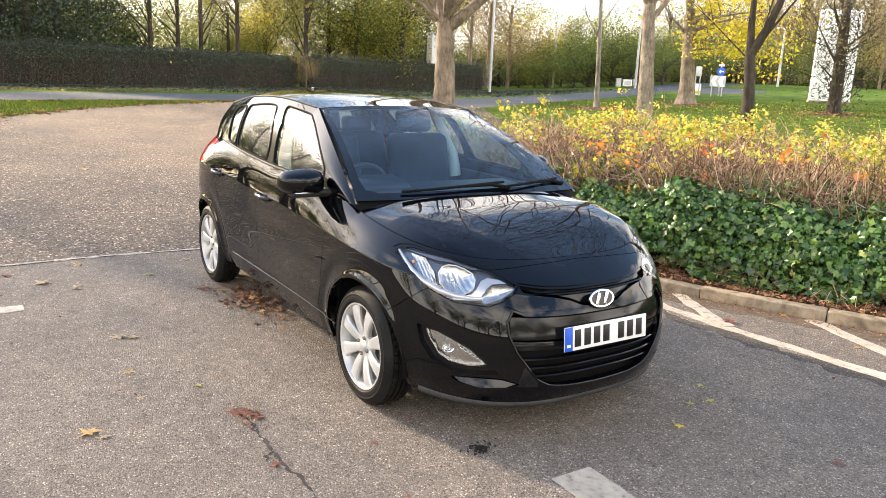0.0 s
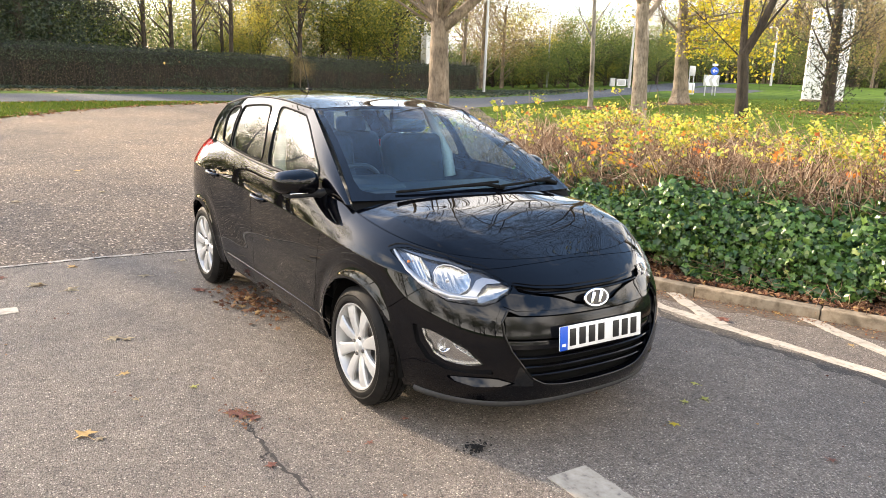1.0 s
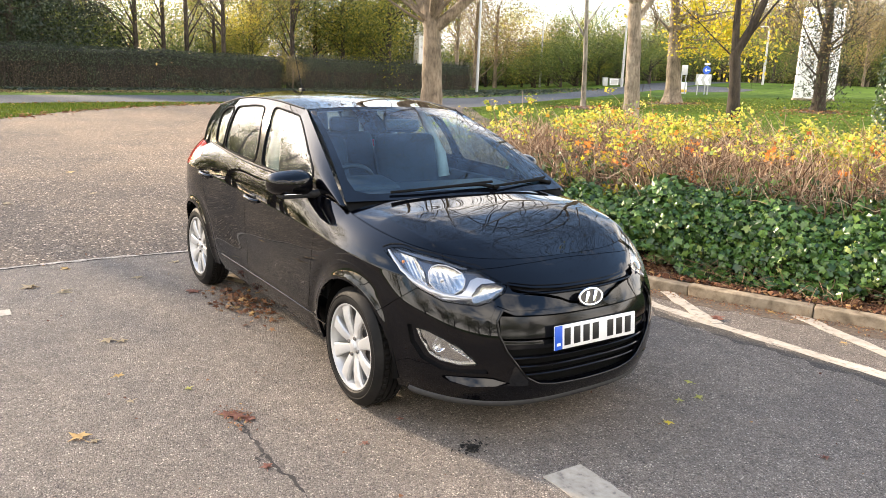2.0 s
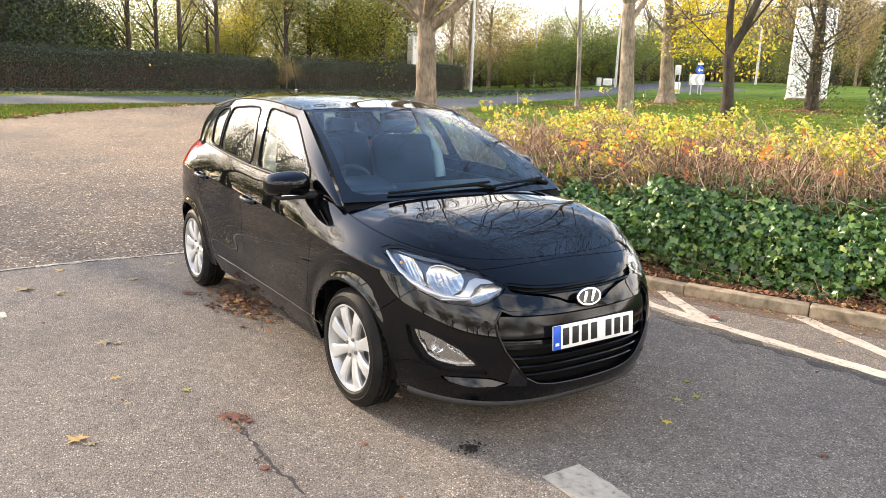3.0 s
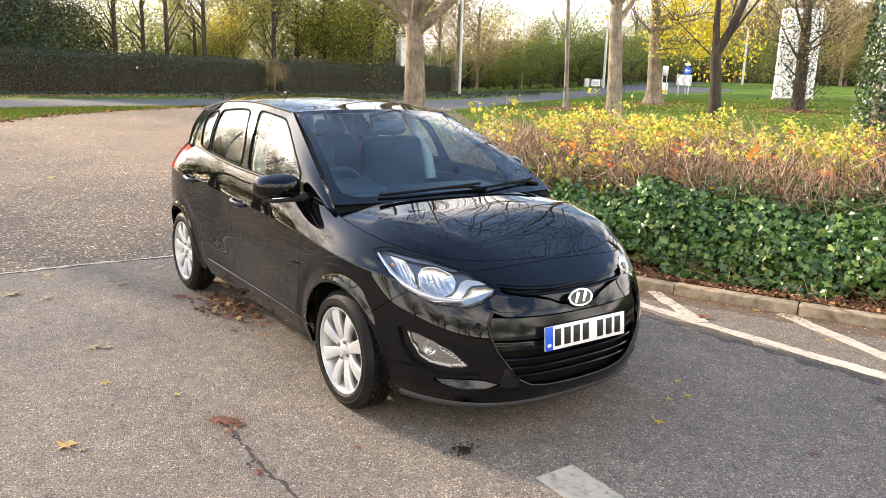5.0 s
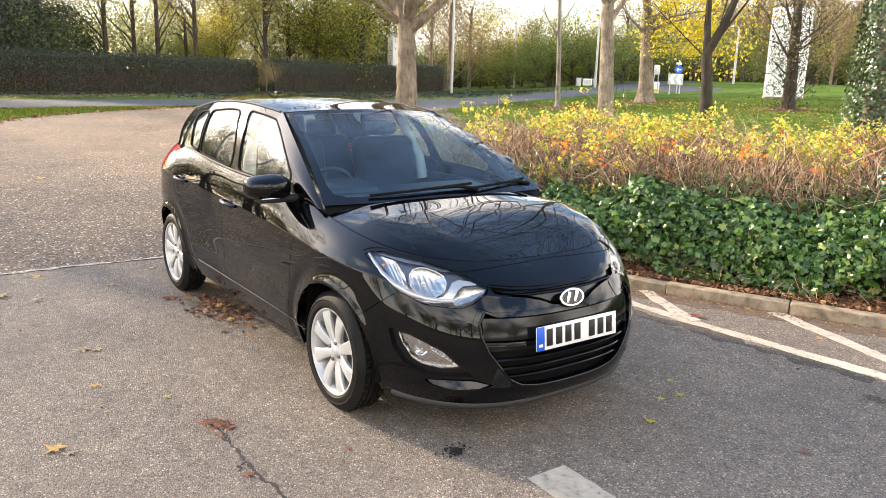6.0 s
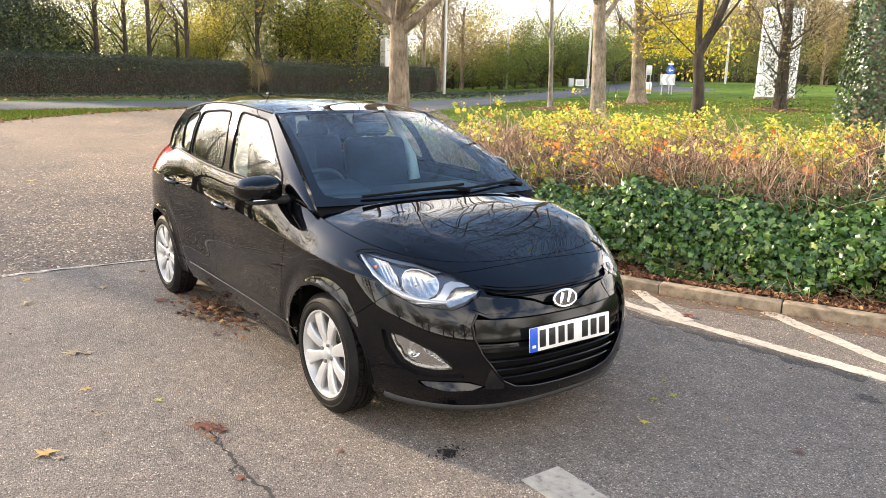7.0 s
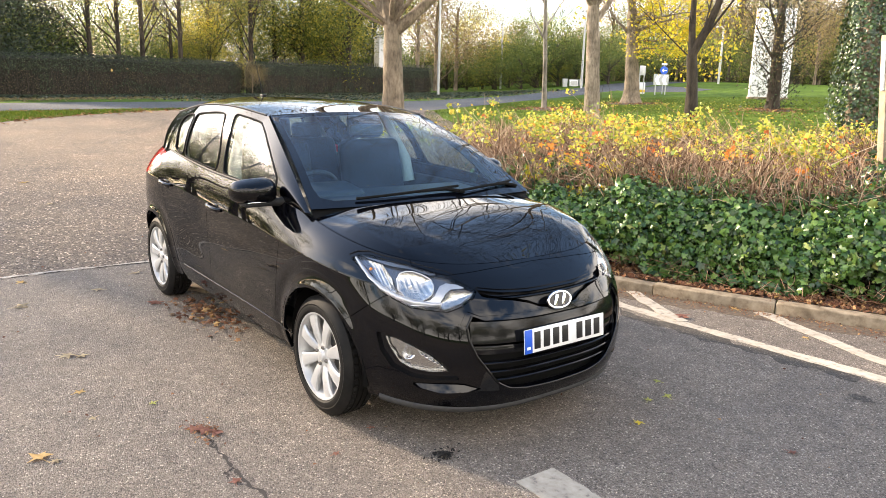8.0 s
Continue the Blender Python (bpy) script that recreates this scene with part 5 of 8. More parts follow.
seat(-0.05, -0.36)
seat(-0.05, 0.36)
bench = new("rear_seat")
bench.parent = car
tagged(bench, "dark cloth rear bench")
part("cushion", box((0.48, 1.20, 0.16), pose(-0.78, 0, 0.60, 0, -6, 0), 0.06, 4), CLOTH, bench)
part("backrest", box((0.14, 1.20, 0.60), pose(-1.08, 0, 0.88, 0, -20, 0), 0.06, 4), CLOTH, bench)
for y in (-0.38, 0.38):
    part("headrest", box((0.09, 0.26, 0.14), pose(-1.21, y, 1.215, 0, -14, 0), 0.04, 4), CLOTH, bench)
dash = new("dashboard")
dash.parent = car
tagged(dash, "dark plastic dashboard")
part("dash_top", box((0.62, 1.34, 0.12), pose(0.72, 0, 0.915, 0, 3, 0), 0.05, 4), CABIN, dash)
part("dash_face", box((0.16, 1.30, 0.30), pose(0.45, 0, 0.78, 0, 12, 0), 0.05, 4), CABIN, dash)
part("instrument_hood", box((0.26, 0.40, 0.10), pose(0.50, -0.36, 0.975, 0, 8, 0), 0.045, 4), CABIN, dash)
wheelm = pose(0.30, -0.36, 0.93, 0, 0, 0) @ Vector((-0.90, 0, 0.42)).to_track_quat("Z", "Y").to_matrix().to_4x4()
sw = new("steering_wheel")
sw.parent = car
tagged(sw, "dark steering wheel")
bm = bmesh.new()
lathe(bm, [(0.178 + 0.015 * math.cos(a), 0.015 * math.sin(a)) for a in (2 * math.pi * i / 10 for i in range(10))], wheelm, 40, close=True)
part("wheel_rim", bm, CABIN, sw)
part("wheel_boss", box((0.17, 0.13, 0.05), wheelm @ pose(0, 0, -0.015), 0.02, 3), CABIN, sw)
for a in (0, 180, 250, 290):
    part("wheel_spoke", box((0.17, 0.03, 0.018), wheelm @ pose(0, 0, -0.005, 0, 0, a) @ pose(0.095, 0, 0), 0.006), CABIN, sw)
part("rear_view_mirror", box((0.03, 0.24, 0.065), pose(0.34, 0.0, 1.335, 0, -10, 0), 0.014, 3), CABIN, car)
for sgn in (1, -1):
    part("pillar_trim", tube([(-0.15, -0.665 * sgn, 0.92), (-0.18, -0.650 * sgn, 1.08), (-0.26, -0.575 * sgn, 1.28), (-0.31, -0.515 * sgn, 1.40)], [0.045, 0.040, 0.032, 0.030], 10), PALE_TRIM, car, "pale grey pillar trim")
    part("rear_pillar_trim", tube([(-1.28, -0.56 * sgn, 1.00), (-1.33, -0.53 * sgn, 1.15), (-1.38, -0.49 * sgn, 1.32)], [0.10, 0.09, 0.05], 10), PALE_TRIM, car, "pale grey pillar trim")
    part("door_card", box((1.90, 0.05, 0.55), pose(-0.10, -0.735 * sgn, 0.70), 0.02), CABIN, car)
    part("screen_pillar_trim", tube([(0.90, -0.655 * sgn, 1.00), (0.55, -0.61 * sgn, 1.20), (0.18, -0.53 * sgn, 1.39)], [0.022, 0.022, 0.022], 8), CABIN, car)
part("parcel_shelf", box((0.45, 1.16, 0.03), pose(-1.45, 0, 1.00), 0.01), CABIN, car)

# ---------------------------------------------------------------- planting helpers
def bulk(name, verts, sizes, loops, mat, parent=None, label="", angle=None):
    """A large mesh straight from arrays: corner counts per face and their vertex numbers."""
    me = bpy.data.meshes.new(name)
    verts, sizes, loops = np.asarray(verts, np.float32), np.asarray(sizes, np.int32), np.asarray(loops, np.int32)
    me.vertices.add(len(verts))
    me.vertices.foreach_set("co", verts.ravel())
    me.loops.add(len(loops))
    me.loops.foreach_set("vertex_index", loops)
    me.polygons.add(len(sizes))
    starts = np.concatenate([[0], np.cumsum(sizes)[:-1]]).astype(np.int32)
    me.polygons.foreach_set("loop_start", starts)
    me.update(calc_edges=True)
    return link(name, me, mat, parent, label, angle)


DIAMOND = (np.array(((-0.5, 0, 0), (0, -0.28, 0.10), (0.5, 0, 0), (0, 0.28, 0.10))), ((0, 1, 2), (0, 2, 3)))

SLIP = (np.array(((-0.5, -0.12, 0), (0.1, -0.3, 0.08), (0.45, 0.36, 0.0))), ((0, 1, 2),))


def star_leaf(lobes, inner, fold=0.12):
    """A lobed leaf: a fan about its middle, points at the lobes."""
    v = [(0, 0, 0)]
    n = lobes * 2
    for i in range(n):
        a = math.pi * 2 * (i + 0.5) / n - math.pi
        r = 0.5 if i % 2 else 0.5 * inner
        if i in (0, n - 1):
            r *= 0.8
        v.append((r * math.cos(a), r * math.sin(a), -fold * abs(math.sin(a)) * r * 2))
    return np.array(v), tuple((0, 1 + i, 1 + (i + 1) % n) for i in range(n))


def ivy_outline():
    """An ivy leaf: five pointed lobes, the middle one longest, a notch at the stem, folded on its rib."""
    v = [(-0.06, 0, 0)]
    for deg, r in ((0, 0.62), (29, 0.36), (54, 0.53), (88, 0.36), (122, 0.46), (180, 0.18), (-122, 0.46), (-88, 0.36), (-54, 0.53), (-29, 0.36)):
        a = radians(deg)
        v.append((r * math.cos(a) - 0.06, r * math.sin(a), -0.30 * abs(math.sin(a)) * r - 0.12 * r * r))
    return np.array(v), tuple((0, 1 + i, 1 + (i + 1) % 10) for i in range(10))


IVY_SHAPE, PALM_SHAPE = ivy_outline(), star_leaf(5, 0.42)


def leaf_arrays(shape, at, facing_dir, size, rng, spin=None):
    """Copies of a leaf shape: at (n,3), facing (n,3) normals, size (n,)."""
    v, f = shape
    n = len(at)
    z = facing_dir / np.maximum(np.linalg.norm(facing_dir, axis=1, keepdims=True), 1e-6)
    ref = rng.normal(size=(n, 3))
    x = ref - z * (ref * z).sum(1, keepdims=True)
    x /= np.maximum(np.linalg.norm(x, axis=1, keepdims=True), 1e-6)
    y = np.cross(z, x)
    pts = at[:, None, :] + size[:, None, None] * (v[None, :, 0:1] * x[:, None] + v[None, :, 1:2] * y[:, None] + v[None, :, 2:3] * z[:, None])
    f = np.array(f)
    loops = (f[None] + (np.arange(n) * len(v))[:, None, None]).reshape(-1)
    return pts.reshape(-1, 3), np.full(n * len(f), f.shape[1]), loops


def leaves(name, shape, at, facing_dir, size, rng, mat, parent=None, label=""):
    return bulk(name, *leaf_arrays(shape, np.asarray(at), np.asarray(facing_dir), np.asarray(size), rng), mat, parent, label)


class Wood:
    """Gathers tapered round bars and turns them into one mesh."""

    def __init__(self):
        self.v, self.f, self.n = [], [], 0

    def bar(self, pts, radii, sides, knobs=None):
        pts = np.asarray(pts, float)
        k = len(pts)
        d = np.gradient(pts, axis=0)
        d /= np.maximum(np.linalg.norm(d, axis=1, keepdims=True), 1e-9)
        ref = np.where(np.abs(d[:, 2:3]) > 0.9, np.array([[1.0, 0, 0]]), np.array([[0, 0, 1.0]]))
        u = np.cross(d, ref)
        u /= np.linalg.norm(u, axis=1, keepdims=True)
        w = np.cross(d, u)
        a = 2 * np.pi * np.arange(sides) / sides
        ring = pts[:, None] + np.asarray(radii, float)[:, None, None] * (np.cos(a)[None, :, None] * u[:, None] + np.sin(a)[None, :, None] * w[:, None])
        if knobs is not None:       # uneven girth
            ring = pts[:, None] + (ring - pts[:, None]) * knobs[..., None]
        self.v.append(ring.reshape(-1, 3))
        i, j = np.meshgrid(np.arange(k - 1), np.arange(sides), indexing="ij")
        j2 = (j + 1) % sides
        q = np.stack([i * sides + j, i * sides + j2, (i + 1) * sides + j2, (i + 1) * sides + j], -1).reshape(-1, 4) + self.n
        self.f.append(q)
        self.n += k * sides

    def mesh(self, name, mat, parent=None, label="", angle=60):
        if not self.v:
            return None
        f = np.concatenate(self.f)
        return bulk(name, np.concatenate(self.v), np.full(len(f), 4), f.reshape(-1), mat, parent, label, angle)


def unit(v):
    return v / max(np.linalg.norm(v), 1e-9)


def limb(rng, wood, start, way, length, radius, level, spec, tips):
    """One limb with its side shoots."""
    n = max(3, int(3 + length / (0.9 if level < 2 else spec["seg"])))
    pts, d = [np.array(start, float)], unit(np.array(way, float))
    step = length / (n - 1)
    for i in range(n - 1):
        d = unit(d + rng.normal(size=3) * spec["wobble"] + np.array((0, 0, spec["rise"] if level < 3 else -spec["droop"])))
        pts.append(pts[-1] + d * step)
    f_ = np.linspace(0, 1, n)
    radii = radius * ((1 - f_) ** 1.8 * 0.72 + 0.28 * (1 - 0.6 * f_)) if level == 1 else radius * (1 - f_ * (0.72 if level < 3 else 0.85))
    wood[0 if level == 1 and spec["forked"] else 1].bar(pts, radii, (12, 10, 5, 3, 3, 3)[min(level, 5)])
    if level >= spec["levels"]:
        tips += pts[1:]
        return
    kids = spec["kids"][min(level, len(spec["kids"]) - 1)]
    for k in range(kids):
        f = 0.30 + 0.70 * (k + rng.random()) / kids
        i = min(int(f * (n - 1)), n - 2)
        p = pts[i] + (pts[i + 1] - pts[i]) * (f * (n - 1) - i)
        along = unit(pts[i + 1] - pts[i])
        side = unit(np.cross(along, rng.normal(size=3)))
        ang = radians(rng.uniform(28, 62))
        limb(rng, wood, p, along * math.cos(ang) + side * math.sin(ang), length * rng.uniform(0.38, 0.66), max(radii[i] * rng.uniform(0.42, 0.62), spec["thin"]), level + 1, spec, tips)
    limb(rng, wood, pts[-1], d, length * 0.5, max(radii[-1], spec["thin"]), level + 1, spec, tips)


def make_tree(base, seed, height, radius, limbs, mat, leaf_mat=None, leaf_n=2.0, leaf_size=0.14, scatter=0.35, lean=(0, 0), label="", category="tree", group="", wobble=0.10, rise=0.05, droop=0.06,
              levels=3, kids=(5, 4, 3), shape=DIAMOND, clear=0.5, flare=1.35, name="tree", low=None, seg=0.45, twig_mat=None, thin=0.007):
    """A tree: tapered trunk to its fork, limbs with shoots, leaves at the twigs. limbs: (height share, direction, length, radius)."""
    rng = np.random.default_rng(seed)
    root = thing(name, Matrix.Translation(base), label, category, group)
    trunk, twigs, tips = Wood(), Wood(), []
    n, sides = (28, 18) if levels > 3 or not group else (12, 8)
    f = np.linspace(0, 1, n)
    bend = np.stack([lean[0] * f ** 1.3 + np.cumsum(rng.normal(size=n)) * 0.006 * f, lean[1] * f ** 1.3 + np.cumsum(rng.normal(size=n)) * 0.006 * f, f * height - 0.15 * (f == 0)], -1)
    r = radius * (1 - 0.28 * f + (flare - 1) * np.exp(-f * height / 0.35))
    around = np.arange(sides) * 2 * math.pi / sides
    knobs = np.array([[1 + 0.10 * noise.noise(Vector((math.cos(a) * 1.2, math.sin(a) * 1.2, float(h) * height * 1.5 + seed))) + 0.05 * noise.noise(Vector((math.cos(a) * 4, math.sin(a) * 4, float(h) * height * 5))) for a in around] for h in f])
    trunk.bar(bend, r, sides, knobs)
    spec = dict(wobble=wobble, rise=rise, droop=droop, levels=levels, kids=kids, seg=seg, thin=thin, forked=twig_mat is not None)
    for share, way, length, rad in limbs:
        p = np.array([np.interp(share, f, bend[:, k]) for k in range(3)])
        limb(rng, (trunk, twigs), p, way, length, rad, 1, spec, tips)
    trunk.mesh("trunk", mat, root)
    twigs.mesh("crown_wood", twig_mat or mat, root)
    if leaf_mat is not None and leaf_n > 0:
        tips = np.array(tips)
        if low is not None:
            tips = tips[tips[:, 2] > low]
        count = int(len(tips) * leaf_n)
        at = tips[rng.integers(0, len(tips), count)] + rng.normal(size=(count, 3)) * scatter
        leaves("crown", shape, at, rng.normal(size=(count, 3)) + np.array((0, 0, 0.5)), leaf_size * rng.uniform(0.6, 1.3, count), rng, leaf_mat, root)
    return root


def fan(rng, n, up, out, length, radius, s0=0.55, s1=1.0):
    """n limbs spread round the trunk."""
    got = []
    for k in range(n):
        a = 2 * math.pi * (k + rng.random() * 0.7) / n
        s = s0 + (s1 - s0) * (k / max(n - 1, 1))
        got.append((s, (math.cos(a) * out, math.sin(a) * out, up), length * rng.uniform(0.75, 1.2), radius * rng.uniform(0.7, 1.1)))
    return got


def spot(ahead, aside):
    """A place by its distance ahead of and aside from the starting point of the walk, on the land."""
    x = EYE0[0] + AHEAD[0] * ahead + ASIDE[0] * aside
    y = EYE0[1] + AHEAD[1] * ahead + ASIDE[1] * aside
    return Vector((x, y, float(land(x, y))))


def way3(aside, ahead, up):
    return (ASIDE[0] * aside + AHEAD[0] * ahead, ASIDE[1] * aside + AHEAD[1] * ahead, up)

# ---------------------------------------------------------------- kerb and planted bed beside the car
BED_O, BED_K, BED_N = np.array((0.51, 2.34)), np.array((0.913, 0.408)), np.array((-0.408, 0.913))


def bed(a, b, z):
    a, b, z = np.broadcast_arrays(np.asarray(a, float), np.asarray(b, float), np.asarray(z, float))
    xy = BED_O + a[..., None] * BED_K + b[..., None] * BED_N
    return np.concatenate([xy, z[..., None]], -1)


def walk_line(line, step):
    """Points at even steps along a polyline."""
    p = np.array(line, float)
    seg = np.linalg.norm(np.diff(p, axis=0), axis=1)
    s = np.concatenate([[0], np.cumsum(seg)])
    at = np.arange(0, s[-1], step)
    return np.stack([np.interp(at, s, p[:, 0]), np.interp(at, s, p[:, 1])], -1)


stones = walk_line(KERB_LINE[:12], 0.915)
rng = np.random.default_rng(3)
for a, b in zip(stones, stones[1:]):
    d = b - a
    L = float(np.linalg.norm(d))
    ang = math.degrees(math.atan2(d[1], d[0]))
    nrm = np.array((d[1], -d[0])) / L        # away from the car
    c = (a + b) / 2 + nrm * 0.063
    bm = box((L - 0.008, 0.125, 0.25), Matrix.Translation((c[0], c[1], float(land(c[0], c[1])) - 0.042 + rng.uniform(-0.004, 0.004))) @ pose(0, 0, 0, 0, rng.uniform(-0.3, 0.3), ang + rng.uniform(-0.4, 0.4)), 0.011, 3)
    ob = part("kerb_stone", bm, CONCRETE, None, "", 40)
    tagged(ob, "weathered pale concrete kerb stone edging the tarmac", "kerb", "kerb stones")

# soil of the bed
A_, B_ = np.meshgrid(np.linspace(-3.3, 9, 60), np.linspace(0.13, 6.0, 40), indexing="ij")
soil_z = 0.075 + 0.05 * np.clip(B_, 0, 2) / 2
pts = bed(A_, B_, soil_z)
pts[..., 2] += np.array([[0.012 * noise.noise(Vector((float(x) * 3, float(y) * 3, 0))) for y in B_[0]] for x in A_[:, 0]])
ids = np.arange(A_.size).reshape(A_.shape)
quads = np.stack([ids[:-1, :-1], ids[1:, :-1], ids[1:, 1:], ids[:-1, 1:]], -1).reshape(-1, 4)
soil = pydata("bed_soil", pts.reshape(-1, 3), quads, SOIL)
tagged(soil, "dark soil of the planted bed behind the kerb", "soil", kind="structure")


def ivy_height(a, b):
    """Height of the ivy mound over the bed."""
    front = np.clip((b - 0.27 - 0.05 * np.sin(a * 2.3) - 0.30 * np.clip((-0.75 - a) / 0.5, 0, 1)) / 0.50, 0, 1)
    h = 0.60 * np.sqrt(front * (2 - front) + 1e-9) + 0.07 * np.sin(a * 3.1 + 1) * front + 0.05 * np.sin(a * 7.3 + b * 4)
    h = h + 0.38 * np.clip((a - 0.9) / 1.0, 0, 1) * np.clip((b - 0.6) / 0.8, 0, 1) - 0.15 * np.clip((b - 1.0) / 1.0, 0, 1) * (a < 1.0)
    h = h - 0.22 * np.clip((-0.9 - a) / 1.0, 0, 1) * front
    h = h + front * (0.045 * np.sin(a * 11.3 + 2.1 * np.sin(b * 5.2)) * np.sin(b * 9.7 + 1.7 * np.sin(a * 4.9)) + 0.02 * np.sin(a * 23 + 3 * b) * np.sin(b * 21 - 2 * a))
    return 0.10 + np.maximum(h, 0.0)


rng = np.random.default_rng(11)
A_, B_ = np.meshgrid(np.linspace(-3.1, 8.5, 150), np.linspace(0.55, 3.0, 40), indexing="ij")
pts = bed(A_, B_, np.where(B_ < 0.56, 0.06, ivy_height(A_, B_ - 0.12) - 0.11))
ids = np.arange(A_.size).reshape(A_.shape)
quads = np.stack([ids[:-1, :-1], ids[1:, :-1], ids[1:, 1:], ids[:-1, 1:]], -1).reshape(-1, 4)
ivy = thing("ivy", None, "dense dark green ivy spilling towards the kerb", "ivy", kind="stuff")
# one dark sheet under the leaves, the shade of the gaps in its colour
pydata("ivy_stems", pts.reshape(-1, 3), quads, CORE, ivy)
n = 30000
a = np.where(rng.random(n) < 0.92, rng.uniform(-1.7, 4.6, n), rng.uniform(-3.1, 8.0, n))
b = 0.16 + np.abs(rng.normal(size=n)) * 0.75
low = rng.random(n) < 0.5
b = np.where(low, 0.26 + rng.random(n) ** 1.3 * 0.44, b + 0.10)
b = np.clip(b, 0.28, 3.0)
z = ivy_height(a, b)
e = 0.03
ga, gb = (ivy_height(a + e, b) - ivy_height(a - e, b)) / (2 * e), (ivy_height(a, b + e) - ivy_height(a, b - e)) / (2 * e)
nrm = np.concatenate([(-ga)[:, None] * BED_K + (-gb)[:, None] * BED_N, np.ones((n, 1))], 1)
nrm /= np.linalg.norm(nrm, axis=1, keepdims=True)
at = bed(a, b, z) + nrm * rng.uniform(-0.13, 0.05, n)[:, None] + rng.normal(size=(n, 3)) * 0.015
at[:, 2] = np.maximum(at[:, 2], 0.10)
face = nrm + rng.normal(size=(n, 3)) * 0.62 + np.array((0.05, -0.15, 0.10))
size = 0.030 + 0.066 * rng.random(n) ** 1.7
k_ = 1800        # trailing leaves at the foot of the mound
at[:k_] = bed(rng.uniform(-0.2, 4.4, k_), 0.32 + rng.random(k_) * 0.25, 0.12 + rng.random(k_) ** 1.1 * 0.26)
face[:k_] = np.array((0.5, -0.9, 0.6)) + rng.normal(size=(k_, 3)) * 0.45
near = np.argsort(np.abs(a - 0.6) + np.abs(b - 0.45) * 1.5)[:260]
rest = np.setdiff1d(np.arange(n), near)
leaves("ivy_leaves", IVY_SHAPE, at[rest], face[rest], size[rest], rng, IVY_LEAF, ivy)
shape_me = bpy.data.meshes.new("ivy_leaf")
shape_me.from_pydata([tuple(map(float, v)) for v in IVY_SHAPE[0]], [], list(IVY_SHAPE[1]))
IVY_ONE = IVY_LEAF.copy()
IVY_ONE.name = "ivy_leaf_single"
info = IVY_ONE.node_tree.nodes.new("ShaderNodeObjectInfo")
for nd in IVY_ONE.node_tree.nodes:
    if nd.bl_idname == "ShaderNodeValToRGB":
        IVY_ONE.node_tree.links.new(info.outputs["Random"], nd.inputs["Fac"])
shape_me.materials.append(IVY_ONE)
for k in near:
    ob = new("ivy_leaf", shape_me)
    ob.parent = ivy
    ob.matrix_world = Matrix.Translation(at[k]) @ Vector(face[k]).to_track_quat("Z", "Y").to_matrix().to_4x4() @ pose(0, 0, 0, 0, 0, rng.uniform(0, 360)) @ Matrix.Scale(float(size[k]) * 1.1, 4)

# dead leaves and twigs between the ivy and the kerb
n = 8500
a, b = rng.uniform(-1.5, 5, n), 0.12 + rng.random(n) ** 1.1 * 0.58
at = bed(a, b, 0.085 + 0.02 * rng.random(n))
litter = leaves("leaf_litter", star_leaf(3, 0.6), at, np.array((0, 0, 1.0)) + rng.normal(size=(n, 3)) * 0.5, rng.uniform(0.018, 0.06, n), rng, LITTER)
tagged(litter, "brown dead leaves lying along the kerb", "leaf litter", kind="stuff")
w = Wood()
for _ in range(950):
    p = bed(rng.uniform(-3, 7), rng.uniform(0.13, 0.5), 0.10 + rng.random() * 0.12)
    d = rng.normal(size=3) * np.array((1, 1, 0.35))
    L = rng.uniform(0.06, 0.28)
    q = unit(d) * L
    w.bar([p, p + q * 0.5 + rng.normal(size=3) * 0.03, p + q], [0.0022, 0.0022, 0.0012], 3)
tw = w.mesh("dead_twigs", TWIG)
tagged(tw, "dry brown twigs lying in the bed", "twigs", kind="stuff")

# the shrubs: many thin stems, few leaves below, a bright autumn layer on top
shrub = thing("shrub_hedge", None, "bare-stemmed shrubs with yellow and orange autumn leaves", "shrub", kind="stuff")


def shrub_top(a, b):
    return 1.10 + 0.10 * np.sin(a * 1.7 + 0.6) * np.sin(b * 1.3) + 0.06 * np.sin(a * 4.1 + b * 2.2) + 0.04 * np.clip(b - 1.5, 0, 3)


w = Wood()
tops = []
n = 4400
for _ in range(n):
    a = rng.uniform(-3.1, 6.5)
    b = 1.0 + rng.random() ** 1.3 * 4.2
    top = float(shrub_top(a, b)) * rng.uniform(0.72, 1.0)
    p = bed(a, b, 0.12)
    lean = np.concatenate([rng.normal(size=2) * 0.16 - BED_N * (0.22 * math.exp(-(b - 1.0) * 1.5)), [0]])
    mid = rng.normal(size=3) * 0.04
    pts = [p, p + lean * 0.3 + np.array((0, 0, top * 0.35)) + mid, p + lean * 0.75 + np.array((0, 0, top * 0.7)) - mid, p + lean * 1.2 + np.array((0, 0, top - 0.12))]
    w.bar(pts, [0.0066, 0.0058, 0.0046, 0.0026], 3)
    tops.append(pts[3])
    for _k in range(3):
        f = rng.uniform(0.35, 0.95)
        q = p + lean * f + np.array((0, 0, (top - 0.12) * f))
        d = rng.normal(size=3) * np.array((0.16, 0.16, 0.08)) + np.array((0, 0, 0.12))
        w.bar([q, q + d * 0.55 + rng.normal(size=3) * 0.015, q + d * 1.2], [0.0038, 0.0032, 0.0020], 3)
        if rng.random() < 0.55:
            tops.append(q + d * 1.2)
w.mesh("stems", STEM, shrub)
tops = np.array(tops)
hgt = tops[:, 2]
inward = (tops[:, :2] - BED_O) @ BED_N
keep = rng.random(len(tops)) < np.clip((hgt - 0.74) / 0.34, 0.0, 1.0) ** 3.5 * np.clip((inward - 0.95) / 0.9, 0.06, 1.0)
src = tops[keep]
patchy = np.array([noise.noise(Vector((float(p[0]) * 1.4, float(p[1]) * 1.4, 3.0))) for p in src])
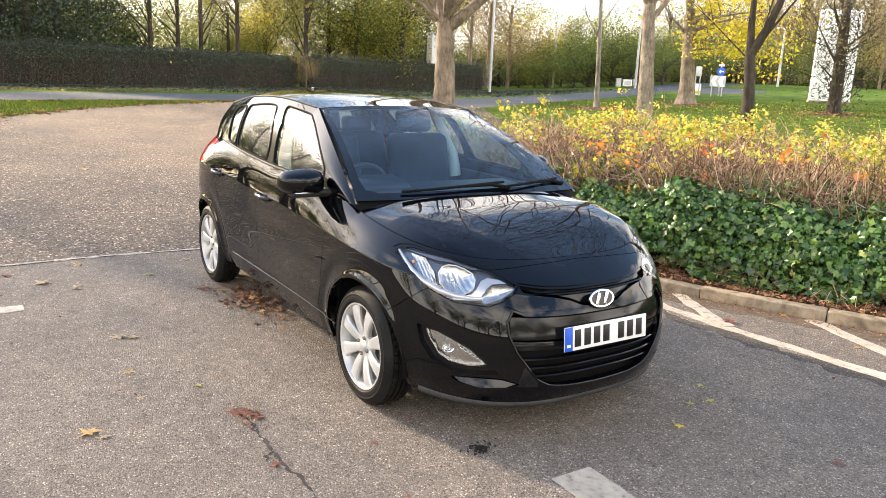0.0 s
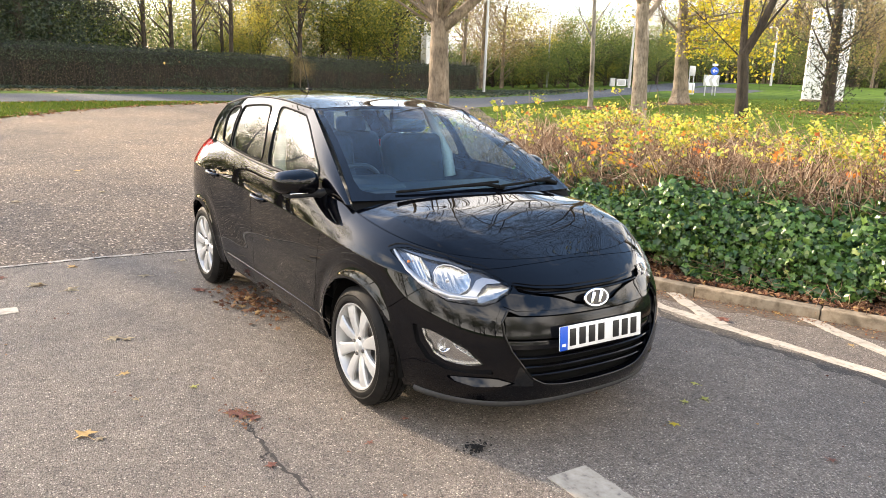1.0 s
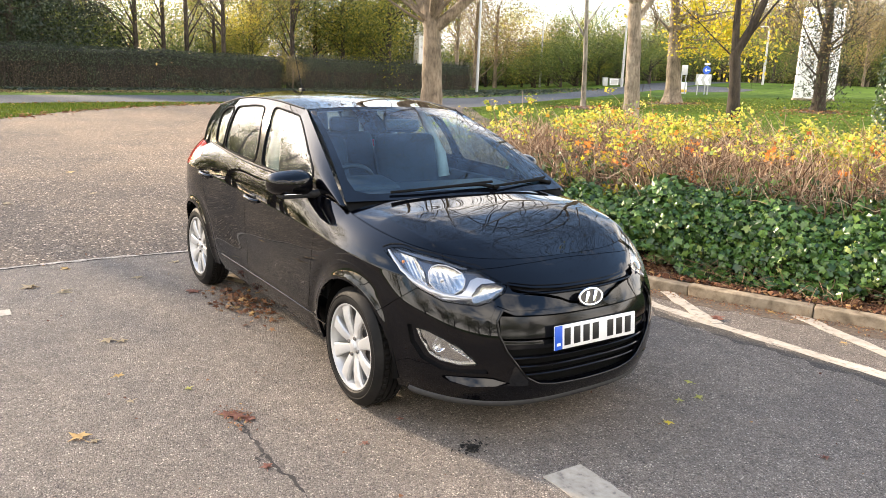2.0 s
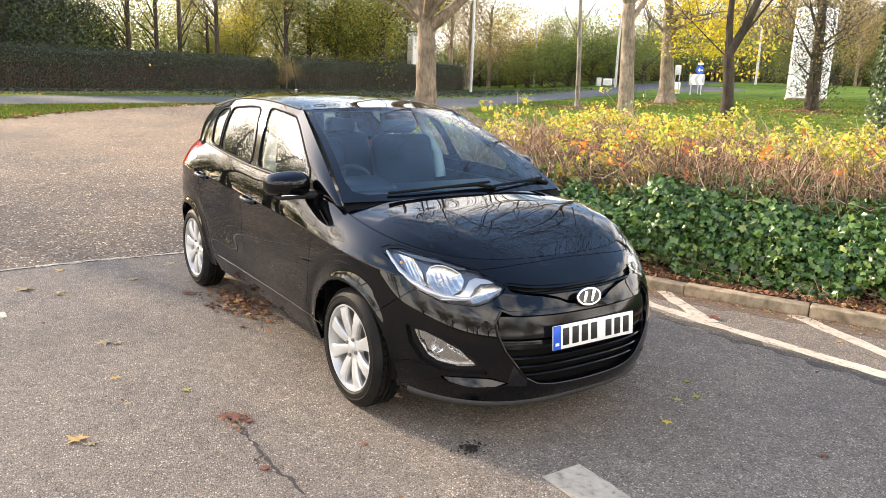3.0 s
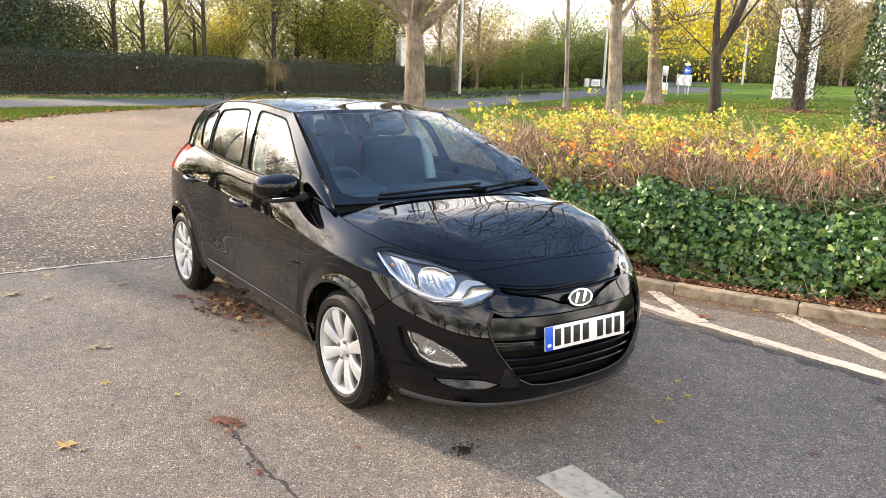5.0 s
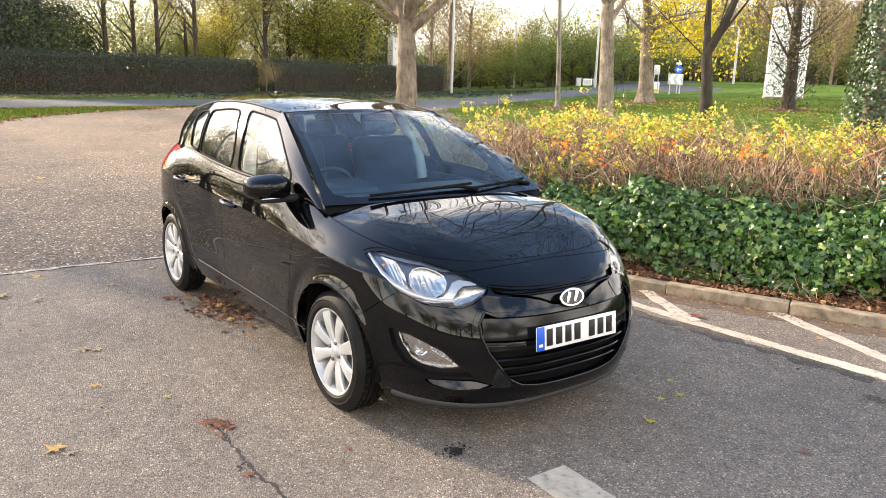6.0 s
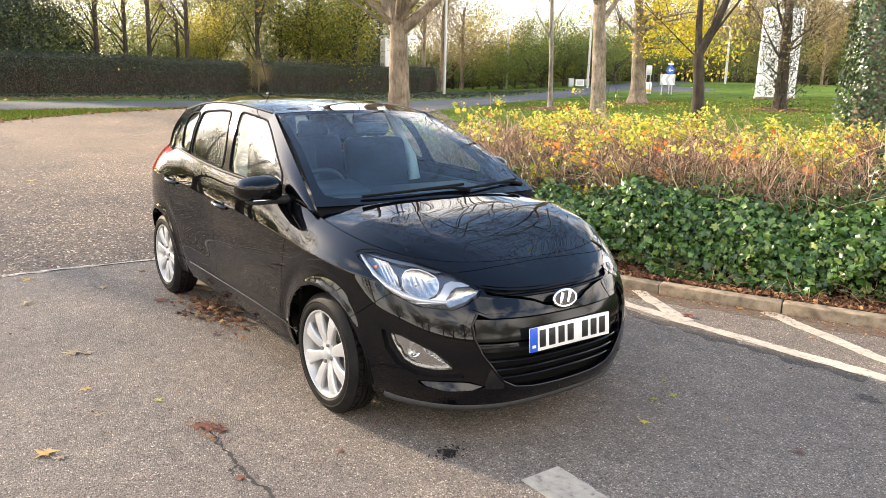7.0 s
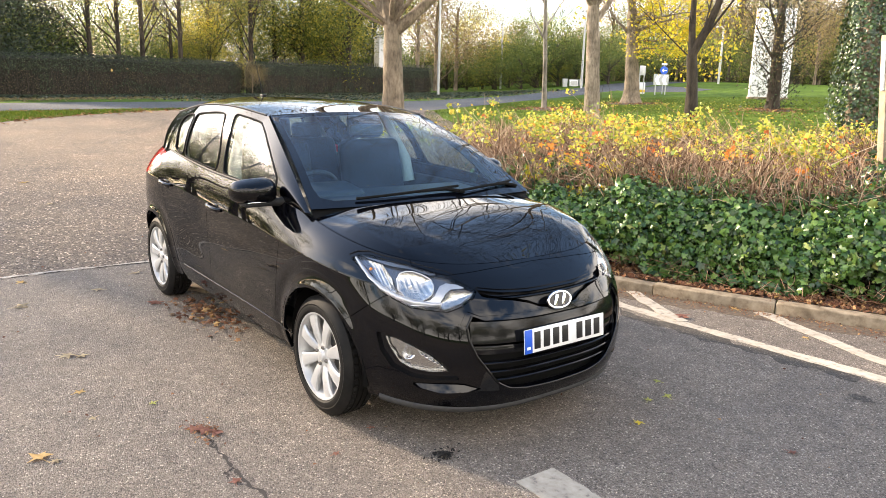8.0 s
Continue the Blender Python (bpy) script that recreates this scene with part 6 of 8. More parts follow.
prob = np.clip(0.40 + patchy * 2.2, 0.01, 1.4)
tufts = src[rng.choice(len(src), min(1280, len(src)), p=prob / prob.sum())]
per = 12
at = np.repeat(tufts, per, 0) + rng.normal(size=(len(tufts) * per, 3)) * np.array((0.048, 0.048, 0.032))
n = len(at)
leaves("autumn_leaves", star_leaf(4, 0.62), at, rng.normal(size=(n, 3)) * 0.6 + np.array((0, 0, 0.8)), rng.uniform(0.030, 0.064, n), rng, SHRUB_LEAF, shrub)
# bright single sprays in front
sprays = []
for a, b, z in ((-1.35, 0.95, 0.62), (-1.25, 1.1, 0.78), (-0.7, 0.9, 0.62), (-0.45, 1.0, 0.60), (-0.5, 1.2, 0.85), (0.35, 1.0, 0.70), (0.75, 0.8, 0.55), (1.05, 0.8, 0.56), (1.25, 0.75, 0.50), (0.4, 1.0, 0.55), (1.6, 1.0, 0.62), (-1.0, 1.4, 0.9)):
    c = bed(a, b, z)
    sprays.append(c + rng.normal(size=(34, 3)) * np.array((0.065, 0.065, 0.045)))
sprays = np.concatenate(sprays)
leaves("bright_sprays", PALM_SHAPE, sprays, rng.normal(size=(len(sprays), 3)) * 0.6 + np.array((0.4, -0.4, 0.6)), rng.uniform(0.045, 0.085, len(sprays)), rng, YELLOW_LEAF, shrub)
flames = []
for a, b, z in ((-1.15, 1.3, 1.0), (-0.75, 1.15, 0.92), (-0.2, 1.5, 1.05), (-0.1, 1.2, 0.80), (0.55, 1.6, 1.05), (1.15, 1.5, 0.95), (1.75, 1.25, 0.85), (1.45, 2.4, 1.08), (2.2, 1.6, 0.95), (-0.95, 2.2, 1.1)):
    flames.append(bed(a, b, z) + rng.normal(size=(20, 3)) * np.array((0.07, 0.07, 0.045)))
flames = np.concatenate(flames)
leaves("orange_sprays", PALM_SHAPE, flames, rng.normal(size=(len(flames), 3)) * 0.6 + np.array((0.4, -0.4, 0.6)), rng.uniform(0.035, 0.08, len(flames)), rng, ORANGE_LEAF, shrub)
# green undergrowth low among the stems
n = 4500
a, b = np.where(rng.random(n) < 0.55, rng.uniform(-2.0, 0.9, n), rng.uniform(-2.0, 5, n)), rng.uniform(0.8, 2.4, n)
at = bed(a, b, 0.15 + rng.random(n) ** 1.3 * 0.72)
leaves("undergrowth", IVY_SHAPE, at, rng.normal(size=(n, 3)) + np.array((0, 0, 0.8)), rng.uniform(0.04, 0.08, n), rng, IVY_LEAF, shrub)

# ---------------------------------------------------------------- trees beyond the bed
rng = np.random.default_rng(21)
# the big bare tree by the road
# twigs of this tree and the next take darker bark, backlit shade as colour
make_tree(spot(26, -0.20), 5, 3.05, 0.375, [(0.90, way3(1.0, -0.1, 0.70), 10.5, 0.20), (0.97, way3(-0.22, 0.2, 1.3), 14.0, 0.26), (0.97, way3(0.30, -0.4, 1.25), 14.0, 0.19), (0.93, way3(-0.55, 0.1, 1.1), 11.5, 0.17), (0.97, way3(0.1, -0.9, 1.0), 11.0, 0.10), (0.97, way3(-1.0, 0.3, 0.95), 6.5, 0.07), (0.96, way3(-1.0, -0.2, 0.50), 6.0, 0.055), (0.97, way3(-0.9, -0.7, 0.42), 5.5, 0.05), (0.98, way3(-0.9, -0.6, 1.0), 7.0, 0.07), (1.0, way3(0.8, -0.8, 0.9), 10.0, 0.09), (1.0, way3(0.6, 0.7, 1.1), 11.0, 0.10)],
          BARK_GREY, BROWN_LEAF, 0.03, 0.09, 0.3, label="large bare tree with a forked grey-brown trunk", levels=5, kids=(6, 8, 6, 5, 4), wobble=0.085, rise=0.03, droop=0.04, flare=1.15, thin=0.0045, twig_mat=BARK_DARK)
make_tree(spot(20, 5.02), 8, 3.4, 0.21, [(0.86, way3(0.6, 0.2, 1.1), 8.5, 0.075), (0.98, way3(0.02, 0.1, 1.3), 12.5, 0.14), (0.98, way3(0.8, -0.1, 1.1), 11.0, 0.08), (0.95, way3(-0.8, 0.2, 1.1), 10.5, 0.075), (0.98, way3(-0.4, -0.5, 1.2), 12.0, 0.085), (0.98, way3(-0.8, -0.2, 1.3), 12.0, 0.08), (0.98, way3(-0.1, -0.9, 1.0), 10.0, 0.07), (0.98, way3(-0.9, -0.6, 0.9), 10.0, 0.06)],
          BARK_PALE, OLIVE_LEAF, 0.03, 0.09, 0.3, lean=tuple(-0.12 * c for c in ASIDE), label="bare tree with a pale trunk on the lawn", levels=5, kids=(6, 8, 6, 4, 4), wobble=0.085, rise=0.04, droop=0.03, thin=0.004, twig_mat=BARK_DARK)
make_tree(spot(32, 6.00), 13, 5.5, 0.100, [(0.5, way3(-0.8, 0, 0.9), 2.2, 0.05), (0.6, way3(0.8, 0.2, 0.9), 2.2, 0.05), (0.75, way3(-0.6, 0.3, 1.0), 2.2, 0.05), (0.9, way3(0.7, -0.2, 0.9), 2.4, 0.05), (1.0, way3(0.1, 0, 1.2), 3.0, 0.08)],
          BARK_BIRCH, YELLOW_LEAF, 0.35, 0.12, 0.35, lean=tuple(-0.25 * c for c in ASIDE), label="slender birch tree with a mottled pale trunk", levels=3, kids=(5, 4, 3), droop=0.12, wobble=0.13)
make_tree(spot(38, 11.45), 17, 4.2, 0.36, [(0.62, way3(0.9, -0.2, 0.25), 2.6, 0.07), (0.70, way3(1.0, 0.1, 0.20), 3.6, 0.09), (0.75, way3(-0.7, 0, 0.7), 3.2, 0.10), (0.80, way3(1.0, -0.3, 0.35), 3.8, 0.10), (0.9, way3(0.6, -0.6, 0.35), 3.8, 0.11), (0.95, way3(0.9, 0.5, 0.45), 3.8, 0.10), (1.0, way3(0.1, 0.2, 1.2), 5.0, 0.22), (1.0, way3(-0.4, -0.3, 1.0), 4.0, 0.16)],
          BARK_GREY, YELLOW_LEAF, 2.6, 0.20, 0.36, lean=tuple(-0.2 * c for c in ASIDE), label="tree with a stout trunk and bright yellow leaves", levels=3, kids=(6, 5, 3), droop=0.10, rise=0.0, flare=1.7)
make_tree(spot(19, 7.28), 23, 2.25, 0.165, [(1.0, way3(-0.12, 0.0, 1.2), 5.5, 0.10), (1.0, way3(0.22, 0.05, 1.1), 6.0, 0.12), (1.0, way3(0.9, 0.2, 1.0), 4.0, 0.03), (0.95, way3(-0.8, 0.3, 1.0), 3.0, 0.022), (1.0, way3(0.5, -0.5, 1.2), 4.5, 0.04)],
          BARK_DARK, YELLOW_LEAF, 0.30, 0.085, 0.28, lean=tuple(-0.12 * c for c in ASIDE), label="young forked tree with thin yellow foliage", levels=4, kids=(5, 5, 3), wobble=0.13)
make_tree(spot(30, 14.72), 29, 3.6, 0.24, [(0.06, way3(-0.8, 0, 1.0), 1.2, 0.03), (0.08, way3(0.7, -0.2, 1.0), 1.1, 0.03), (0.35, way3(-0.9, -0.2, 0.6), 2.0, 0.05), (0.5, way3(-0.8, 0, 0.7), 2.6, 0.07), (0.6, way3(0.8, -0.1, 0.6), 2.4, 0.06), (0.65, way3(0.8, 0.1, 0.8), 2.6, 0.07), (0.8, way3(-0.7, -0.3, 0.9), 3.0, 0.08), (1.0, way3(0.15, 0, 1.2), 3.6, 0.14), (1.0, way3(-0.3, 0.3, 1.0), 3.2, 0.10)],
          BARK_DARK, RUST_LEAF, 0.35, 0.10, 0.35, lean=tuple(-0.05 * c for c in ASIDE), label="dark-stemmed tree with sparse rust-red leaves", levels=4, kids=(5, 3, 3), low=5.0)
make_tree(spot(29.5, 14.45), 30, 1.0, 0.03, fan(rng, 14, 1.2, 0.7, 2.8, 0.022, 0.1, 1.0), BARK_DARK, BROWN_LEAF, 2.2, 0.085, 0.22, label="thin twiggy sapling with small brown leaves", levels=3, kids=(4, 4, 3))
# low sprays of bright foliage on the stout yellow tree, in loose layers
stout = bpy.data.objects["tree.003"]
clumps = []
for _ in range(60):
    c = np.array(way3(rng.uniform(-0.5, 3.3), rng.uniform(-1.2, 1.0), rng.uniform(2.3, 5.3)))
    clumps.append(c + rng.normal(size=(44, 3)) * np.array((0.34, 0.34, 0.12)))
clumps = np.concatenate(clumps)
leaves("low_foliage", PALM_SHAPE, clumps, rng.normal(size=(len(clumps), 3)) * 0.6 + np.array((0, 0, 0.8)), rng.uniform(0.12, 0.22, len(clumps)), rng, YELLOW_LEAF, stout)
# dark ivy sprays round the stem before the white sign
mixed = bpy.data.objects["tree.005"]
n = 2600
at = np.array([way3(*q) for q in np.c_[rng.normal(0.0, 0.55, n), rng.normal(0, 0.3, n), rng.uniform(0.1, 4.4, n)]])
leaves("ivy_sprays", DIAMOND, at, rng.normal(size=(n, 3)), rng.uniform(0.05, 0.13, n), rng, DARK_LEAF, mixed)
# ivy-clad tree at the edge of the lawn
base = spot(12.3, 7.50)
ivy_tree = make_tree(base, 31, 5.0, 0.24, fan(rng, 6, 1.0, 0.7, 3.0, 0.09, 0.7, 1.0), BARK_GREY, OLIVE_LEAF, 0.2, 0.10, 0.3, label="tree trunk thickly clad in dark green ivy", levels=3, kids=(4, 3, 3))
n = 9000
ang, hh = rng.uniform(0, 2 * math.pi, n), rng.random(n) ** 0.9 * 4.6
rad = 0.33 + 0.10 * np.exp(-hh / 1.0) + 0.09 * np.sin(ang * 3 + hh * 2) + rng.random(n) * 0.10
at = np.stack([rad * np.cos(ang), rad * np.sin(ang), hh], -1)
leaves("ivy_cladding", IVY_SHAPE, at, np.stack([np.cos(ang), np.sin(ang), np.full(n, 0.35)], -1) + rng.normal(size=(n, 3)) * 0.35, rng.uniform(0.04, 0.075, n), rng, SHADED_IVY, ivy_tree, "dark green ivy")

# ---------------------------------------------------------------- hedge and woodland behind the road
HEDGES = (((33.5, -24.0), (39.0, -17.2), (51.0, -9.9)), ((51.5, -8.9), (62.0, -2.2), (70.0, 3.0)))
for line in HEDGES:
    hedge = thing("hedge", None, "long clipped dark green hedge with brown twiggy sides", "hedge", "hedges", "stuff")
    p = walk_line([tuple(spot(*q)[:2]) for q in line], 0.5)
    tang = np.gradient(p, axis=0)
    tang /= np.linalg.norm(tang, axis=1, keepdims=True)
    nrm = np.stack([-tang[:, 1], tang[:, 0]], -1)
    if (nrm[0] @ np.array(AHEAD)) > 0:
        nrm = -nrm
    dist_ahead = (p - np.array(EYE0)) @ np.array(AHEAD)
    top = np.interp(dist_ahead, (33, 42, 51, 62, 70), (2.02, 2.02, 1.98, 2.02, 2.05))
    gz = land(p[:, 0], p[:, 1])
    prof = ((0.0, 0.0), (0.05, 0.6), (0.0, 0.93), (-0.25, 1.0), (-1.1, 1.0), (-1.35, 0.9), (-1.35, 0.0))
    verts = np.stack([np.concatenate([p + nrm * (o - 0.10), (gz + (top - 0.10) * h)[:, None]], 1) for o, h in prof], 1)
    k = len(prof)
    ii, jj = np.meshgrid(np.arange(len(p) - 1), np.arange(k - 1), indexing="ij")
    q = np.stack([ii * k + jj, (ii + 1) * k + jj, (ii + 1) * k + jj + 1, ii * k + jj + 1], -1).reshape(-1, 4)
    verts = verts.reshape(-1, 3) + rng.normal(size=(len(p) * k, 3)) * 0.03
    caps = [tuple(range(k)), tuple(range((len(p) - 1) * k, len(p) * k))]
    # closed near-black core, coloured as the shade between the outer leaves
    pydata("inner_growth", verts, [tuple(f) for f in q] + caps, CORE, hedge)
    m = int(len(p) * 0.5 * 1300)
    s = rng.uniform(0, len(p) - 1.001, m)
    i0 = s.astype(int)
    fr = (s - i0)[:, None]
    c = p[i0] * (1 - fr) + p[i0 + 1] * fr
    nn, tt, gg = nrm[i0], top[i0], gz[i0]
    u = rng.random(m)
    on_top = u < 0.40
    upper = (u >= 0.40) & (u < 0.72)
    hgt = np.where(on_top, tt * rng.normal(1.0, 0.030, m), np.where(upper, tt * rng.uniform(0.62, 0.98, m), tt * rng.uniform(0.05, 0.62, m)))
    off = np.where(on_top, rng.uniform(-1.3, 0.02, m), rng.normal(0.0, 0.05, m))
    wav = np.array([noise.noise(Vector((float(x) * 0.7, float(y) * 0.7, 0))) for x, y in c])
    hgt = hgt * (1 + 0.055 * wav)
    at = np.concatenate([c + nn * (off + 0.10 * wav)[:, None], (gg + hgt)[:, None]], 1)
    fdir = np.where(on_top[:, None], np.array((0, 0, 1.0)), np.concatenate([nn, np.full((m, 1), 0.2)], 1)) + rng.normal(size=(m, 3)) * 0.5
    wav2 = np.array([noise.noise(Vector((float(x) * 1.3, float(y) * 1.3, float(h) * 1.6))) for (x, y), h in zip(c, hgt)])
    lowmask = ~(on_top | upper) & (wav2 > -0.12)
    leaves("leaves", DIAMOND, at[~lowmask], fdir[~lowmask], rng.uniform(0.05, 0.11, (~lowmask).sum()), rng, HEDGE_LEAF, hedge)
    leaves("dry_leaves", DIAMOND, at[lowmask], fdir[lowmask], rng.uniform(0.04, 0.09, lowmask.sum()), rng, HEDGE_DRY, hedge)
    for e_, sg in ((0, -1.0), (-1, 1.0)):        # growth over the two ends
        m2 = 1400
        off2, h2 = rng.uniform(-1.35, 0.05, m2), top[e_] * rng.uniform(0.03, 1.02, m2)
        at2 = np.c_[p[e_] + nrm[e_] * off2[:, None] + tang[e_] * (sg * rng.uniform(-0.05, 0.12, m2))[:, None], gz[e_] + h2]
        leaves("end_leaves", DIAMOND, at2, np.r_[tang[e_] * sg, 0.2] + rng.normal(size=(m2, 3)) * 0.5, rng.uniform(0.05, 0.11, m2), rng, HEDGE_LEAF, hedge)
    w = Wood()
    for _ in range(len(p) * 5):
        i = rng.integers(0, len(p))
        b0 = np.array((*(p[i] + nrm[i] * rng.uniform(-0.08, 0.06) + tang[i] * rng.uniform(-0.3, 0.3)), gz[i]))
        hh = top[i] * rng.uniform(0.5, 0.85)
        w.bar([b0, b0 + np.array((*(tang[i] * rng.normal() * 0.12), hh * 0.5)), b0 + np.array((*(tang[i] * rng.normal() * 0.25 + nrm[i] * 0.05), hh))], [0.018, 0.014, 0.008], 3)
    w.mesh("twigs", BARK_DARK, hedge)

# low thicket that closes the view at the foot of the far wood
thicket = thing("thicket", None, "tangled brown and green undergrowth at the foot of the wood", "undergrowth", kind="stuff")
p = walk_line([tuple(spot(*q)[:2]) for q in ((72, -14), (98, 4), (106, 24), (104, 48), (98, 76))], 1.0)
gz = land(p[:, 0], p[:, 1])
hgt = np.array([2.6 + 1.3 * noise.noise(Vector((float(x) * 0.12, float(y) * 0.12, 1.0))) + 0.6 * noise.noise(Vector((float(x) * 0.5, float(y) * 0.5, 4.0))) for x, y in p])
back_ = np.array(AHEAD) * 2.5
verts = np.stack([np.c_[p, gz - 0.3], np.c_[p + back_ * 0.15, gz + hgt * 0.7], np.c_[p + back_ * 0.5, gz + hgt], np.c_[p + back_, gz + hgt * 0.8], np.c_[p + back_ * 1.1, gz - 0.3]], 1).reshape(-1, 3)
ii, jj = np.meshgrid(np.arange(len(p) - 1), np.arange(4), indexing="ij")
# dark bank behind the leaves, with the undergrowth's shade put into its colour
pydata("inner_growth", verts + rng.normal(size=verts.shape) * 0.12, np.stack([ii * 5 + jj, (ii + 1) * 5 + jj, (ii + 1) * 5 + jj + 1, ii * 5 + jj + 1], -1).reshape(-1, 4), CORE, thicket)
m = 26000
i0 = rng.integers(0, len(p), m)
f = rng.random(m) ** 0.7
at = np.c_[p[i0] + rng.normal(size=(m, 2)) * 0.5 + back_ * (0.4 * f ** 2)[:, None] - back_ * 0.1, gz[i0] + hgt[i0] * f * 1.1]
for k, mat in enumerate((GREEN_LEAF, BROWN_LEAF, DARK_LEAF)):
    leaves("leaves", SLIP, at[k::3], rng.normal(size=(len(at[k::3]), 3)), rng.uniform(0.15, 0.4, len(at[k::3])), rng, mat, thicket)

# woodland: a few kinds, repeated


def wood_tree(seed, kind):
    r = np.random.default_rng(seed)
    if kind == "evergreen":
        limbs_ = [(s, (math.cos(a), math.sin(a), 0.25), L, 0.07) for s, a, L in ((0.12 + 0.86 * i / 26, i * 2.4, 2.9 * (1 - i / 32)) for i in range(27))]
        return make_tree((0, 0, -80), seed, 11.0, 0.26, limbs_, BARK_DARK, DARK_LEAF, 60, 0.19, 0.42, label="dark evergreen tree behind the hedge", shape=SLIP, group="woodland trees", levels=2, kids=(4, 3), droop=0.1, rise=-0.02, seg=1.2)
    if kind == "airy":
        return make_tree((0, 0, -80), seed, 8.5, 0.17, fan(r, 11, 1.0, 0.75, 4.2, 0.08, 0.22, 1.0), BARK_DARK, OLIVE_LEAF, 24, 0.165, 0.60, label="tall thin woodland tree with yellowing leaves", shape=SLIP, group="woodland trees", levels=3, kids=(4, 3, 2), seg=1.2)
    if kind == "golden":
        return make_tree((0, 0, -80), seed, 6.0, 0.16, fan(r, 11, 0.8, 0.9, 3.4, 0.07, 0.12, 1.0), BARK_DARK, YELLOW_LEAF, 32, 0.165, 0.60, label="woodland tree with golden autumn leaves", shape=SLIP, group="woodland trees", levels=3, kids=(4, 3, 2), seg=1.2)
    if kind == "olive":
        return make_tree((0, 0, -80), seed, 7.0, 0.2, fan(r, 14, 0.7, 1.0, 3.8, 0.08, 0.1, 1.0), BARK_DARK, OLIVE_LEAF, 42, 0.18, 0.65, label="woodland tree with olive green leaves", shape=SLIP, group="woodland trees", levels=3, kids=(4, 3, 2), seg=1.2)
    if kind == "brown":
        return make_tree((0, 0, -80), seed, 6.5, 0.16, fan(r, 13, 0.9, 0.8, 3.6, 0.07, 0.08, 1.0), BARK_GREY, BROWN_LEAF, 38, 0.15, 0.65, label="woodland tree with dull brown leaves", shape=SLIP, group="woodland trees", levels=3, kids=(4, 3, 2), seg=1.2)
    if kind == "bare":
        return make_tree((0, 0, -80), seed, 8.0, 0.18, fan(r, 10, 1.1, 0.7, 4.4, 0.08, 0.25, 1.0), BARK_DARK, BROWN_LEAF, 2.5, 0.12, 0.4, label="bare woodland tree without any leaves", shape=SLIP, group="woodland trees", levels=4, kids=(3, 3, 2), seg=1.2)
    return make_tree((0, 0, -80), seed, 2.2, 0.12, fan(r, 14, 0.6, 1.1, 2.4, 0.06, 0.02, 1.0), BARK_DARK, GREEN_LEAF, 44, 0.13, 0.5, label="leafy green thicket bush", category="bush", shape=SLIP, group="thicket bushes", levels=2, kids=(4, 3), name="bush", seg=1.2)


kinds = {k: [wood_tree(100 + i * 7 + j, k) for j in range(2 if k in ("airy", "olive", "brown") else 1)] for i, k in enumerate(("evergreen", "airy", "golden", "olive", "brown", "bare", "bush"))}
used = set()


def plant(kind, ahead, aside, scale=1.0):
    pool = kinds[kind]
    src = pool[int(rng.integers(0, len(pool)))]
    p = spot(ahead, aside)
    m = Matrix.Translation(p) @ pose(0, 0, 0, 0, 0, float(rng.uniform(0, 360))) @ Matrix.Scale(scale, 4)
    if src not in used:
        used.add(src)
        src.matrix_world = m
        return src
    ob = copy_thing(src, m)
    ob.scale = (scale, scale, scale)
    return ob


# left wood, behind the hedge: (kind, share of the view's width from -1 to 1, distance, scale)
ROW = [("evergreen", -0.93, 41, 0.9), ("evergreen", -0.80, 50, 0.9), ("evergreen", -1.04, 46, 1.0), ("evergreen", -0.98, 42, 0.9), ("evergreen", -0.87, 46, 1.0), ("evergreen", -1.12, 44, 1.0), ("airy", -0.66, 50, 0.9), ("airy", -0.60, 52, 0.9), ("bare", -0.55, 50, 0.85), ("olive", -0.49, 58, 0.7), ("airy", -0.47, 54, 1.0),
       ("airy", -0.41, 60, 1.0), ("olive", -0.40, 66, 0.9), ("olive", -0.34, 68, 0.9), ("golden", -0.41, 60, 0.6), ("airy", -0.32, 58, 1.0), ("olive", -0.27, 64, 0.95), ("olive", -0.21, 62, 1.0), ("olive", -0.18, 66, 0.9), ("evergreen", -0.13, 72, 0.9), ("olive", -0.11, 62, 1.1), ("olive", -0.125, 66, 0.85), ("evergreen", -0.055, 74, 0.85),
       ("airy", -0.02, 74, 1.1), ("brown", 0.04, 76, 1.25), ("brown", 0.08, 78, 1.25), ("brown", 0.125, 80, 1.2), ("golden", 0.185, 84, 0.8), ("brown", 0.21, 92, 0.9), ("brown", 0.25, 94, 0.8), ("olive", 0.30, 92, 0.72),
       ("olive", 0.36, 94, 0.72), ("brown", 0.42, 94, 0.78), ("bare", 0.47, 90, 0.9), ("brown", 0.52, 88, 0.8), ("bare", 0.56, 84, 1.0), ("brown", 0.62, 88, 0.9), ("bare", 0.66, 84, 1.0), ("brown", 0.70, 80, 0.85), ("bare", 0.75, 82, 1.0), ("brown", 0.79, 84, 0.9), ("bare", 0.82, 74, 0.9),
       ("airy", 0.85, 80, 1.0), ("bare", 0.90, 76, 1.1), ("brown", 0.95, 76, 1.0), ("brown", 0.94, 70, 0.7), ("evergreen", 0.985, 86, 0.8), ("bare", 1.04, 74, 1.1), ("brown", 1.11, 74, 1.0), ("airy", 1.18, 74, 1.1)]
for kind, share, dist_, scale in ROW:
    plant(kind, dist_, share * dist_ * 0.5785, scale)
